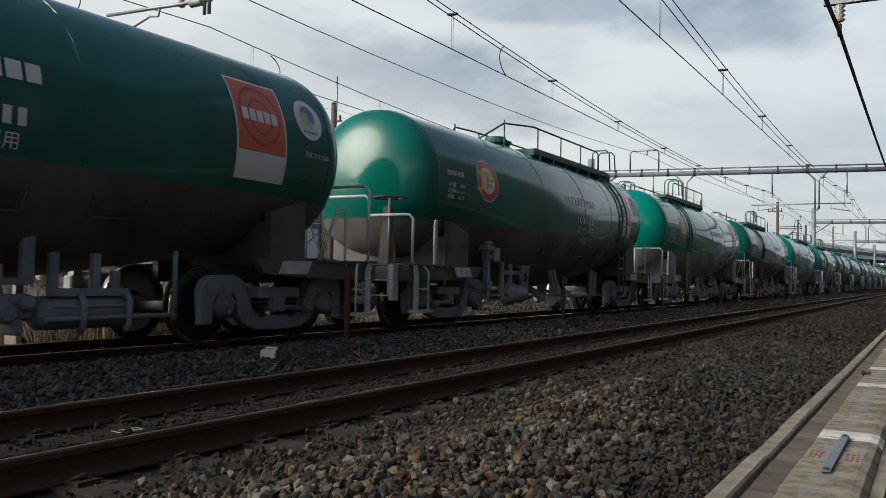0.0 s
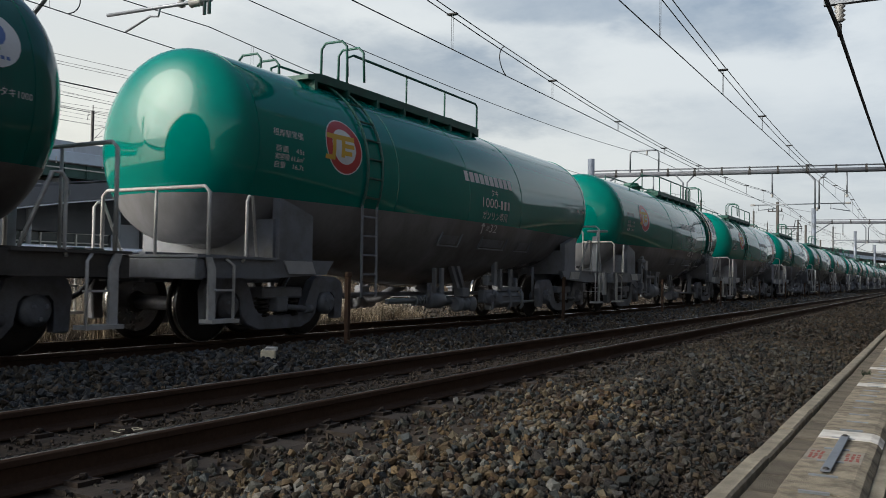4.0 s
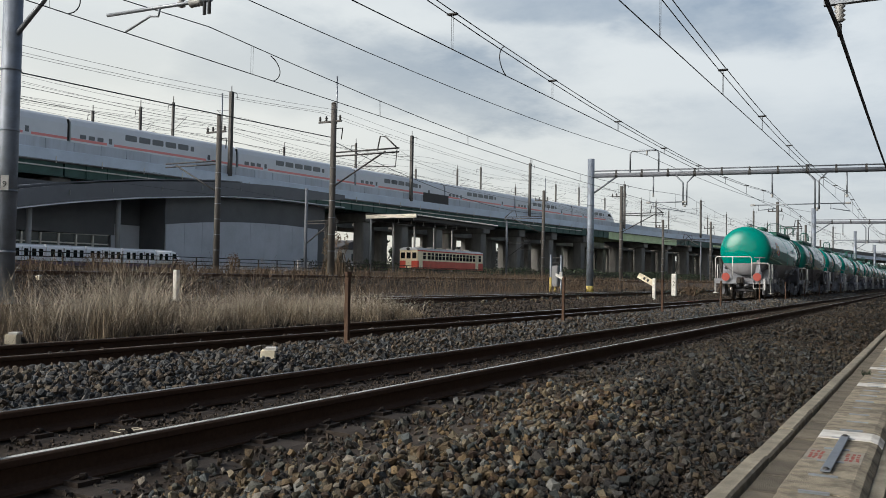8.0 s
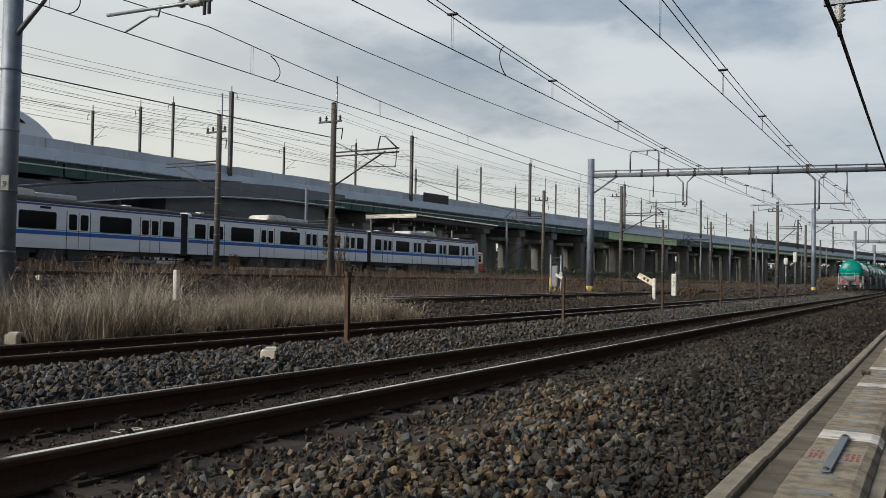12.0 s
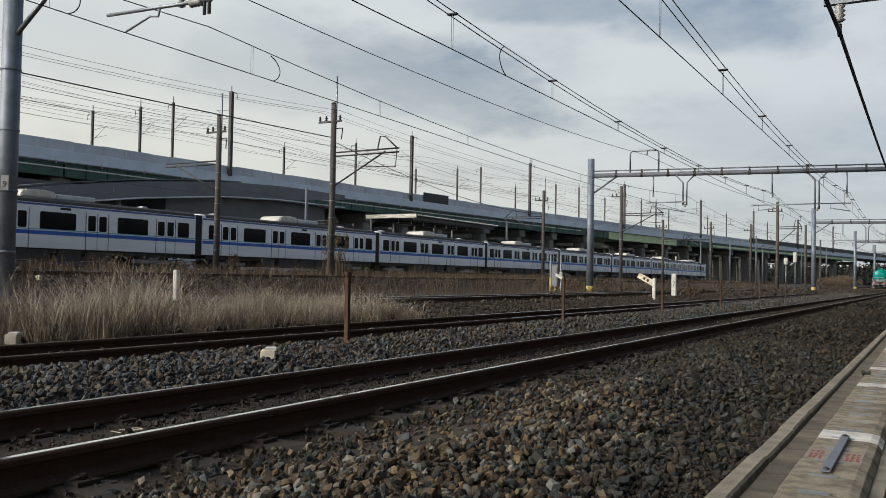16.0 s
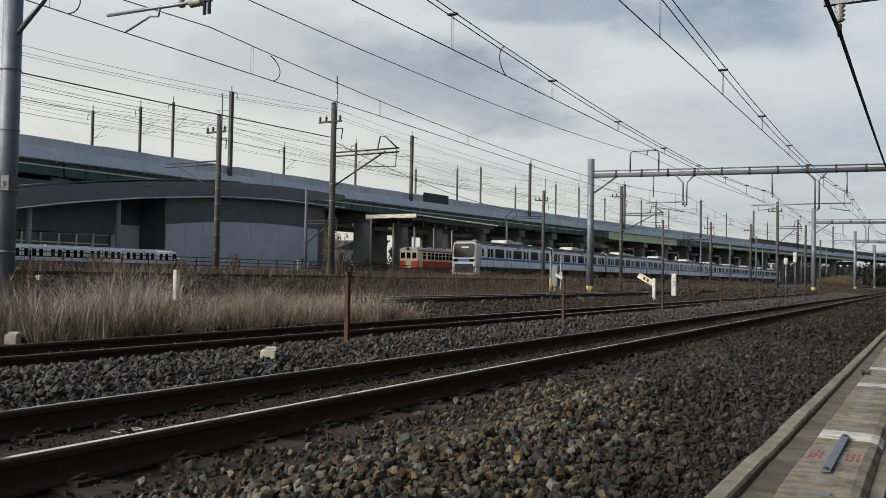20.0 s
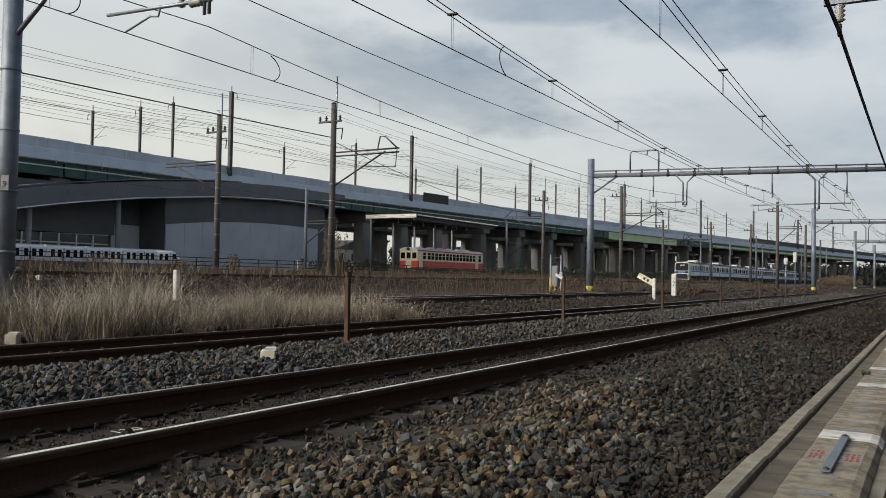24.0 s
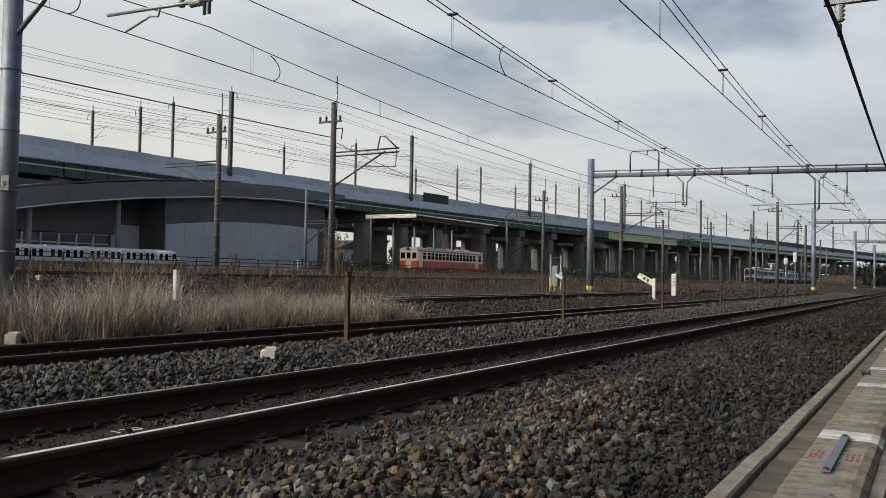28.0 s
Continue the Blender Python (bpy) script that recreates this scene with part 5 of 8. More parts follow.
            while zz < (3.4 if name == "upper_ladder" else 1.7):
                if name == "upper_ladder":
                    yy = s * math.sqrt(max(0, r * r - (zz - 2.22) ** 2))
                else:
                    yy = s * 1.255
                tube(bm, [(3.45, yy, zz), (3.80, yy, zz)], 0.016, 5)
                zz += 0.26
            part(name, bm, m, w)
        if s != near:
            continue
        # placard holders
        for x0, x1 in (() if plain else tuple((min(-s * a, -s * b), max(-s * a, -s * b)) for a, b in ((-1.36, -0.72), (0.0, 0.98), (1.72, 2.34)))):
            bm = bmesh.new()
            rr, zc = hull(x0)
            rim = []
            for px_, pz in ((x0, 1.49), (x0, 1.27), (x1, 1.27), (x1, 1.49)):
                a = (pz - zc) / rr
                rim.append((px_, s * (rr + 0.05) * math.cos(a), zc + (rr + 0.05) * math.sin(a)))
            tube(bm, rim, 0.014, 5)
            ph = part("placard_holder", bm, frame_paint, w)
            part("placard", wrap(bars([(x0 + 0.05, x1 - 0.05, 1.29, 1.44)]), s, 0.02), frame_paint, ph)
        # markings: x mirrored on the far side so that they read from either side
        f = 1 if s < 0 else -1
        if plain:
            part("lettering", wrap(shift(bars([(-0.9, 0.9, 2.36, 2.5)]), f * 0.5, 0), s, 0.004), M["mark_white"], w)

        def mark(bm, lift=0.004, s=s, f=f):
            if f < 0:
                for v in bm.verts:
                    v.co.x = -v.co.x
            return wrap(bm, s, lift)

        part("emblem_ring", mark(disc(-3.8, 2.47, 0.238, 0.355)), M["mark_red"], w, "red ring emblem")
        part("emblem_border", mark(disc(-3.8, 2.47, 0.355, 0.372)), M["mark_white"], w)
        part("emblem_disc", mark(disc(-3.8, 2.47, 0, 0.238)), M["mark_white"], w, "white disc")
        wing = bars([(-4.16, -3.60, 2.55, 2.62), (-3.80, -3.60, 2.45, 2.51), (-3.80, -3.64, 2.35, 2.41), (-3.86, -3.79, 2.32, 2.60), (-4.04, -3.97, 2.30, 2.60), (-4.16, -3.97, 2.27, 2.33)])
        for v in wing.verts:
            v.co.x += 0.22 * (v.co.y - 2.45)
        part("emblem_wing", mark(wing, 0.007), M["mark_yellow"], w, "yellow winged emblem")
        part("station_lettering", mark(shift(letters("根岸駅常備", 0.1, 0.52), -4.86, 2.47)), M["mark_white"], w, "small white lettering")
        for j, (txt, zz) in enumerate((("荷重　45t", 2.28), ("実容積 61.6m³", 2.185), ("自重　16.7t", 2.09))):
            part("load_lettering", mark(shift(letters(txt, 0.085, 0.5), -4.84, zz)), M["mark_white"], w, "white load lettering")
        lx = 0.0 if f > 0 else -0.24
        part("owner_lettering", mark(shift(bars([(-0.49 + 0.181 * k, -0.345 + 0.181 * k, 2.35, 2.52) for k in range(10)]), lx, 0)), M["mark_white"], w, "white lettering band")
        part("class_lettering", mark(shift(letters("タキ", 0.13, 0.26), 0.55 + lx, 2.22)), M["mark_white"], w, "white lettering")
        part("number_lettering", mark(shift(letters("1000-", 0.235, 0.66), 0.40 + lx, 2.045)), M["mark_white"], w, "white class number")
        part("serial_bars", mark(shift(bars([(0.78 + 0.135 * k, 0.86 + 0.135 * k, 1.97, 2.12) for k in range(3)]), lx, 0)), M["mark_white"], w)
        part("contents_lettering", mark(shift(letters("ガソリン専用", 0.16, 0.95), 0.6 + lx, 1.83)), M["mark_white"], w, "white lettering")
        part("hazard_lettering", mark(shift(letters("32", 0.2, 0.27), 0.62 + lx, 1.62)), M["mark_white"], w, "white digits")
        ax = 1.0 if f > 0 else -0.02
        part("arrow", mark(bars([(ax - 0.018, ax + 0.018, 1.52, 1.68), (ax - 0.06, ax + 0.06, 1.645, 1.675), (ax - 0.038, ax + 0.038, 1.675, 1.70)])), M["mark_white"], w)
        part("fuel_lettering", mark(shift(letters("燃", 0.1, 0.1), 0.41 + lx, 1.615)), M["mark_white"], w)
        part("type_lettering", mark(shift(letters("形式 タキ1000", 0.085, 0.5), 5.07, 2.27)), M["mark_white"], w, "small white class lettering")
        if panel and not plain:
            part("sign_swirl", mark(disc(3.985, 2.62, 0.33, 0.37, 24), 0.006), M["mark_red"], w)
            part("sign_swirl", mark(disc(3.985, 2.60, 0.19, 0.22, 20), 0.006), M["mark_red"], w)
            part("sign_word", mark(bars([(3.665 + 0.129 * k, 3.765 + 0.129 * k, 2.53, 2.67) for k in range(5)]), 0.008), M["mark_white"], w)
        if panel:
            part("sign_panel", mark(bars([(3.56, 4.41, 2.18, 3.04)])), M["mark_orange"], w, "orange-red sign panel with a swirl")
            part("sign_foot", mark(bars([(3.56, 4.41, 1.85, 2.177)])), M["mark_white"], w, "white panel foot")
            part("sign_edge", mark(bars([(3.53, 3.558, 1.85, 3.07), (3.53, 4.44, 3.042, 3.07), (4.412, 4.44, 1.85, 3.07)])), M["mark_white"], w)
            part("round_badge", mark(disc(4.96, 2.74, 0, 0.275, 24)), M["mark_white"], w, "white round badge")
            part("badge_globe", mark(disc(4.96, 2.79, 0, 0.14, 16), 0.007), M["mark_blue"], w, "blue globe on the badge")
            part("badge_leaf", mark(shift(bars([(-0.13, -0.01, -0.11, 0.03), (-0.07, 0.06, -0.17, -0.08)]), 4.96, 2.79), 0.010), M["girder_lime"], w, "green patch on the badge")
            part("badge_lettering", mark(shift(bars([(-0.15 + 0.052 * k, -0.115 + 0.052 * k, 0, 0.033) for k in range(6)]), 4.96, 2.545), 0.007), M["mark_blue"], w)
    if near > 0:
        # the walkway, its rails and the ladders stand nearer the middle on these
        moved = {"gangway", "bearer", "top_rail", "ladder_hoop", "upper_ladder", "lower_ladder"}
        for ob in w.children_recursive:
            if ob.name.split(".")[0] in moved:
                ob.data.transform(pose(-0.45, 0, 0))
    return w


# freight train: 22 wagons, the tail first
PITCH = 13.57
FREIGHT = [(0.0, 0.0), (3.0, 47.6), (6.0, 95.75), (28.0, 443.0)]     # seconds, metres run
TAIL0 = 14.14 + 3.8 - 95.75
WORN = "weathered dull green and grey tank wagon, red ring emblem"
GREEN = "glossy green and grey tank wagon with red ring emblem"
wagon_kinds = {}


def wagon_of(k):
    """Turned wagons show their other side; those far ahead are built more plainly."""
    near, plain, dull = (1 if k in TURNED else -1), k >= 10, k in DULL
    key = (near, plain, k == 2, k >= 20, dull)
    if key not in wagon_kinds:
        if k >= 20:
            wagon_kinds[key] = tank_wagon(False, M["maroon"], M["maroon"], "dark maroon tank wagon at the head of the train", near, plain)
        else:
            wagon_kinds[key] = tank_wagon(k != 2, M["tank_green_dull" if dull else "tank_green"], M["tank_grey_dull" if dull else "tank_grey"], (WORN if dull else GREEN) + ("" if k == 2 else ", orange sign"), near, plain)
        return wagon_kinds[key]
    return copy_thing(wagon_kinds[key], pose(0, 0, 0))


DULL = {1, 6, 7, 9, 12, 13, 16, 18}
TURNED = {1, 2, 4, 5, 6, 8, 9, 11, 12, 14, 15, 17, 18, 20}
wagons = [wagon_of(k) for k in range(23)]
for e, y in ((-1, -0.72), (-1, 0.72)):
    bm = bmesh.new()
    lathe(bm, [(0, 0.19), (0.03, 0.2), (0.035, 0.2), (0.05, 0.185)], (-6.46, y, 1.05), "x", 24)
    td = part("tail_disc", bm, M["lamp_red"], wagons[0], "round red tail disc")
    bm = bmesh.new()
    lathe(bm, [(0.012, 0.205), (0.032, 0.207), (0.045, 0.2)], (-6.46, y, 1.05), "x", 24)
    box(bm, -6.44, -6.33, y - 0.03, y + 0.03, 0.8, 1.3)
    part("disc_frame", bm, M["galv"], td)


# ---- commuter train ----
def commuter_car(cab, unit, label):
    """A four-door stainless car, 19.5 m, floor at 1.1 m; a cab at the -x end if asked for. Origin on the rail, in the middle."""
    c = thing("commuter_car", label, "train car", "cars of the commuter train")
    L, W = 9.75, 1.435
    bm = bmesh.new()
    prof = [(-W, 1.1), (-W, 3.42), (-W + 0.06, 3.55), (-W + 0.25, 3.66), (W - 0.25, 3.66), (W - 0.06, 3.55), (W, 3.42), (W, 1.1)]
    sheet(bm, prof, "x", -L + (0.5 if cab else 0), L)
    part("body", bm, M["steel_body"], c)
    bm = bmesh.new()
    sheet(bm, [(-W - 0.004, 3.43), (-W + 0.07, 3.585), (-W + 0.26, 3.685), (-0.6, 3.75), (0.6, 3.75), (W - 0.26, 3.685), (W - 0.07, 3.585), (W + 0.004, 3.43)], "x", -L + 0.3, L - 0.05)
    part("roof", bm, M["roof_grey"], c)
    # roof unit: rounded cream cover and a longer grey box
    bm = bmesh.new()
    sheet(bm, [(-1.9, 3.7), (-1.78, 3.98), (-1.55, 4.12), (-0.6, 4.16), (0.2, 4.1), (0.25, 3.7)], "y", -0.95, 0.95)
    bmesh.ops.bevel(bm, geom=bm.edges[:], offset=0.08, segments=2, affect="EDGES")
    part("roof_unit", bm, M["ac_white"], c, "cream air-conditioning cover")
    bm = bmesh.new()
    box(bm, 0.3, 2.75, -0.9, 0.9, 3.7, 4.02, cut=0.07)
    part("roof_duct", bm, M["ac_grey"], c)
    bm = bmesh.new()
    box(bm, -7.6, -7.2, -0.25, 0.25, 3.7, 3.88, cut=0.04)
    part("roof_vent", bm, M["ac_grey"], c)
    bm = bmesh.new()
    box(bm, 6.6, 7.0, -0.25, 0.25, 3.7, 3.88, cut=0.04)
    part("roof_vent", bm, M["ac_grey"], c)
    doors = (-7.35, -2.45, 2.45, 7.35) if not cab else (-6.6, -2.1, 2.5, 7.35)
    for s in (-1, 1):
        def plate(x0, x1, z0, z1, r, d):
            bm = bmesh.new()
            sheet(bm, rounded(x0, x1, z0, z1, r), "y", min(s * (W - 0.01), s * (W + d)), max(s * (W - 0.01), s * (W + d)))
            return bm
        x0 = -L + (1.0 if cab else 0.02)
        part("blue_stripe", plate(x0, L - 0.02, 1.80, 2.00, 0.01, 0.016), M["blue_band"], c)
        part("teal_stripe", plate(x0, L - 0.02, 2.045, 2.095, 0.01, 0.016), M["teal_band"], c)
        part("cornice_stripe", plate(x0, L - 0.02, 3.30, 3.40, 0.01, 0.004), M["navy_band"], c)
        for d in doors:
            door = part("door", plate(d - 0.72, d + 0.72, 1.13, 3.08, 0.05, 0.012), M["steel_body"], c)
            for u in (-0.36, 0.36):
                part("door_glass", plate(d + u - 0.25, d + u + 0.25, 2.12, 2.96, 0.09, 0.018), M["glass_dark"], door)
            bm = bmesh.new()
            box(bm, d - 0.012, d + 0.012, min(s * W, s * (W + 0.02)), max(s * W, s * (W + 0.02)), 1.13, 3.08)
            for u in (-0.74, 0.74):
                box(bm, d + u - 0.014, d + u + 0.014, min(s * W, s * (W + 0.022)), max(s * W, s * (W + 0.022)), 1.1, 3.12)
            part("door_seal", bm, M["rubber"], door)
        wins = [((doors[i] + doors[i + 1]) / 2, 1.05) for i in range(3)] + [(L - 1.0, 0.42)] + ([] if cab else [(-L + 1.0, 0.42)])
        for wx, hw in wins:
            wn = part("window", plate(wx - hw - 0.04, wx + hw + 0.04, 2.05, 3.0, 0.12, 0.010), M["rubber"], c)
            part("pane", plate(wx - hw, wx + hw, 2.09, 2.96, 0.10, 0.016), M["glass_dark"], wn)
        if cab:
            cd = part("cab_door", plate(-L + 1.1, -L + 1.75, 1.13, 3.1, 0.03, 0.012), M["steel_body"], c)
            part("cab_door_glass", plate(-L + 1.22, -L + 1.63, 2.15, 2.95, 0.06, 0.018), M["glass_dark"], cd)
        part("side_display", plate(0.1, 0.75, 3.14, 3.27, 0.02, 0.01), M["rubber"], c)
        part("car_badge", plate(-0.62, -0.2, 2.6, 2.72, 0.02, 0.006), M["navy_band"], c)
        # equipment boxes under the floor
        for k, (a, b) in enumerate(((-3.9, -2.6), (-2.2, -0.3), (0.2, 1.6), (2.0, 3.6))):
            bm = bmesh.new()
            box(bm, a, b, min(s * 0.5, s * 1.28), max(s * 0.5, s * 1.28), 0.42 + 0.08 * (k % 2), 1.08, cut=0.03)
            part("equipment_box", bm, M["roof_grey"], c)
    bm = bmesh.new()
    box(bm, -L + 0.6, L - 0.1, -1.15, 1.15, 0.86, 1.12)
    part("floor_pan", bm, M["roof_grey"], c)
    bm = bmesh.new()
    box(bm, -4.2, 4.0, -0.45, 0.45, 0.5, 0.88)
    part("cable_duct", bm, M["roof_grey"], c)
    for e in (-1, 1):
        for dx in (-1.05, 1.05):
            bm = bmesh.new()
            lathe(bm, [(-0.63, 0.43), (-0.49, 0.43), (-0.49, 0.08), (0.49, 0.08), (0.49, 0.43), (0.63, 0.43)], (e * 6.8 + dx, 0, 0.43), "y", 16, False)
            part("wheelset", bm, M["wheel"], c)
        bm = bmesh.new()
        for s in (-1, 1):
            box(bm, e * 6.8 - 1.5, e * 6.8 + 1.5, s * 0.95 - 0.09, s * 0.95 + 0.09, 0.45, 0.68, cut=0.04)
        box(bm, e * 6.8 - 0.25, e * 6.8 + 0.25, -1.0, 1.0, 0.5, 0.9)
        part("bogie_frame", bm, M["bogie"], c)
        if not (cab and e < 0):
            bm = bmesh.new()
            box(bm, min(e * 9.74, e * 10.05), max(e * 9.74, e * 10.05), -1.37, 1.37, 1.0, 3.56)
            part("gangway_bellows", bm, M["rubber"], c)
    if cab:
        # moulded white cab front with a black screen
        bm = bmesh.new()
        out = [(-W, 1.1), (-W, 3.2), (-W + 0.12, 3.5), (-W + 0.45, 3.66), (W - 0.45, 3.66), (W - 0.12, 3.5), (W, 3.2), (W, 1.1)]
        rows = []
        for x, k, dz in ((-L + 1.02, 1.004, 0.0), (-L + 0.55, 1.004, 0.0), (-L + 0.14, 0.97, 0.04), (-L, 0.88, 0.12)):
            rows.append([bm.verts.new((x + (0.10 * (z - 2) if z > 2 else 0), y * k, z - dz * (1 if z > 3 else 0))) for y, z in out])
        for a, b in zip(rows, rows[1:]):
            for i in range(len(out)):
                bm.faces.new((a[i], a[(i + 1) % len(out)], b[(i + 1) % len(out)], b[i]))
        bm.faces.new(rows[-1])
        bm.faces.new(rows[0][::-1])
        part("cab_front", bm, M["front_white"], c, "white moulded cab front")
        for nm, m, y0, y1, z0, z1, r in (("windscreen", M["glass_dark"], -1.20, 1.20, 2.00, 3.42, 0.28), ("front_band", M["blue_band"], -0.62, 0.62, 1.58, 1.84, 0.02), ("headlight", M["glass_dark"], -1.2, -0.64, 1.56, 1.86, 0.08), ("headlight", M["glass_dark"], 0.64, 1.2, 1.56, 1.86, 0.08)):
            bm = bmesh.new()
            sheet(bm, rounded(y0, y1, z0, z1, r), "x", -L - 0.012 + (0.04 if nm == "windscreen" else 0), -L + 0.05)
            if nm == "windscreen":
                for v in bm.verts:
                    v.co.x += 0.10 * (v.co.z - 2) - 0.04
            fp = part(nm, bm, m, c)
            if nm == "windscreen":
                bm = bmesh.new()
                box(bm, -L + 0.06, -L + 0.085, -0.5, 0.3, 2.95, 3.12)
                part("destination_blind", bm, M["ac_white"], fp)
        bm = bmesh.new()
        sheet(bm, [(-1.3, 0.28), (-1.3, 0.45), (-1.12, 0.45), (-1.12, 0.95), (1.12, 0.95), (1.12, 0.45), (1.3, 0.45), (1.3, 0.28)], "x", -L + 0.1, -L + 0.25)
        box(bm, -L + 0.1, -L + 0.9, -1.36, -1.24, 0.28, 1.08)
        box(bm, -L + 0.1, -L + 0.9, 1.24, 1.36, 0.28, 1.08)
        part("skirt", bm, M["front_white"], c)
        bm = bmesh.new()
        box(bm, -L - 0.012, -L + 0.1, -1.05, 1.05, 0.45, 1.36)
        box(bm, -L - 0.3, -L + 0.1, -0.12, 0.12, 0.75, 1.0, cut=0.03)
        part("coupler_bay", bm, M["rubber"], c)
    if unit:
        bm = bmesh.new()
        tube(bm, [(-6.0, -0.5, 3.8), (-4.6, -0.5, 3.95), (-6.2, -0.5, 4.12), (-5.4, -0.5, 4.2)], 0.03, 5)
        tube(bm, [(-6.0, 0.5, 3.8), (-4.6, 0.5, 3.95), (-6.2, 0.5, 4.12), (-5.4, 0.5, 4.2)], 0.03, 5)
        tube(bm, [(-5.4, -0.85, 4.2), (-5.4, 0.85, 4.2)], 0.03, 5)
        box(bm, -6.4, -4.2, -0.6, 0.6, 3.72, 3.8)
        part("folded_pantograph", bm, M["steel_dark"], c)
    return c


COMM_Y, COMM_Z = 41.43, 0.86
cab_car = commuter_car(True, False, "stainless commuter train end car with a white cab and blue bands")
mid_car = commuter_car(False, False, "stainless commuter train car with blue bands")
pan_car = commuter_car(False, True, "stainless commuter train car with blue bands and a roof pantograph")
cars = []
used = set()
for k in range(10):
    base = cab_car if k in (0, 9) else pan_car if k in (2, 5, 8) else mid_car
    cars.append(base if base.name not in used else copy_thing(base, pose(0, 0, 0)))
    used.add(base.name)


# ---- high-speed line viaduct ----
VIA = [(-640, 127.5), (-480, 115), (-320, 102.6), (-140, 88.5), (-70, 83), (0, 77.6), (50, 73.6), (108, 69.0), (163, 63.0), (216, 55.3), (265, 47.4), (315, 39.0), (373, 28.5), (440, 15.5), (520, -1.0), (600, -18)]


def via_at(s):
    """A point of the viaduct's near edge and its direction, s from 0 to the number of its stretches."""
    i = max(0, min(len(VIA) - 2, int(s)))
    u = s - i
    p = [Vector((*VIA[max(0, min(len(VIA) - 1, j))], 0)) for j in (i - 1, i, i + 1, i + 2)]
    a, b = (p[2] - p[0]) / 2, (p[3] - p[1]) / 2
    q = p[1] * (2 * u ** 3 - 3 * u ** 2 + 1) + a * (u ** 3 - 2 * u ** 2 + u) + p[2] * (-2 * u ** 3 + 3 * u ** 2) + b * (u ** 3 - u ** 2)
    return q


VIA_PTS = []
for i in range(len(VIA) - 1):
    for k in range(24):
        VIA_PTS.append(via_at(i + k / 24))
VIA_PTS.append(Vector((*VIA[-1], 0)))
VIA_LEN = [0.0]
for a, b in zip(VIA_PTS, VIA_PTS[1:]):
    VIA_LEN.append(VIA_LEN[-1] + (b - a).length)


def along(d):
    """Point and unit direction at d metres from the viaduct's start."""
    j = int(np.searchsorted(VIA_LEN, d)) - 1
    j = max(0, min(len(VIA_PTS) - 2, j))
    t = (d - VIA_LEN[j]) / (VIA_LEN[j + 1] - VIA_LEN[j])
    return VIA_PTS[j].lerp(VIA_PTS[j + 1], t), (VIA_PTS[j + 1] - VIA_PTS[j]).normalized()


def where_x(x):
    """Metres along the viaduct at which its edge passes X = x."""
    for j in range(len(VIA_PTS) - 1):
        if VIA_PTS[j].x <= x <= VIA_PTS[j + 1].x:
            return VIA_LEN[j] + (x - VIA_PTS[j].x) / (VIA_PTS[j + 1].x - VIA_PTS[j].x) * (VIA_LEN[j + 1] - VIA_LEN[j])
    return 0.0


def sweep(bm, prof, d0, d1, step):
    """A profile (offset away from the camera's side, height) pushed along the viaduct."""
    rings = []
    for d in steps(d0, d1, step):
        p, w = along(d)
        n = Vector((-w.y, w.x, 0))
        rings.append([bm.verts.new(p + n * o + Vector((0, 0, z))) for o, z in prof])
    for a, b in zip(rings, rings[1:]):
        for k in range(len(prof)):
            bm.faces.new((a[k], a[(k + 1) % len(prof)], b[(k + 1) % len(prof)], b[k]))
    bm.faces.new(rings[0][::-1])
    bm.faces.new(rings[-1])


TOP = 13.4
END = VIA_LEN[-1]
viaduct = thing("viaduct", "long railway viaduct with pale parapet, green girders and concrete piers", "viaduct", kind="structure")
bm = bmesh.new()
sweep(bm, [(0.1, 11.2), (0.1, 11.75), (11.4, 11.75), (11.4, 11.2)], 0, END, 8)
part("deck", bm, M["pier"], viaduct)
bm = bmesh.new()
sweep(bm, [(-0.2, 11.36), (-0.2, 12.38), (-0.025, 12.45), (-0.025, 11.36)], 0, END, 8)
part("deck_ledge", bm, M["wall_blue"], viaduct)
bm = bmesh.new()
sweep(bm, [(11.2, 11.7), (11.2, TOP), (11.4, TOP), (11.4, 11.7)], 0, END, 8)
part("far_parapet", bm, M["wall_blue"], viaduct)
# near parapet, panel by panel
d, panel = where_x(20), 3.0
DARK0 = where_x(266)
while d < where_x(470):
    bm = bmesh.new()
    dark = d > DARK0
    zt = TOP + (0.45 if dark else 0.0) + (0.03 * math.sin(d * 0.7))
    sweep(bm, [(-0.02, 11.72), (-0.02, 11.95 if not dark else 12.5), (-0.02, zt), (0.1, zt), (0.1, 11.72)], d + 0.03, d + panel - 0.03, panel)
    ob = part("parapet_panel", bm, M["wall_panel"], viaduct)
    if dark:
        bm = bmesh.new()
        sweep(bm, [(-0.1, 12.75), (-0.1, zt + 0.25), (-0.02, zt + 0.25), (-0.02, 12.75)], d, d + panel, panel)
        part("dark_screen", bm, M["black_panel"], ob)
    d += panel
bm = bmesh.new()
sweep(bm, [(-0.02, 11.72), (-0.02, TOP), (0.1, TOP), (0.1, 11.72)], 0, where_x(20), 8)
part("parapet", bm, M["wall_blue"], viaduct)
# black panel on the parapet
bm = bmesh.new()
sweep(bm, [(-0.12, 12.35), (-0.12, 13.85), (-0.04, 13.85), (-0.04, 12.35)], where_x(114.7), where_x(121.4), 2)
part("black_board", bm, M["black_panel"], viaduct)
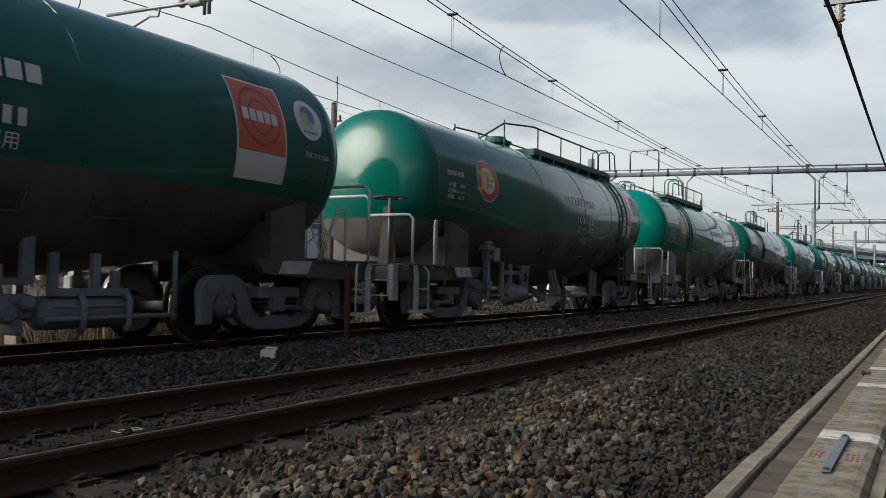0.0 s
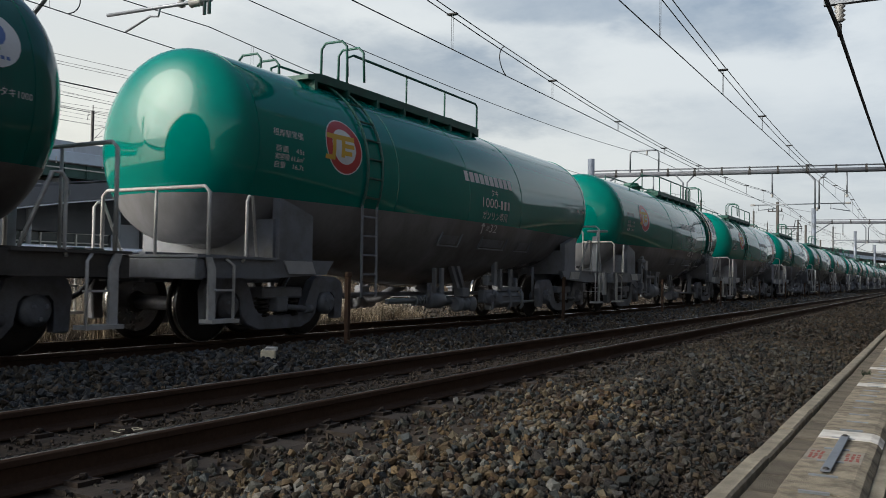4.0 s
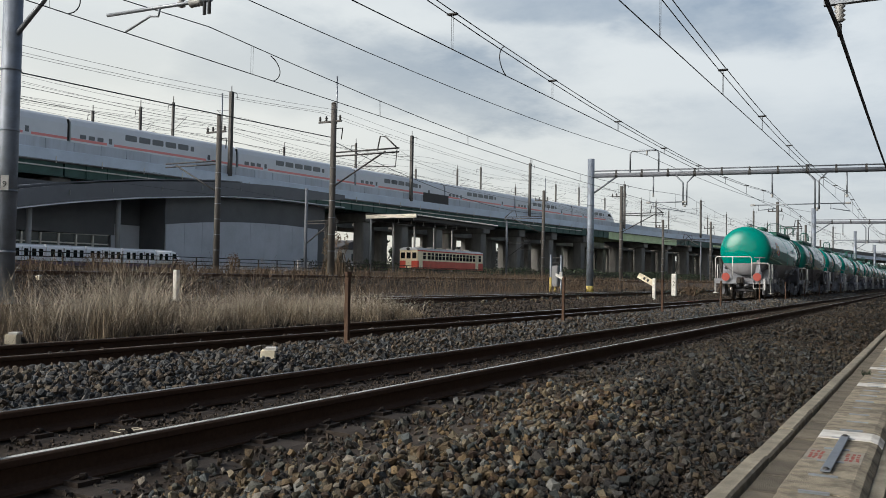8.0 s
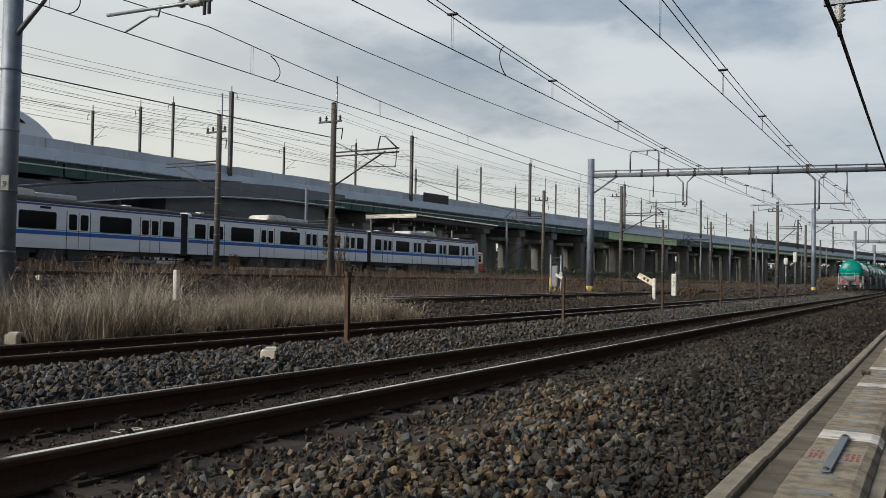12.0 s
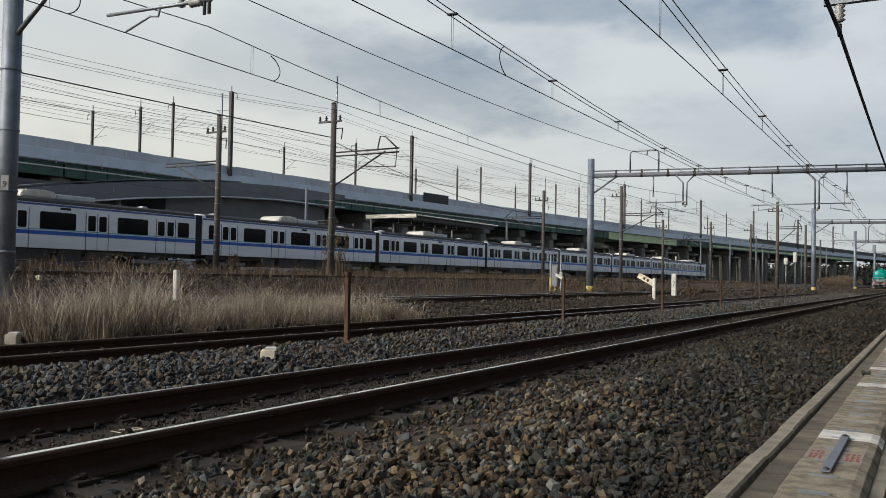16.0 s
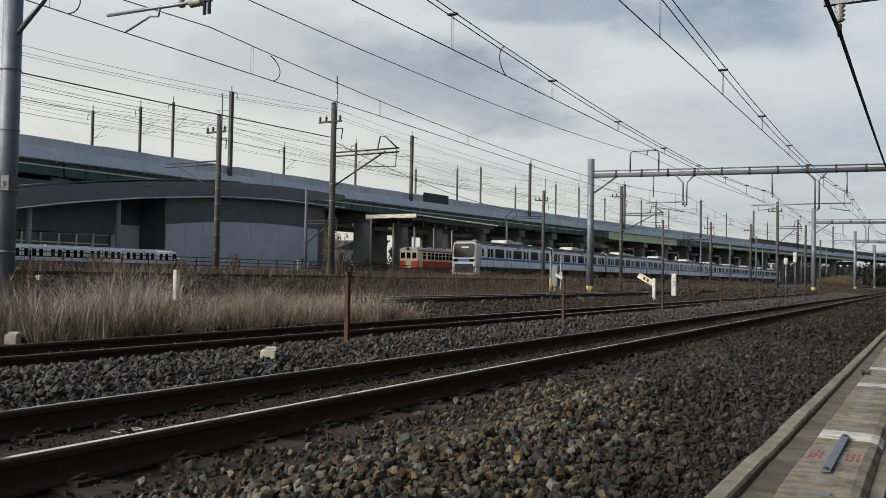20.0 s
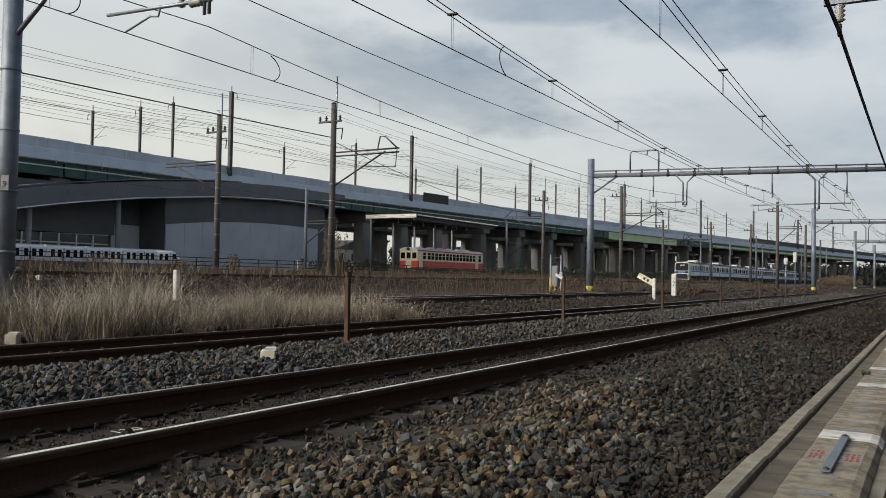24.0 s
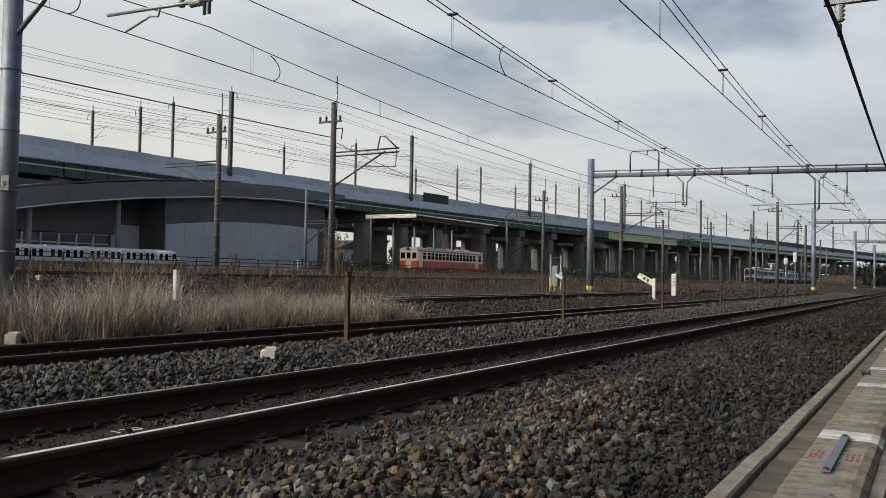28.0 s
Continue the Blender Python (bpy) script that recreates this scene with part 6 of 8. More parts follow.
# cable duct and hand rail under the parapet
bm = bmesh.new()
sweep(bm, [(-0.5, 11.25), (-0.5, 11.33), (-0.42, 11.33), (-0.42, 11.25)], 0, where_x(300), 6)
part("cable_duct", bm, M["galv"], viaduct)
bm = bmesh.new()
sweep(bm, [(0.0, 10.72), (0.0, 10.84), (0.12, 10.84), (0.12, 10.72)], where_x(20), where_x(168), 6)
part("service_pipe", bm, M["window_frame"], viaduct)
d = where_x(24)
while d < where_x(170):
    p, w = along(d)
    bm = bmesh.new()
    box(bm, -0.04, 0.04, -0.32, -0.24, 11.1, 11.75)
    part("rail_post", bm, M["window_frame"], viaduct).matrix_basis = pose(p.x, p.y, 0, 0, 0, math.degrees(math.atan2(w.y, w.x)))
    d += 5.0
# green girder spans and concrete piers
PIERS = [(-20, 1), (5, 1), (30, 1), (55, 1), (79, 1), (103, 1), (112, 1), (121, 1), (134, 1), (146, 1), (158, 1), (171, 1), (200, 1), (213, 1), (226, 1), (240, 1), (255, 1), (270, 1), (286, 1), (302, 1), (320, 1), (340, 1), (360, 1), (385, 1)]
SPANS = [p[0] for p in PIERS if p[0] < 171] + [180.5, 216.5] + [p[0] for p in PIERS if p[0] > 217]
for xa, xb in zip(SPANS, SPANS[1:]):
    da, db = where_x(xa), where_x(xb)
    lime = 180 < xa < 200
    hgt = 1.5 if lime else 1.25
    for off in (0.15, 5.6, 11.0):
        bm = bmesh.new()
        sweep(bm, [(off, 11.2 - hgt), (off, 11.2), (off + 0.3, 11.2), (off + 0.3, 11.2 - hgt)], da + 0.1, db - 0.1, 6)
        g = part("girder", bm, M["girder_lime"] if lime else M["girder_green"], viaduct)
        if off < 1:
            bm = bmesh.new()
            sweep(bm, [(off - 0.14, 11.2 - hgt - 0.06), (off - 0.14, 11.2 - hgt), (off + 0.44, 11.2 - hgt), (off + 0.44, 11.2 - hgt - 0.06)], da + 0.1, db - 0.1, 6)
            part("flange", bm, M["girder_lime"] if lime else M["girder_green"], g)
            if xa > 239:
                bm = bmesh.new()
                sweep(bm, [(off - 0.03, 10.2), (off - 0.03, 10.75), (off, 10.75), (off, 10.2)], da + 0.1, db - 0.1, 6)
                part("pale_band", bm, M["girder_lime"], g, "pale green band along the girder")
            n = int((db - da) / 2.4) if 50 < xa < 220 and not lime else 0
            for k in range(1, n):
                bm = bmesh.new()
                dd = da + (db - da) * k / n
                sweep(bm, [(off - 0.12, 11.2 - hgt), (off - 0.12, 11.2), (off, 11.2), (off, 11.2 - hgt)], dd - 0.03, dd + 0.03, 0.1)
                part("stiffener", bm, M["girder_lime"] if lime else M["girder_green"], g)
for xa, _ in PIERS:
    p, w = along(where_x(xa))
    n = Vector((-w.y, w.x, 0))
    turn = math.degrees(math.atan2(w.y, w.x))
    pier = part("pier_cap", (lambda bm: (box(bm, -1.1, 1.1, 0.6, 11.0, 8.5, 9.9, cut=0.12), bm)[1])(bmesh.new()), M["pier"], viaduct)
    pier.matrix_basis = pose(p.x, p.y, 0, 0, 0, turn)
    for off in (2.2, 8.9):
        bm = bmesh.new()
        sheet(bm, rounded(-0.85, 0.85, off - 1.0, off + 1.0, 0.25), "z", 0.2, 8.55)
        part("pier_column", bm, M["pier"], pier)


# catenary masts on the viaduct
def via_mast(x, off, h, arm, thick):
    p, w = along(where_x(x))
    m = thing("viaduct_mast", "dark steel catenary mast on the viaduct", "mast", "masts on the viaduct", at=pose(p.x, p.y, 11.7 if off > 0 else 12.2, 0, 0, math.degrees(math.atan2(w.y, w.x))))
    bm = bmesh.new()
    box(bm, -thick, thick, off - thick, off + thick, 0, h)
    part("mast", bm, M["steel_dark"], m)
    bm = bmesh.new()
    tube(bm, [(0, off, h - 0.2), (0, off, h + 0.7)], 0.05, 5)
    part("finial", bm, M["steel_dark"], m)
    bm = bmesh.new()
    s = 1 if off < 5 else -1
    tube(bm, [(0, off, h - 0.35), (0, off - s * 0.9, h - 0.3), (0, off - s * 0.95, h - 0.9)], 0.04, 5)
    part("feeder_arm", bm, M["steel_dark"], m)
    bm = bmesh.new()
    tube(bm, [(0, off, h - 2.2), (0, off + s * arm, h - 2.0)], 0.024, 5)
    tube(bm, [(0, off, h - 3.4), (0, off + s * arm, h - 2.0)], 0.024, 5)
    tube(bm, [(0, off + s * 0.5, h - 3.1), (0, off + s * (arm + 0.2), h - 3.0)], 0.022, 5)
    part("cantilever", bm, M["steel_dark"], m)


for x in (40, 75.7, 111.3, 147, 187, 230.6, 270, 312, 352):
    via_mast(x, -0.25, 22.1 - 12.2, 2.4, 0.2)
for x, off, zt in ((65, 10.6, 19.0), (67.7, 5.7, 19.5), (72.2, 5.7, 20.8), (95.5, 10.6, 19.0), (105.4, 5.7, 20.6), (126.7, 10.6, 19.4), (132.2, 5.7, 19.8), (139.6, 5.7, 20.9), (159.5, 10.6, 19.4), (167.3, 5.7, 20.5), (177.2, 5.7, 20.8), (198.5, 10.6, 20.5), (208.0, 5.7, 20.5), (216.4, 5.7, 20.9), (235, 10.6, 20), (264.1, 5.7, 20.9), (262, 10.6, 20), (299.8, 5.7, 20.5), (300, 10.6, 20), (346.5, 5.7, 20.5), (345, 10.6, 20)):
    via_mast(x, off, zt - 11.7, 2.4, 0.12)
for off, z, dip in ((3.2, 18.3, 0.9), (3.2, 16.9, 0.0), (8.0, 18.3, 0.9), (8.0, 16.9, 0.0), (-1.1, 18.6, 0.8), (11.6, 18.4, 0.8), (5.6, 20.2, 0.9), (1.0, 19.7, 0.8)):
    bm = bmesh.new()
    pts = []
    for d in steps(0, where_x(400), 5):
        p, w = along(d)
        u = (d % 38) / 38
        pts.append(p + Vector((-w.y, w.x, 0)) * off + Vector((0, 0, z - dip * 4 * u * (1 - u))))
    tube(bm, pts, 0.014, 4, False)
    solid("viaduct_wire", bm, M["wire"], "thin dark overhead wire above the viaduct", "overhead wire", "viaduct wires")


# ---- high-speed train ----
def bullet_car(nose, label):
    """A double-deck car, 21.4 m long; with a long nose at the -x end if asked for. Origin on the rail."""
    c = thing("bullet_train_car", label, "train car", "cars of the high-speed train")
    L, W, H = 10.9, 1.69, 4.45
    side = [(-W + 0.12, 0.35), (-W, 0.9), (-W, 3.55), (-W + 0.2, 4.1), (-W + 0.6, H - 0.08), (-0.5, H), (0.5, H), (W - 0.6, H - 0.08), (W - 0.2, 4.1), (W, 3.55), (W, 0.9), (W - 0.12, 0.35)]
    bm = bmesh.new()
    rows = []
    if nose:
        for k in range(13):
            u = k / 12
            x = -L + 7.6 * u
            e = math.sin(u * math.pi / 2)
            hz = 0.26 + 0.74 * math.sin(min(1.0, u * 1.25) * math.pi / 2) ** 0.8
            wy = 0.22 + 0.78 * e ** 0.75
            rows.append([bm.verts.new((x, y * wy, 0.35 + (z - 0.35) * hz)) for y, z in side])
    else:
        rows.append([bm.verts.new((-L, y, z)) for y, z in side])
    rows.append([bm.verts.new((L, y, z)) for y, z in side])
    for a, b in zip(rows, rows[1:]):
        for i in range(len(side)):
            bm.faces.new((a[i], a[(i + 1) % len(side)], b[(i + 1) % len(side)], b[i])).smooth = nose and a is not rows[-2]
    bm.faces.new(rows[0][::-1])
    bm.faces.new(rows[-1])
    part("body", bm, M["shink_grey"], c)
    for s in (-1, 1):
        def plate(x0, x1, z0, z1, r, d):
            bm = bmesh.new()
            sheet(bm, rounded(x0, x1, z0, z1, r), "y", min(s * (W - 0.01), s * (W + d)), max(s * (W - 0.01), s * (W + d)))
            return bm
        a = -L + (7.0 if nose else 0.0)
        part("lower_panel", plate(a, L, 0.95, 2.02, 0.02, 0.004), M["shink_white"], c)
        part("pink_stripe", plate(a, L, 2.03, 2.28, 0.01, 0.006), M["pink"], c)
        first = L - 13.0 if nose else -L + 6.3
        for k in range(3 if nose else 5):
            part("upper_window", plate(first + 1.72 * k, first + 1.72 * k + 1.45, 2.86, 3.48, 0.12, 0.008), M["shink_glass"], c)
        part("end_window", plate(first - 0.85, first - 0.35, 2.86, 3.4, 0.1, 0.008) if nose else plate(-L + 14.95, -L + 15.45, 2.86, 3.4, 0.1, 0.008), M["shink_glass"], c)
        for x in () if nose else (-L + 1.0, -L + 2.0, -L + 3.0):
            part("lower_window", plate(x, x + 0.7, 2.30, 2.72, 0.08, 0.008), M["shink_glass"], c)
        for x in ((L - 4.9,) if nose else (-L + 4.1, -L + 17.2)):
            dr = part("door", plate(x, x + 0.85, 1.1, 2.95, 0.05, 0.01), M["shink_grey"], c)
            part("door_window", plate(x + 0.22, x + 0.62, 2.2, 2.78, 0.06, 0.014), M["shink_glass"], dr)
    bm = bmesh.new()
    box(bm, L - 0.01, L + 0.35, -1.50, 1.50, 0.5, 4.1, cut=0.06)
    part("gangway_hood", bm, M["rubber"], c)
    bm = bmesh.new()
    for e in (-6.9, 7.4):
        box(bm, e - 1.6, e + 1.6, -1.2, 1.2, 0.05, 0.6)
    part("bogie_frame", bm, M["roof_grey"], c)
    if nose:
        bm = bmesh.new()
        for s in (-1, 1):
            sheet(bm, [(-L + 4.3, 2.95), (-L + 5.0, 3.45), (-L + 5.9, 3.5), (-L + 5.8, 3.0)], "y", min(s * 0.9, s * 1.70), max(s * 0.9, s * 1.70))
        part("cab_window", bm, M["glass_dark"], c)
    return c


VT = []
nose_car = bullet_car(True, "pale grey double-deck bullet train nose car with a pink stripe")
deck_car = bullet_car(False, "pale grey double-deck bullet train car with a pink stripe")
for k in range(8):
    base = nose_car if k in (0, 7) else deck_car
    VT.append(base if k in (0, 1) else copy_thing(base, pose(0, 0, 0)))


# ---- museum beside the line ----
museum = thing("museum_building", "low grey museum hall with a sweeping curved roof", "building", at=pose(0, 0, 0))
ROOF_TOP = [(22.0, 3.6), (30.0, 5.0), (36.9, 6.28), (40.85, 6.99), (47.46, 7.92), (56.8, 8.86), (64.4, 9.22), (74.46, 9.27)]


def roof_z(x):
    for (a, u), (b, v) in zip(ROOF_TOP, ROOF_TOP[1:]):
        if a <= x <= b:
            return u + (v - u) * (x - a) / (b - a)
    return ROOF_TOP[0][1] if x < ROOF_TOP[0][0] else ROOF_TOP[-1][1]


bm = bmesh.new()
xs = steps(20.0, 74.5, 1.8)
sheet(bm, [(x, roof_z(x)) for x in xs] + [(x, roof_z(x) - (1.2 if x < 66 else 1.2 - (x - 66) * 0.09)) for x in xs[::-1]], "y", 54.0, 54.5)
part("roof_fascia", bm, M["museum_edge"], museum, "grey curved fascia")
bm = bmesh.new()
sheet(bm, [(x, roof_z(x) - 0.05) for x in xs] + [(x, roof_z(x) - 0.3) for x in xs[::-1]], "y", 54.5, 66.0)
part("roof", bm, M["museum_edge"], museum)
bm = bmesh.new()
sheet(bm, [(x, roof_z(x) - 1.24) for x in xs] + [(x, roof_z(x) - 1.34) for x in xs[::-1]], "y", 54.0, 60.0)
part("soffit_trim", bm, M["shink_grey"], museum)
bm = bmesh.new()
sheet(bm, [(x, roof_z(x) + 0.22) for x in xs[9:23]] + [(x, roof_z(x) + 0.14) for x in xs[9:23][::-1]], "y", 55.0, 60.0)
part("upper_eave", bm, M["museum_edge"], museum)
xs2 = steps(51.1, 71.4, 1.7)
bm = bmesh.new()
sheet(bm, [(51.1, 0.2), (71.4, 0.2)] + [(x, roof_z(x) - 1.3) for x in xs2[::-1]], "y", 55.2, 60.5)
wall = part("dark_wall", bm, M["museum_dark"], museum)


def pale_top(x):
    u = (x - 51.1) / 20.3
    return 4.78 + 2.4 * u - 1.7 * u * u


# pale cladding in upright panels with fine joints
x = 51.1
while x < 71.2:
    bm = bmesh.new()
    b = min(x + 2.03, 71.4)
    sheet(bm, [(x + 0.012, 0.2), (b - 0.012, 0.2), (b - 0.012, pale_top(b)), (x + 0.012, pale_top(x))], "y", 55.05, 55.2)
    part("pale_panel", bm, M["museum_light"], wall)
    x += 2.03
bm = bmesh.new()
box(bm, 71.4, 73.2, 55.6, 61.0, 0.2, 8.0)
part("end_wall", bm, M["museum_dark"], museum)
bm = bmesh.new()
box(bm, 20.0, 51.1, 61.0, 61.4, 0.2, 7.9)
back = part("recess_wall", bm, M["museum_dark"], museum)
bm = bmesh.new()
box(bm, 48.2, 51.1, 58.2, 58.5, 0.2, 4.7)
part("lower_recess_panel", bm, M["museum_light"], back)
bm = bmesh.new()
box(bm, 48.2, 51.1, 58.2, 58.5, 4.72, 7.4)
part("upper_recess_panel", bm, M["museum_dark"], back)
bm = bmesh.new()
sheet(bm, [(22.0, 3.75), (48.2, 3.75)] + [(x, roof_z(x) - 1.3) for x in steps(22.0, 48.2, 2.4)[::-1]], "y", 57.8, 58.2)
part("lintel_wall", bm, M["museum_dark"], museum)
bm = bmesh.new()
box(bm, 22.0, 48.2, 57.8, 58.2, 0.2, 2.4)
part("plinth_wall", bm, M["museum_light"], museum)
x = 23.0
while x < 47.6:
    wn = part("window", (lambda q: (box(q, x, x + 1.5, 58.0, 58.05, 2.4, 3.75), q)[1])(bmesh.new()), M["glass_pale"], museum)
    for a, b, c, d in ((x - 0.07, x + 0.05, 2.4, 3.75), (x, x + 1.5, 3.66, 3.78), (x, x + 1.5, 2.92, 3.02)):
        bm = bmesh.new()
        box(bm, a, b, 57.85, 57.99, c, d)
        part("frame_bar", bm, M["window_frame"], wn)
    x += 1.55
for x in (31.0, 38.5, 46.1):
    bm = bmesh.new()
    tube(bm, [(x, 54.9, 0.3), (x, 54.9, roof_z(x) - 1.2)], 0.19, 14)
    part("column", bm, M["column"], museum)
bm = bmesh.new()
box(bm, 48.4, 49.6, 58.05, 58.19, 1.4, 2.6)
part("dark_board", bm, M["black_panel"], museum)
for x in (41.0, 44.8, 49.6, 54.0, 58.7, 63.2):
    bm = bmesh.new()
    box(bm, x - 0.04, x + 0.04, 53.93, 54.0, roof_z(x) - 0.75, roof_z(x) - 0.4)
    part("fascia_light", bm, M["column"], museum)

# miniature train in front of the museum
for k in range(6):
    mc = thing("miniature_train", "white miniature train car with dark violet skirt", "miniature train", "cars of the miniature train", at=pose(44.36 - 2.88 * k, 47.7, ground_z(47.7)))
    L = 1.39
    bm = bmesh.new()
    prof = [(-0.60, 0.62), (-0.61, 1.1), (-0.58, 1.52), (-0.50, 1.63), (0.50, 1.63), (0.58, 1.52), (0.61, 1.1), (0.60, 0.62)]
    if k == 0:
        rows = [[bm.verts.new((x, y * w, 0.62 + (z - 0.62) * h)) for y, z in prof] for x, w, h in ((-L, 1, 1), (0.0, 1, 1), (0.35, 0.98, 0.93), (0.75, 0.92, 0.62), (1.15, 0.78, 0.34), (1.42, 0.5, 0.16), (1.50, 0.3, 0.08))]
        for a, b in zip(rows, rows[1:]):
            for q in range(8):
                bm.faces.new((a[q], a[(q + 1) % 8], b[(q + 1) % 8], b[q])).smooth = True
        bm.faces.new(rows[0][::-1])
        bm.faces.new(rows[-1])
    else:
        sheet(bm, prof, "x", -L, L)
    body = part("body", bm, M["mini_white"], mc)
    bm = bmesh.new()
    box(bm, -L, L if k else 1.3, -0.62, 0.62, 0.3, 0.66, cut=0.03)
    part("skirt", bm, M["mini_purple"], mc)
    bm = bmesh.new()
    box(bm, -L, L if k else 0.1, -0.47, 0.47, 1.62, 1.70)
    part("roof", bm, M["shink_grey"], mc)
    for x in (-1.0, -0.53, 0.07, 0.60, 1.06) if k else (-1.05, -0.55):
        for y in (-0.625, 0.605):
            bm = bmesh.new()
            sheet(bm, rounded(x - 0.135, x + 0.135, 0.98, 1.42, 0.04), "y", y, y + 0.02)
            part("window", bm, M["glass_dark"], body)
    if k == 0:
        bm = bmesh.new()
        sheet(bm, [(0.02, 1.1), (0.42, 1.1), (0.30, 1.42), (0.02, 1.46)], "y", -0.622, -0.60)
        part("cab_window", bm, M["glass_dark"], body)
    else:
        bm = bmesh.new()
        box(bm, L, L + 0.10, -0.5, 0.5, 0.5, 1.5)
        part("gangway", bm, M["rubber"], mc)
    bm = bmesh.new()
    box(bm, -0.22, -0.20, -0.626, -0.60, 0.7, 1.5)
    box(bm, 0.34, 0.36, -0.626, -0.60, 0.7, 1.5)
    part("door_seam", bm, M["rubber"], body)
    for x in (-0.8, 0.8):
        bm = bmesh.new()
        lathe(bm, [(-0.5, 0.16), (0.5, 0.16)], (x, 0, 0.16), "y", 12)
        part("wheelset", bm, M["wheel"], mc)


# ---- fences ----
def fence(name, x0, x1, y, z, h, pitch, label):
    f = thing(name, label, "fence", "lineside fences", at=pose(0, y, z))
    for k in range(5):
        bm = bmesh.new()
        zz = 0.12 + (h - 0.14) * k / 4
        box(bm, x0, x1, -0.025, 0.025, zz - 0.028, zz + 0.028)
        part("rail", bm, M["fence"], f)
    bm = bmesh.new()
    box(bm, -0.035, 0.035, -0.035, 0.035, -0.3, h)
    me = finish(bm, "post", M["fence"])
    x = x0
    while x < x1:
        share("post", me, f, pose(x, 0, 0))
        x += pitch


fence("park_fence", 28, 76, 46.0, ground_z(46), 1.25, 2.2, "black steel post and rail fence")
fence("yard_fence", 76, 150, 46.5, ground_z(46.5), 1.1, 2.4, "black steel post and rail fence")


for x in (57.93, 58.99):
    bm = bmesh.new()
    box(bm, -0.2, 0.2, -0.03, 0.03, 0.1, 1.45, cut=0.01)
    nb = solid("notice_board", bm, M["white_paint"], "tall white board standing behind the fence", "board", "boards behind the fence", at=pose(x, 46.6, ground_z(46.6) - 0.1))


# ---- platform canopy and old railcar ----
canopy = thing("platform_canopy", "museum platform canopy with a pale end fascia and corrugated eaves", "canopy")
bm = bmesh.new()
box(bm, 76.85, 77.0, 46.6, 52.9, 6.95, 7.35)
part("fascia", bm, M["canopy_cream"], canopy)
bm = bmesh.new()
box(bm, 77.0, 96.0, 46.6, 52.9, 7.15, 7.28)
rf = part("roof", bm, M["steel_dark"], canopy)
x = 77.2
while x < 96:
    bm = bmesh.new()
    tube(bm, [(x, 46.4, 7.22), (x, 46.75, 7.22)], 0.085, 6)
    part("corrugation", bm, M["hand_white"], rf)
    x += 0.55
bm = bmesh.new()
box(bm, 77.0, 96.0, 46.9, 47.05, 6.75, 7.15)
box(bm, 77.0, 96.0, 52.2, 52.4, 6.75, 7.15)
part("purlin", bm, M["steel_dark"], canopy)
for k in range(5):
    x = 77.0 + 4.5 * k
    bm = bmesh.new()
    tube(bm, [(x, 52.3, 0.4), (x, 52.3, 7.2)], 0.12, 10)
    post = part("post", bm, M["column"], canopy)
    bm = bmesh.new()
    tube(bm, [(x, 52.3, 6.9), (x, 46.9, 6.95)], 0.07, 6)
    part("rafter", bm, M["steel_dark"], post)
bm = bmesh.new()
box(bm, 77, 110, 51.4, 54.5, 0.4, 1.35)
part("platform", bm, M["pier"], canopy)

for k in range(7):
    bm = bmesh.new()
    lathe(bm, [(6.52, 0.10), (6.60, 0.10), (6.68, 0.05), (6.92, 0.03)], (78.2 + 2.6 * k, 49.6, 0), "z", 10)
    part("canopy_lamp", bm, M["hand_white"], canopy)

RC_Y = 49.35
railcar = thing("old_railcar", "preserved cream and vermilion diesel railcar standing still", "railcar", at=pose(87.4, RC_Y - 0.2, 0.52))
L, W = 7.75, 1.13
bm = bmesh.new()
box(bm, -L, L, -W, W, 1.2, 2.02, cut=0.02)
part("lower_body", bm, M["railcar_red"], railcar, "vermilion lower body")
bm = bmesh.new()
box(bm, -L + 0.005, L - 0.005, -W + 0.005, W - 0.005, 2.02, 3.2, cut=0.02)
part("upper_body", bm, M["railcar_cream"], railcar, "cream window band")
bm = bmesh.new()
sheet(bm, [(-W - 0.03, 3.18), (-W + 0.05, 3.3), (-0.6, 3.45), (0, 3.49), (0.6, 3.45), (W - 0.05, 3.3), (W + 0.03, 3.18)], "x", -L - 0.05, L + 0.05)
part("roof", bm, M["shink_white"], railcar, "pale domed roof")
for s in (-1, 1):
    bm = bmesh.new()
    box(bm, -L, L, min(s * W, s * (W + 0.02)), max(s * W, s * (W + 0.02)), 3.04, 3.18)
    part("cornice_stripe", bm, M["railcar_red"], railcar)
    for x in [-5.3 + 0.82 * k for k in range(14)] + [-6.3, 6.9]:
        wn = part("window", (lambda q: (box(q, x - 0.3, x + 0.3, min(s * (W - 0.02), s * (W + 0.012)), max(s * (W - 0.02), s * (W + 0.012)), 2.2, 2.92), q)[1])(bmesh.new()), M["glass_dark"], railcar)
        bm = bmesh.new()
        box(bm, x - 0.3, x + 0.3, min(s * W, s * (W + 0.02)), max(s * W, s * (W + 0.02)), 2.6, 2.65)
        part("sash_bar", bm, M["railcar_cream"], wn)
    for x in (-7.05, 6.15):
        bm = bmesh.new()
        box(bm, x - 0.36, x + 0.36, min(s * (W - 0.02), s * (W + 0.01)), max(s * (W - 0.02), s * (W + 0.01)), 1.22, 2.98)
        part("side_door", bm, M["railcar_cream"], railcar)
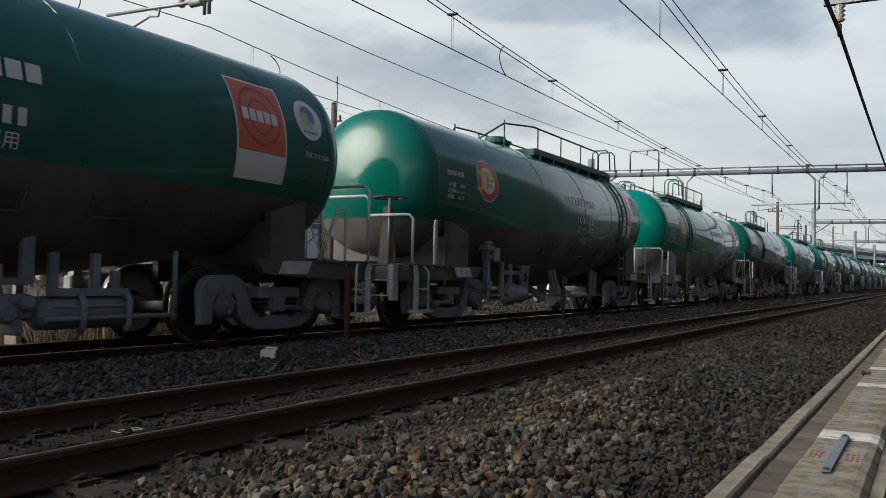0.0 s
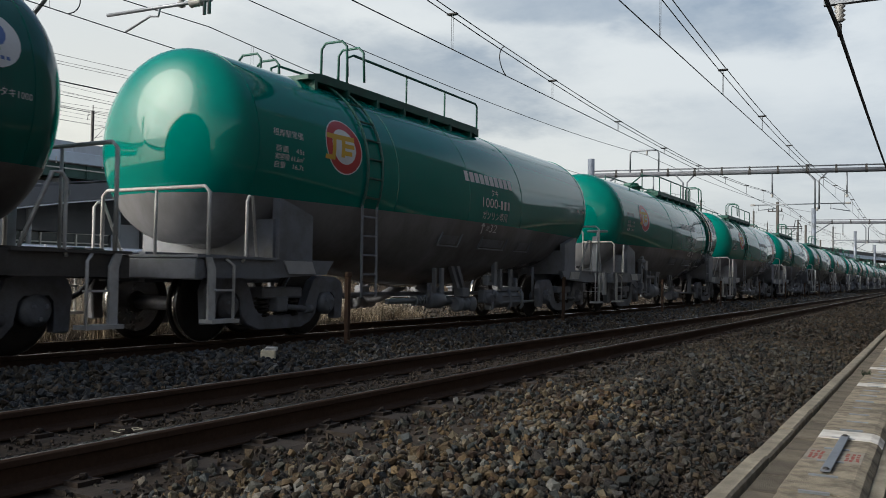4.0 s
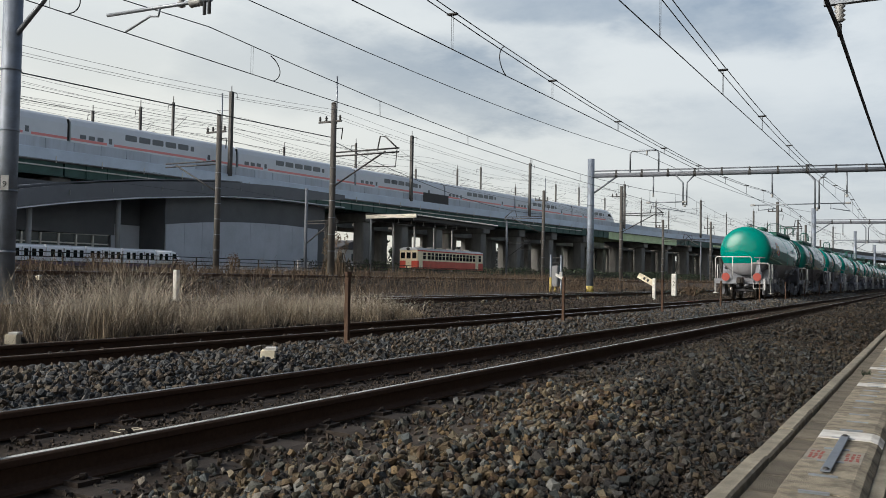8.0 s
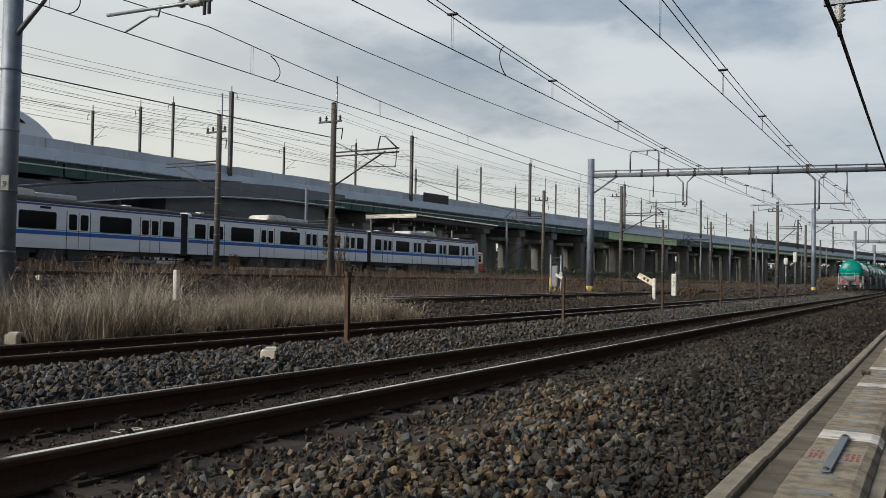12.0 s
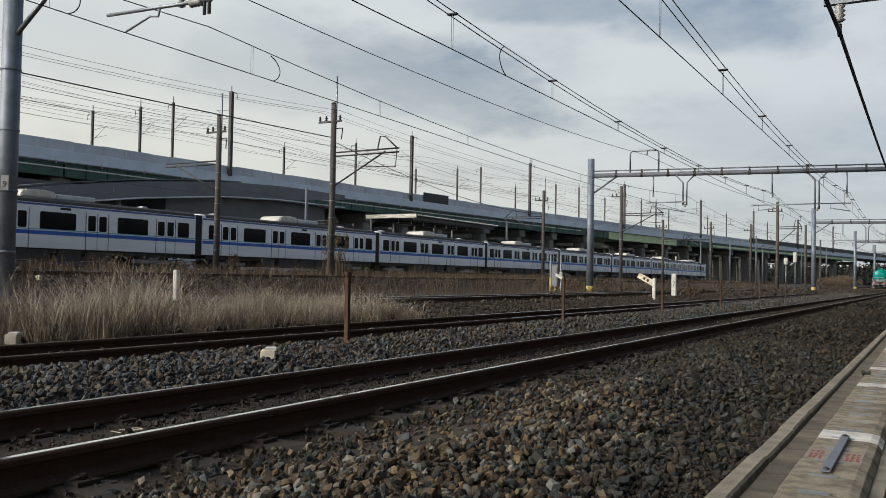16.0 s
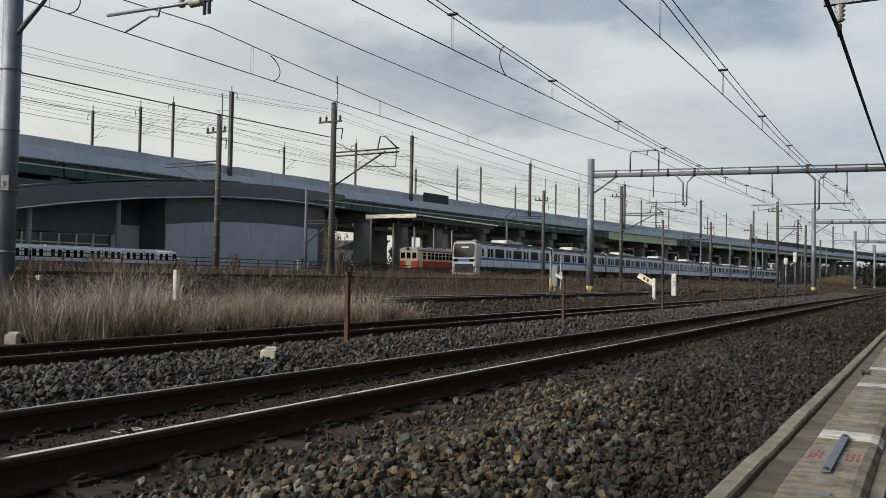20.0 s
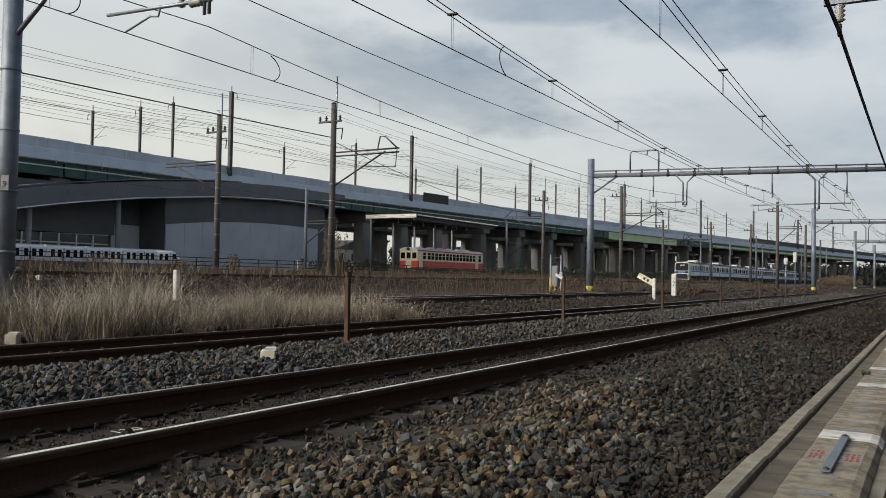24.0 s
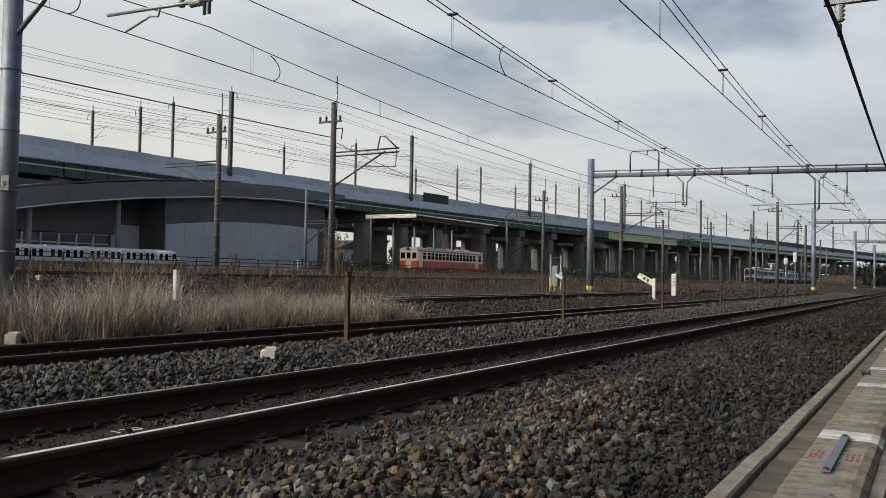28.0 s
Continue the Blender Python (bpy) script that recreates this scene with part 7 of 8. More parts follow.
for e in (-1, 1):
    for y in (-0.72, 0.0, 0.72):
        bm = bmesh.new()
        box(bm, min(e * (L - 0.02), e * (L + 0.012)), max(e * (L - 0.02), e * (L + 0.012)), y - 0.25, y + 0.25, 2.25, 2.9)
        part("end_window", bm, M["glass_dark"], railcar)
    bm = bmesh.new()
    box(bm, min(e * (L - 0.01), e * (L + 0.008)), max(e * (L - 0.01), e * (L + 0.008)), -0.36, 0.36, 1.22, 2.2)
    part("end_door", bm, M["railcar_cream"], railcar)
    bm = bmesh.new()
    lathe(bm, [(0, 0.16), (e * 0.2, 0.16), (e * 0.21, 0.12)], (e * (L + 0.02), 0, 3.28), "x", 12)
    part("headlamp", bm, M["steel_dark"], railcar)
    for dx in (-0.9, 0.9):
        bm = bmesh.new()
        lathe(bm, [(-0.63, 0.4), (-0.5, 0.43), (0.5, 0.43), (0.63, 0.4)], (e * 5.0 + dx, 0, 0.43), "y", 16)
        part("wheelset", bm, M["wheel"], railcar)
    bm = bmesh.new()
    for s in (-1, 1):
        box(bm, e * 5.0 - 1.3, e * 5.0 + 1.3, s * 0.85 - 0.08, s * 0.85 + 0.08, 0.35, 0.65)
    box(bm, e * 5.0 - 0.2, e * 5.0 + 0.2, -0.9, 0.9, 0.45, 0.95)
    part("bogie_frame", bm, M["steel_dark"], railcar)
for x in (-2.6, -0.6, 1.6):
    bm = bmesh.new()
    box(bm, x - 0.7, x + 0.7, -1.1, 1.1, 0.4, 0.94, cut=0.04)
    part("underfloor_tank", bm, M["steel_dark"], railcar)
for x in (-5.5, -3.3, -1.1, 1.1, 3.3, 5.5):
    bm = bmesh.new()
    box(bm, x - 0.22, x + 0.22, -0.3, 0.3, 3.42, 3.62, cut=0.05)
    part("roof_vent", bm, M["ac_white"], railcar)
track("track_6", RC_Y, 0.52, 74, 112, 200.0, 200.0, "short museum display track")


# ---- masts of the middle tracks ----
def concrete_mast(x, y, h, arm_to, label, cross=True, steel=False, rod=0.0, loop=True):
    z = ground_z(y) - 0.1
    m = thing("catenary_mast", label, "mast", "lineside masts", at=pose(x, y, z))
    bm = bmesh.new()
    tube(bm, [(0, 0, -0.4), (0, 0, h)], [0.19, 0.15] if not steel else [0.13, 0.13], 14)
    part("shaft", bm, M["pole_conc"] if not steel else M["beam"], m)
    if not steel:
        for zz in (1.6, 2.5, 3.4, 4.3, 5.2, 6.1):
            bm = bmesh.new()
            lathe(bm, [(zz - 0.018, 0.19 - 0.0042 * zz + 0.012), (zz + 0.018, 0.19 - 0.0042 * zz + 0.012)], (0, 0, 0), "z", 14)
            part("strap", bm, M["galv"], m)
        bm = bmesh.new()
        lathe(bm, [(h - 0.02, 0.158), (h + 0.05, 0.15), (h + 0.08, 0.10)], (0, 0, 0), "z", 14)
        part("cap", bm, M["pole_conc"], m)
        if rod:
            bm = bmesh.new()
            tube(bm, [(0, -0.17, h - 1.1), (0, -0.17, h + rod)], 0.045, 8)
            part("top_rod", bm, M["galv"], m)
    if cross:
        bm = bmesh.new()
        box(bm, -0.05, 0.05, -0.5, 1.0, h - 1.0, h - 0.9)
        cr = part("crossarm", bm, M["steel_dark"], m)
        for yy in (0.92, 0.50, -0.42):
            bm = bmesh.new()
            lathe(bm, [(0, 0.03), (0.05, 0.08), (0.1, 0.04), (0.15, 0.09), (0.2, 0.04), (0.24, 0.06), (0.28, 0.02)], (0, yy, h - 0.9), "z", 8)
            part("insulator", bm, M["steel_dark"], cr)
        bm = bmesh.new()
        tube(bm, [(0, 0.1, h - 1.35), (0, -0.6, h - 1.35), (0, -0.52, h - 1.95)], 0.035, 5)
        part("hanger", bm, M["steel_dark"], m)
    if arm_to:
        bm = bmesh.new()
        for zz in (h - 2.65, h - 2.85):
            tube(bm, [(0, 0, zz), (0, arm_to, zz + 0.02)], 0.045, 6)
        part("cantilever", bm, M["steel_dark"], m)
        bm = bmesh.new()
        tube(bm, [(0, 0, h - 4.5), (0, arm_to * 0.8, h - 2.75)], 0.045, 6)
        part("strut", bm, M["steel_dark"], m)
        if not loop:
            return m
        bm = bmesh.new()
        tube(bm, [(0, arm_to * 0.68, h - 2.7), (0, arm_to * 0.72, h - 1.95), (0, arm_to * 0.8, h - 2.0), (0, arm_to * 0.98, h - 2.65)], 0.04, 6)
        part("bracket", bm, M["steel_dark"], m)
        bm = bmesh.new()
        tube(bm, [(0, arm_to * 0.97, h - 2.7), (0, arm_to * 0.95, h - 3.6), (0, arm_to * 0.45, h - 3.45)], 0.03, 6)
        part("steady_arm", bm, M["steel_dark"], m)
    return m


LB = "weathered concrete catenary mast with a crossarm and bracket"
concrete_mast(37.46, 36.23, 9.45, 4.3, LB, rod=1.3, loop=False)
concrete_mast(37.66, 28.13, 9.55, -4.2, LB, rod=1.5)
concrete_mast(84.3, 35.5, 9.45, 4.5, LB, rod=1.4)
concrete_mast(83.0, 26.7, 9.5, -4.2, LB)
concrete_mast(118.5, 32.2, 8.6, -4.0, LB)
concrete_mast(135.1, 29.4, 9.4, 4.0, LB)
concrete_mast(99.5, 14.6, 9.6, -2.5, "weathered concrete mast beside the running lines")
concrete_mast(133.6, 15.8, 9.2, 0, "weathered concrete mast beside the running lines", False)
concrete_mast(142.1, 24.8, 9.4, -3.5, LB)
concrete_mast(182.3, 18.9, 9.3, 0, "weathered concrete mast beside the running lines", False)
concrete_mast(-9.0, 36.23, 9.45, 4.3, LB)
concrete_mast(-9.0, 28.13, 9.55, -4.2, LB)
for x, y, h in ((55.6, 44.1, 7.2), (95.5, 45.0, 7.2), (168, 33, 8), (210, 34, 8), (160, 27, 8.5), (225, 22, 9), (245, 30, 9), (175, 40, 8)):
    concrete_mast(x, y, h, -3.2 if y > 40 else 0, "slim grey steel mast with a short bracket", False, True)


def span_wire(x0, y0, z0, x1, y1, z1, dip, r, label="thin dark wire strung between the masts"):
    bm = bmesh.new()
    n = max(4, int(abs(x1 - x0) / 4))
    tube(bm, [(x0 + (x1 - x0) * i / n, y0 + (y1 - y0) * i / n, z0 + (z1 - z0) * i / n - dip * 4 * (i / n) * (1 - i / n)) for i in range(n + 1)], r, 4, False)
    solid("mast_wire", bm, M["wire"], label, "overhead wire", "wires between the masts")


for y, z, r in ((28.63, 9.65, 0.0075), (29.05, 9.65, 0.0075), (27.7, 9.65, 0.0075)):
    for xa, xb in ((-9.0, 37.66), (37.66, 83.0), (83.0, 142.1)):
        span_wire(xa, y, z, xb, y - (1.4 if xb > 40 else 0), z - (0.0 if xb < 100 else 1.0), 1.05 if xb < 40 else 0.7, r)
for y, z, r in ((37.15, 9.45, 0.0075), (36.73, 9.45, 0.0075), (35.8, 9.45, 0.0075)):
    for xa, xb in ((-9.0, 37.46), (37.46, 84.3), (84.3, 135.1)):
        span_wire(xa, y, z, xb, y - (0.7 if xb > 40 else 0), z, 1.0 if xb < 40 else 0.7, r)
for y, zc, zm, xa, xb in ((41.43, 6.0, 6.9, -40, 37.46), (41.43, 6.0, 6.9, 37.46, 84.3), (40.9, 6.0, 6.9, 84.3, 135.1), (24.0, 6.0, 7.0, -9, 37.66), (24.0, 6.0, 7.0, 37.66, 83.0), (22.5, 6.0, 7.0, 83.0, 142.0)):
    span_wire(xa, y, zc, xb, y, zc, 0.02, 0.008)
    span_wire(xa, y, zm, xb, y, zm, 0.65, 0.008)
span_wire(-30, 36.9, 9.9, 37.66, 28.3, 8.25, 0.4, 0.026, "heavy black cable strung between the masts")
span_wire(37.66, 28.3, 8.1, 84.3, 35.5, 7.6, 0.9, 0.02, "heavy black cable strung between the masts")


# ---- beyond the viaduct ----
back_via = thing("second_viaduct", "plain concrete viaduct running behind the first", "viaduct", kind="structure")
bm = bmesh.new()
sweep(bm, [(15, 8.6), (15, 10.8), (24, 10.8), (24, 8.6)], where_x(-60), where_x(360), 8)
part("deck", bm, M["pier"], back_via)
d = where_x(20)
while d < where_x(330):
    p, w = along(d)
    d += 7.0
    for off in (16.5, 22.5):
        if 0.83 < (p.x - w.y * off) / (p.y + w.x * off) / 1.65 < 0.865:
            continue
        bm = bmesh.new()
        sheet(bm, rounded(-0.8, 0.8, -1.0, 1.0, 0.25), "z", 0.2, 8.8)
        c = part("pier_column", bm, M["pier"], back_via)
        c.matrix_basis = pose(*(p + Vector((-w.y, w.x, 0)) * off), 0, 0, math.degrees(math.atan2(w.y, w.x)))


def house(x, y, w, dpt, h, turn):
    hs = thing("house", "pale two-storey house beyond the viaduct", "house", "houses behind the viaduct", at=pose(x, y, 0.6, 0, 0, turn))
    bm = bmesh.new()
    box(bm, -w / 2, w / 2, -dpt / 2, dpt / 2, 0, h)
    part("wall", bm, M["house_white"], hs)
    bm = bmesh.new()
    sheet(bm, [(-w / 2 - 0.5, h - 0.05), (w / 2 + 0.5, h - 0.05), (0, h + 2.0)], "y", -dpt / 2 - 0.5, dpt / 2 + 0.5)
    part("roof", bm, M["house_roof"], hs)
    for fl in range(2):
        for k in range(3):
            bm = bmesh.new()
            xx = -w / 2 + w * (k + 0.5) / 3
            box(bm, xx - 0.7, xx + 0.7, -dpt / 2 - 0.03, -dpt / 2 + 0.02, 0.9 + fl * 2.8, 2.1 + fl * 2.8)
            part("window", bm, M["glass_pale"], hs)


for x, y, w, t in ((96, 112, 12, 10), (118, 118, 10, -5), (152, 112, 15, 6), (163, 116, 12, 3), (190, 104, 11, -8), (215, 108, 12, 6), (243, 100, 12, 0), (270, 96, 11, 12), (300, 92, 12, -6), (335, 82, 13, 4), (80, 124, 12, 2), (370, 70, 12, 8)):
    house(x, y, w, 8, 5.8, t)
for x, y in ((352, 114), (398, 113), (444, 111)):
    house(x, y, 15, 8, 8.2, 20)


# ---- plants, gravel ----
def leaf_cloud(rng, n, centre, spread, size):
    """Many small leaf quads scattered through an ellipsoid shell."""
    d = rng.normal(size=(n, 3))
    d /= np.linalg.norm(d, axis=1)[:, None]
    c = np.array(centre) + d * (rng.uniform(0.45, 1.0, (n, 1)) ** 0.5) * np.array(spread)
    a, b = rng.normal(size=(n, 3)), rng.normal(size=(n, 3))
    a /= np.linalg.norm(a, axis=1)[:, None]
    b -= a * (a * b).sum(1)[:, None]
    b /= np.linalg.norm(b, axis=1)[:, None]
    s = rng.uniform(0.6, 1.3, (n, 1)) * size
    v = np.stack([c - a * s, c + b * s * 0.5, c + a * s, c - b * s * 0.5], 1).reshape(-1, 3)
    k = np.arange(n)[:, None] * 4
    f = np.concatenate([k + [0, 1, 2], k + [0, 2, 3]])
    return v, f


def pile(sets):
    vs, fs, o = [], [], 0
    for v, f in sets:
        vs.append(v)
        fs.append(f + o)
        o += len(v)
    return np.concatenate(vs), np.concatenate(fs)


rng = np.random.default_rng(5)


def bush(name, x, y, w, h, material, label, category, n=420, size=0.16):
    b = thing(name, label, category, "bushes along the line", at=pose(x, y, ground_z(y)))
    bm = bmesh.new()
    for k in range(5):
        a = k * 1.26
        tube(bm, [(0, 0, -0.1), (0.25 * w * math.cos(a), 0.25 * w * math.sin(a), h * 0.5), (0.4 * w * math.cos(a), 0.4 * w * math.sin(a), h * 0.8)], [0.05, 0.03, 0.01], 5)
    part("stem", bm, M["brush"], b)
    sets = [leaf_cloud(rng, n // 4, (rng.uniform(-0.3, 0.3) * w, rng.uniform(-0.3, 0.3) * w, h * rng.uniform(0.45, 0.65)), (w * 0.38, w * 0.38, h * 0.4), size) for _ in range(4)]
    ob = new("foliage", raw_mesh("foliage", *pile(sets), material))
    ob.parent = b


for k in range(34):
    x = 70 + k * 4.2 + rng.uniform(-0.6, 0.6)
    bush("hedge_bush", x, 56.2 - 0.07 * (x - 70) + rng.uniform(0, 0.8), 5.4, 1.7 + rng.uniform(-0.2, 0.5), M["hedge"], "dark evergreen bush in the shade of the viaduct", "bush", 560)
for x, y, w, h in ((182, 17.0, 5, 2.2), (193, 16.5, 5, 2.6), (205, 16.0, 6, 2.2)):
    bush("dry_bush", x, y, w, h, M["reed"], "dry tawny bush beside the running lines", "bush", 2600, 0.11)
for x, y, w, h in ((26.6, 37.4, 1.5, 0.7), (28.3, 37.9, 1.3, 0.5), (29.9, 37.2, 1.2, 1.1), (31.4, 37.6, 1.4, 0.6), (33.6, 37.4, 1.2, 0.5), (36.2, 37.5, 1.0, 0.9), (40.3, 37.6, 0.7, 1.5), (43.5, 38.0, 1.2, 0.6), (46.0, 37.6, 1.3, 0.5)):
    bush("dry_bush", x, y, w, h, M["weed_red"], "reddish-brown dry weed clump before the fence", "bush", 520, 0.045)
for x, y, w, h in ((55.5, 21.0, 2.2, 0.75), (58.0, 20.4, 2.6, 0.8), (46.4, 11.0, 1.3, 0.6), (47.3, 11.3, 1.2, 0.5)):
    bush("dry_bush", x, y, w, h, M["brush"], "low dry brown bush", "bush", 260, 0.065)


def far_tree(x, y, h):
    t = thing("tree", "distant evergreen tree behind the viaduct", "tree", "trees behind the viaduct", at=pose(x, y, 0.6))
    bm = bmesh.new()
    tube(bm, [(0, 0, -0.3), (0.1, 0, h * 0.4), (0, 0.1, h * 0.75)], [0.28, 0.2, 0.06], 7)
    for k in range(5):
        a = k * 1.3
        tube(bm, [(0, 0, h * (0.3 + 0.06 * k)), (h * 0.2 * math.cos(a), h * 0.2 * math.sin(a), h * (0.5 + 0.06 * k))], [0.1, 0.03], 5)
    part("trunk", bm, M["brush"], t)
    sets = [leaf_cloud(rng, 170, (rng.uniform(-0.2, 0.2) * h, rng.uniform(-0.2, 0.2) * h, h * rng.uniform(0.45, 0.9)), (h * 0.2, h * 0.2, h * 0.17), 0.3) for _ in range(7)]
    ob = new("crown", raw_mesh("crown", *pile(sets), M["hedge"]))
    ob.parent = t


for x, y, h in ((88, 100, 8), (108, 104, 7), (118, 103, 7), (158, 100, 7), (176, 98, 8), (203, 95, 7), (228, 92, 9), (256, 86, 8), (284, 82, 7), (318, 74, 9), (350, 66, 8), (390, 55, 9)):
    far_tree(x, y, h)


sets = []
for k in range(420):
    d = where_x(30) + k * 1.3
    p, w = along(d)
    q = p + Vector((-w.y, w.x, 0)) * rng.uniform(27, 38)
    if 122 < q.x < 150:
        continue
    sets.append(leaf_cloud(rng, 46, (q.x, q.y, 0.6 + rng.uniform(1.0, 6.2)), (2.8, 2.8, 2.2), 0.5))
for k in range(420):
    x = rng.uniform(430, 700)
    sets.append(leaf_cloud(rng, 40, (x, rng.uniform(-50, 60) + 0.06 * x, rng.uniform(1.0, 9.0)), (7, 7, 4.0), 1.2))
ob = new("far_woods", raw_mesh("far_woods", *pile(sets), M["woods"]))
tagged(ob, "dark belt of trees and shrubs beyond the viaduct", "woods", kind="stuff")


def blades(n, x0, x1, y0, y1, h0, h1, width, lean, keep=None):
    """Tapered, bent stalks: three segments each."""
    x, y = rng.uniform(x0, x1, n), rng.uniform(y0, y1, n)
    if keep is not None:
        ok = keep(x, y)
        x, y = x[ok], y[ok]
        n = len(x)
    z = np.interp(y, [q[0] for q in PROFILE], [q[1] for q in PROFILE]) - 0.02
    h = rng.uniform(h0, h1, n) * (0.75 + 0.25 * np.sin(x * 2.1) * np.cos(y * 1.7))
    a = rng.uniform(0, 6.283, n)
    bend = rng.uniform(0.05, lean, n) * h
    ux, uy = np.cos(a), np.sin(a)
    b = rng.uniform(0, 6.283, n)
    wx, wy = np.cos(b) * width, np.sin(b) * width
    vs = []
    for t, k in ((0, 1.0), (0.5, 0.8), (0.85, 0.5)):
        cx, cy, cz = x + ux * bend * t ** 2, y + uy * bend * t ** 2, z + h * t
        vs += [np.stack([cx - wx * k, cy - wy * k, cz], 1), np.stack([cx + wx * k, cy + wy * k, cz], 1)]
    vs.append(np.stack([x + ux * bend, y + uy * bend, z + h * 0.98], 1))
    v = np.stack(vs, 1).reshape(-1, 3)
    k = np.arange(n)[:, None] * 7
    f = np.concatenate([k + t for t in ([0, 1, 3], [0, 3, 2], [2, 3, 5], [2, 5, 4], [4, 5, 6])])
    return v, f


def stuff(name, sets, material, label, category):
    ob = new(name, raw_mesh(name, *pile(sets), material))
    return tagged(ob, label, category, kind="stuff")


# tall dry grass beyond the second track: a high clump, a thin gap, then a longer and lower one
def tufts(x, y, f):
    return 0.25 + 0.75 * (np.sin(x * f + 1) * np.sin(y * f * 1.35) + 0.4 * np.sin(x * f * 2.7) > -0.3)


def clump_a(x, y):
    return ((x < 0.93 * y + 0.12 * np.sin(y * 5)) | (rng.uniform(0, 1, len(x)) < 0.25)) & (np.hypot(x - 6.5, y - 9.5) > 0.32) & (y > 9.25 + 0.2 * np.sin(x * 4)) & (rng.uniform(0, 1, len(x)) < tufts(x, y, 3.1))


def clump_b(x, y):
    return (x > 0.975 * y + 0.12 * np.sin(y * 5)) & (y > 9.25 + 0.2 * np.sin(x * 4)) & (rng.uniform(0, 1, len(x)) < np.clip((17.0 - x - 0.25 * (y - 9)) / 1.8, 0.03, 1) * tufts(x, y, 2.3))


stuff("dry_grass", [blades(19000, 5.6, 11.5, 9.2, 11.9, 0.22, 0.60, 0.0034, 0.9, clump_a), blades(30000, 8.6, 17.4, 9.15, 11.8, 0.18, 0.50, 0.0034, 0.9, clump_b)], M["grass"], "brown dry grass beside the track", "grass")
stuff("bleached_grass", [blades(6500, 5.7, 11.3, 9.5, 11.7, 0.45, 1.22, 0.0024, 1.1, lambda x, y: clump_a(x, y) & (rng.uniform(0, 1, len(x)) < np.clip((x / y - 0.65) / 0.11, 0.12, 1))), blades(8500, 8.9, 16.8, 9.5, 11.6, 0.3, 0.8, 0.0024, 1.2, clump_b)], M["grass_tip"], "tall pale bleached grass stalks beside the track", "grass")
stuff("dry_weeds", [blades(9000, 12, 75, 18.4, 24.2, 0.15, 0.6, 0.007, 0.8), blades(15000, 17, 80, 26.6, 35.5, 0.25, 0.85, 0.010, 0.7), blades(3500, 24, 130, 43.2, 45.5, 0.1, 0.45, 0.014, 0.6), blades(5000, 55, 150, 18, 30, 0.2, 0.8, 0.02, 0.7)], M["brush"], "brown dry weeds on the railway bank", "weeds")
stuff("dry_reeds", [blades(110, 38.2, 39.4, 28.0, 29.2, 1.3, 2.3, 0.02, 0.25), blades(1500, 18, 70, 27, 36, 0.5, 1.4, 0.01, 0.5), blades(900, 14, 60, 18.5, 23.5, 0.4, 1.0, 0.008, 0.5)], M["reed"], "pale dry reeds on the railway bank", "reeds")
sets = []
for k in range(26):
    sets.append(leaf_cloud(rng, 40, (38.2 + rng.uniform(0, 1.1), 28.1 + rng.uniform(0, 1.1), ground_z(28) + rng.uniform(1.1, 2.3)), (0.12, 0.12, 0.28), 0.05))
stuff("reed_plumes", sets, M["reed"], "feathery seed plumes on the reeds", "reeds")


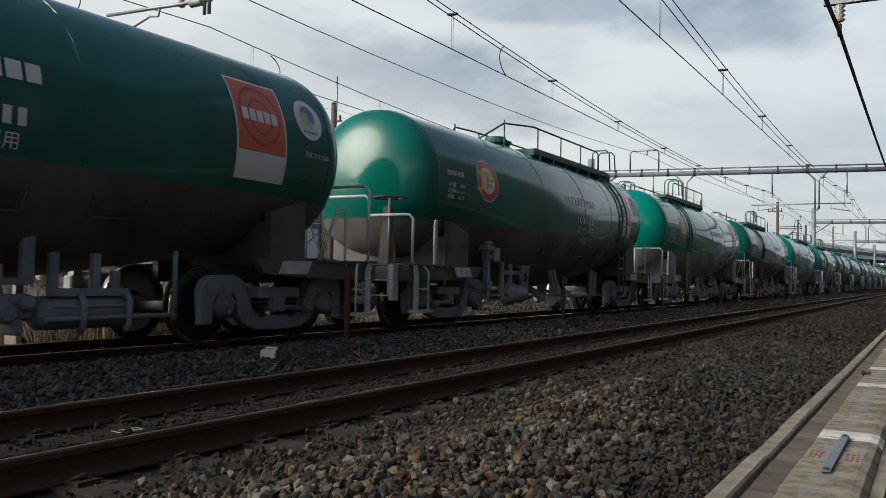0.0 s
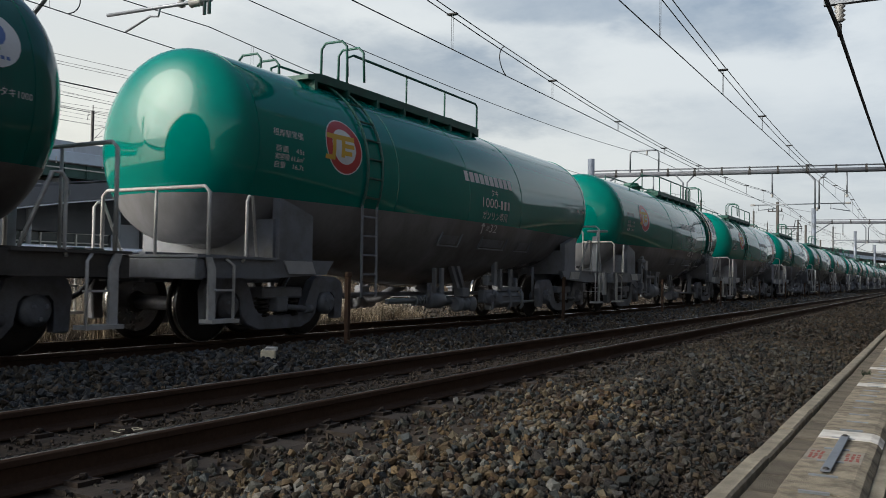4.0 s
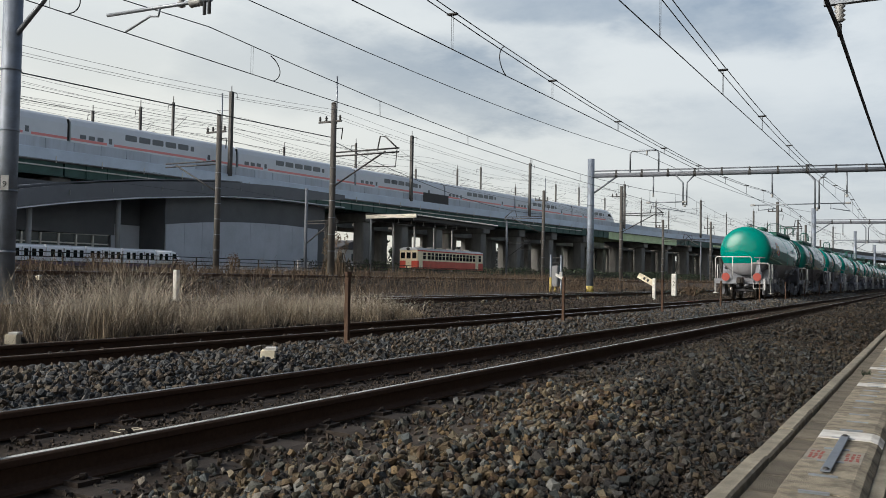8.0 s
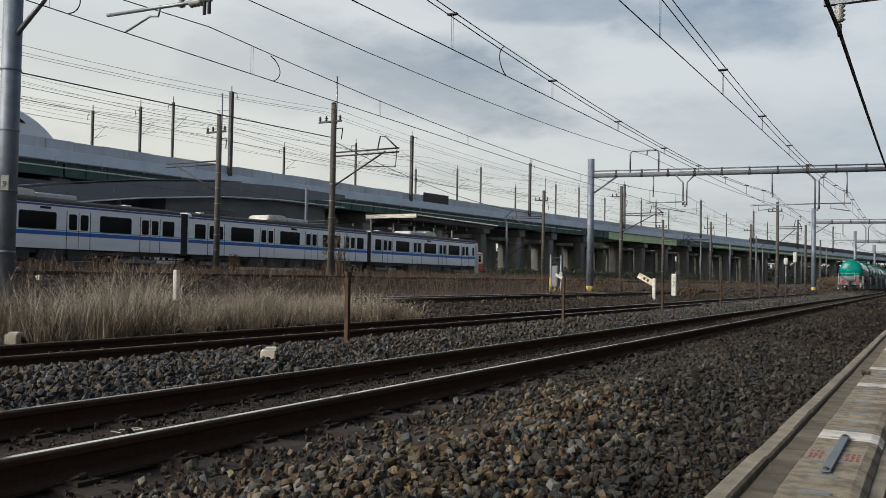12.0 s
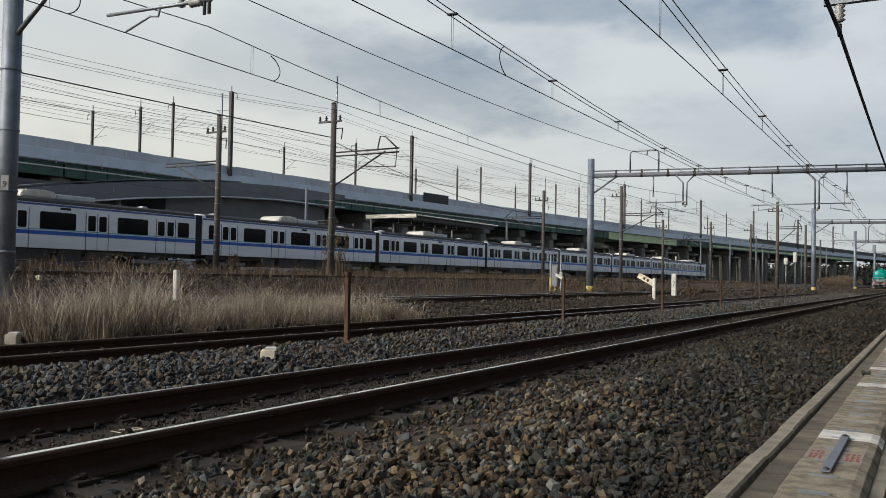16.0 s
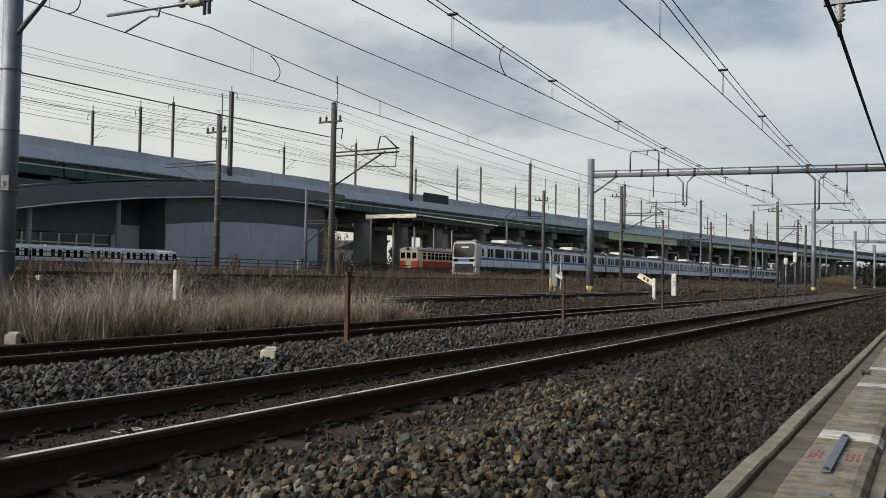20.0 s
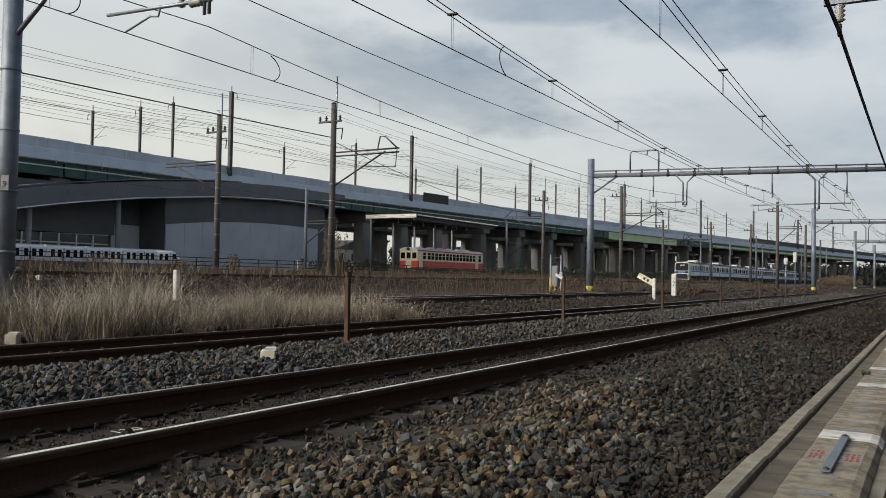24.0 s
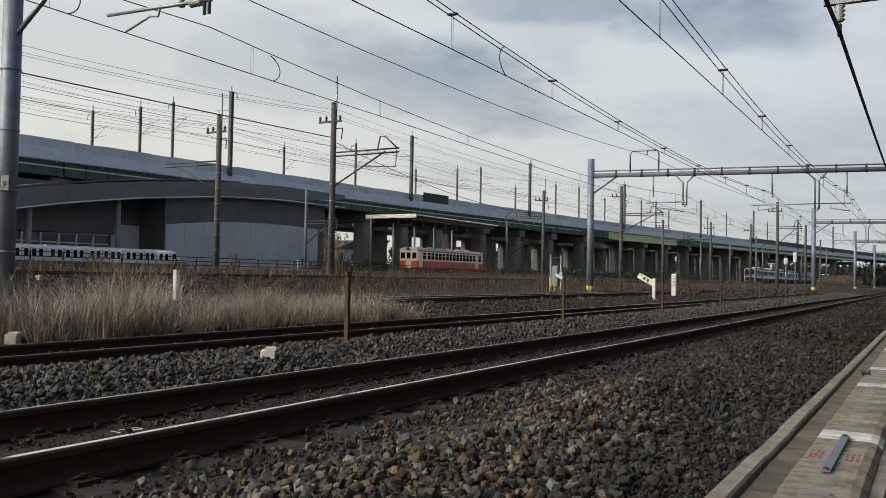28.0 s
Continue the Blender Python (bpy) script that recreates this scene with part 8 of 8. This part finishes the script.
def stones(n, x0, x1, y0, y1, r0, r1, sink, keep=None, rough=True):
    """Broken ballast stones lying on the ground between the given lines."""
    x, y = rng.uniform(x0, x1, n), rng.uniform(y0, y1, n)
    if keep is not None:
        ok = keep(x, y)
        x, y = x[ok], y[ok]
        n = len(x)
    # an uneven six-sided block, its corners knocked about and its faces a little hollow or humped
    base = np.array([(sx, sy, sz) for sx in (-1, 1) for sy in (-1, 1) for sz in (-1, 1)]) * (0.66 if rough else 0.74)
    sides = []
    for k, axis in enumerate((0, 0, 1, 1, 2, 2)):
        s = 1 if k % 2 == 0 else -1
        c = [i for i in range(8) if base[i][axis] * s > 0]
        o = [a for a in range(3) if a != axis]
        c.sort(key=lambda i: math.atan2(base[i][o[1]], base[i][o[0]]))
        sides.append(c[::-1] if (s > 0) != (axis != 1) else c)
    r = r0 * (r1 / r0) ** (rng.uniform(0, 1, n) ** 1.5)
    shape = rng.uniform(0.55, 1.3, (n, 1, 3)) * r[:, None, None]
    v = base[None] + rng.uniform(-0.27, 0.27, (n, 8, 3))
    v[:, :, :2] *= 1 - rng.uniform(0, 0.3, (n, 1, 1)) * (base[None, :, 2:] > 0)
    # one corner broken off
    c = rng.integers(0, 8, n)
    v[np.arange(n), c] *= rng.uniform(0.5, 0.9, (n, 1))
    if rough:
        mids = np.stack([v[:, c].mean(1) for c in sides], 1) * rng.uniform(1.08, 1.5, (n, 6, 1))
        v = np.concatenate([v, mids], 1)
        tri = np.array([(8 + k, c[i], c[(i + 1) % 4]) for k, c in enumerate(sides) for i in range(4)])
    else:
        tri = np.array([t for c in sides for t in ((c[0], c[1], c[2]), (c[0], c[2], c[3]))])
    v = v * shape
    q = rng.normal(size=(n, 4))
    q /= np.linalg.norm(q, axis=1)[:, None]
    w, a, b, c = q.T
    R = np.stack([1 - 2 * (b * b + c * c), 2 * (a * b - w * c), 2 * (a * c + w * b), 2 * (a * b + w * c), 1 - 2 * (a * a + c * c), 2 * (b * c - w * a), 2 * (a * c - w * b), 2 * (b * c + w * a), 1 - 2 * (a * a + b * b)], 1).reshape(n, 3, 3)
    v = np.einsum("nij,nkj->nki", R, v)
    z = np.interp(y, [p[0] for p in PROFILE], [p[1] for p in PROFILE])
    z = z + 0.02 * np.sin(x * 1.3 + y * 2) * (np.abs(y - 1.8) < 1) + rng.uniform(-sink, r * 1.9, n)
    v += np.stack([x, y, z], 1)[:, None]
    f = tri[None] + (np.arange(n) * v.shape[1])[:, None, None]
    return v.reshape(-1, 3), f.reshape(-1, 3)


inview = lambda x, y: y < 1.62 * x + 0.3
def mound(x, y):
    """More stones where the shoulder is heaped, fewer on the bare cess by the rail."""
    edge = 2.62 + 0.12 * np.sin(x * 0.9) + 0.1 * np.sin(x * 2.3 + 1)
    thin = np.clip((y - 0.85) / 0.75, 0.25, 1)
    return inview(x, y) & (rng.uniform(0, 1, len(x)) < np.clip((edge - y) / 0.18, 0.16, 1) * thin)


# this split paints a lit heap against a shaded slope and far shoulder
stuff("ballast_heap", [stones(24000, 2.4, 7.5, 0.88, 3.1, 0.010, 0.031, 0.006, lambda x, y: mound(x, y) & (rng.uniform(0, 1, len(x)) < np.clip((y - 1.05 - 0.13 * (x - 2.4)) / 0.5, 0, 1)))], M["stone_pale"], "broken stone heaped beside the track, toned paler as lit", "gravel")
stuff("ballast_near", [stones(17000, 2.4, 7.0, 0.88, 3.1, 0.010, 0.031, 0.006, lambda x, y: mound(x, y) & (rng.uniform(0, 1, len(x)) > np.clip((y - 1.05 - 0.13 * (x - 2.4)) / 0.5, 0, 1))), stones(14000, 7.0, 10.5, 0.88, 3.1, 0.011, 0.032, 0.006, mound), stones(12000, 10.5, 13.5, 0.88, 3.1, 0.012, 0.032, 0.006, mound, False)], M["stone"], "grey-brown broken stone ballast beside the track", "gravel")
stuff("ballast_stained", [stones(6000, 13.5, 15.0, 0.88, 3.1, 0.012, 0.034, 0.006, mound, False), stones(17000, 15.0, 34.0, 0.88, 3.1, 0.02, 0.042, 0.02, mound, False), stones(5000, 34.0, 90.0, 0.88, 3.1, 0.035, 0.07, 0.03, None, False)], M["stone_dim"], "brown ballast shoulder along the track, darkened as shaded", "gravel")
stuff("ballast_fine", [stones(17000, 3.2, 18.0, 0.88, 1.75, 0.006, 0.017, 0.0, lambda x, y: rng.uniform(0, 1, len(x)) < np.clip((1.7 - y) / 0.5, 0, 1), False)], M["stone_brown"], "fine brown grit along the cable trough", "gravel")
stuff("ballast_brown", [stones(2600, 2.4, 9.0, 0.88, 3.05, 0.012, 0.032, 0.012, mound), stones(2600, 2.4, 14.0, 2.6, 3.32, 0.007, 0.022, 0.01, inview, False), stones(3500, 9.0, 24.0, 0.88, 3.2, 0.014, 0.034, 0.01, mound, False), stones(8500, 2.2, 20.0, 3.50, 4.42, 0.006, 0.019, 0.012, None, False), stones(7000, 20.0, 60.0, 3.50, 4.42, 0.015, 0.032, 0.012, None, False)], M["stone_brown"], "brown stained stones among the ballast", "gravel")
stuff("ballast_between", [stones(17000, 2.8, 6.6, 4.68, 7.1, 0.011, 0.034, 0.012, inview), stones(9000, 6.6, 9.0, 4.68, 7.1, 0.011, 0.032, 0.012, inview, False), stones(24000, 9.0, 28.0, 4.68, 7.1, 0.014, 0.036, 0.02, None, False), stones(6000, 28.0, 80.0, 4.68, 7.1, 0.035, 0.06, 0.03, None, False)], M["stone_cool"], "bluish-grey broken stone ballast between the tracks", "gravel")
stuff("ballast_between_brown", [stones(5200, 2.8, 20.0, 4.68, 7.1, 0.014, 0.040, 0.005, inview)], M["stone_brown"], "brown stones among the bluish ballast", "gravel")
stuff("ballast_far", [stones(6000, 5.0, 40.0, 7.46, 8.42, 0.016, 0.036, 0.02, None, False), stones(9200, 8.0, 50.0, 8.7, 11.6, 0.02, 0.045, 0.03, None, False), stones(6200, 12.0, 70.0, 21.5, 24.5, 0.03, 0.06, 0.03, None, False), stones(7000, 50.0, 170.0, 8.8, 18.5, 0.06, 0.12, 0.03, None, False), stones(2500, 80.0, 170.0, 4.7, 8.6, 0.06, 0.11, 0.03, None, False)], M["stone_brown"], "brown ballast of the farther tracks", "gravel")
stuff("ballast_siding", [stones(9200, 14.0, 80.0, 11.6, 16.5, 0.03, 0.06, 0.03, None, False)], M["stone_pale"], "pale grey gravel along the siding", "gravel")


# ---- motion ----
def times(step):
    out = [0.0, 0.1]
    while out[-1] + step < 27.9:
        out.append(round(math.floor(out[-1] / step + 1.0001) * step, 3))
    return out + [27.9, 28.0]


def table(rows, t):
    for (a, u), (b, v) in zip(rows, rows[1:]):
        if a <= t <= b:
            return u + (v - u) * (t - a) / (b - a)
    return rows[-1][1] if t > rows[-1][0] else rows[0][1]


# rear face of the commuter train along X
COMM = [(0.0, -432.0), (10.0, -173.2), (11.0, -147.6), (12.0, -121.9), (16.0, -20.2), (17.0, 4.5), (18.0, 29.0), (19.0, 53.8), (20.0, 77.8), (21.0, 101.2), (22.0, 123.7), (23.0, 145.2), (24.0, 165.8), (25.0, 185.4), (26.0, 203.6), (27.0, 220.4), (28.0, 236.1)]
# tip of the high-speed train's rear nose, in metres along the viaduct at 8 s
BULLET_V, BULLET_D8 = 33.3, 831.4


def motions():
    for k, ob in enumerate(wagons):
        turn = 180 if k in TURNED else 0
        walk(ob, [(t, pose(TAIL0 + PITCH * k + table(FREIGHT, t), 7.94, 0, 0, 0, turn)) for t in times(1.0)])
    for k, ob in enumerate(cars):
        turn = 180 if k == 9 else 0
        walk(ob, [(t, pose(table(COMM, t) + 9.75 + 20.1 * k, COMM_Y, COMM_Z, 0, 0, turn)) for t in times(0.5)])
    # the bullet train runs towards -X: car 0 leads, car 7 trails
    for k, ob in enumerate(VT):
        rows = []
        for t in times(0.5):
            d = BULLET_D8 - BULLET_V * (t - 8.0) - 10.9 - 22.2 * (7 - k)
            p, w = along(d)
            n = Vector((-w.y, w.x, 0))
            if d < 0:
                p = p + w * d
            p = p + n * 3.2
            rows.append((t, pose(p.x, p.y, 11.78, 0, 0, math.degrees(math.atan2(w.y, w.x)) + (180 if k == 7 else 0))))
        walk(ob, rows)


motions()
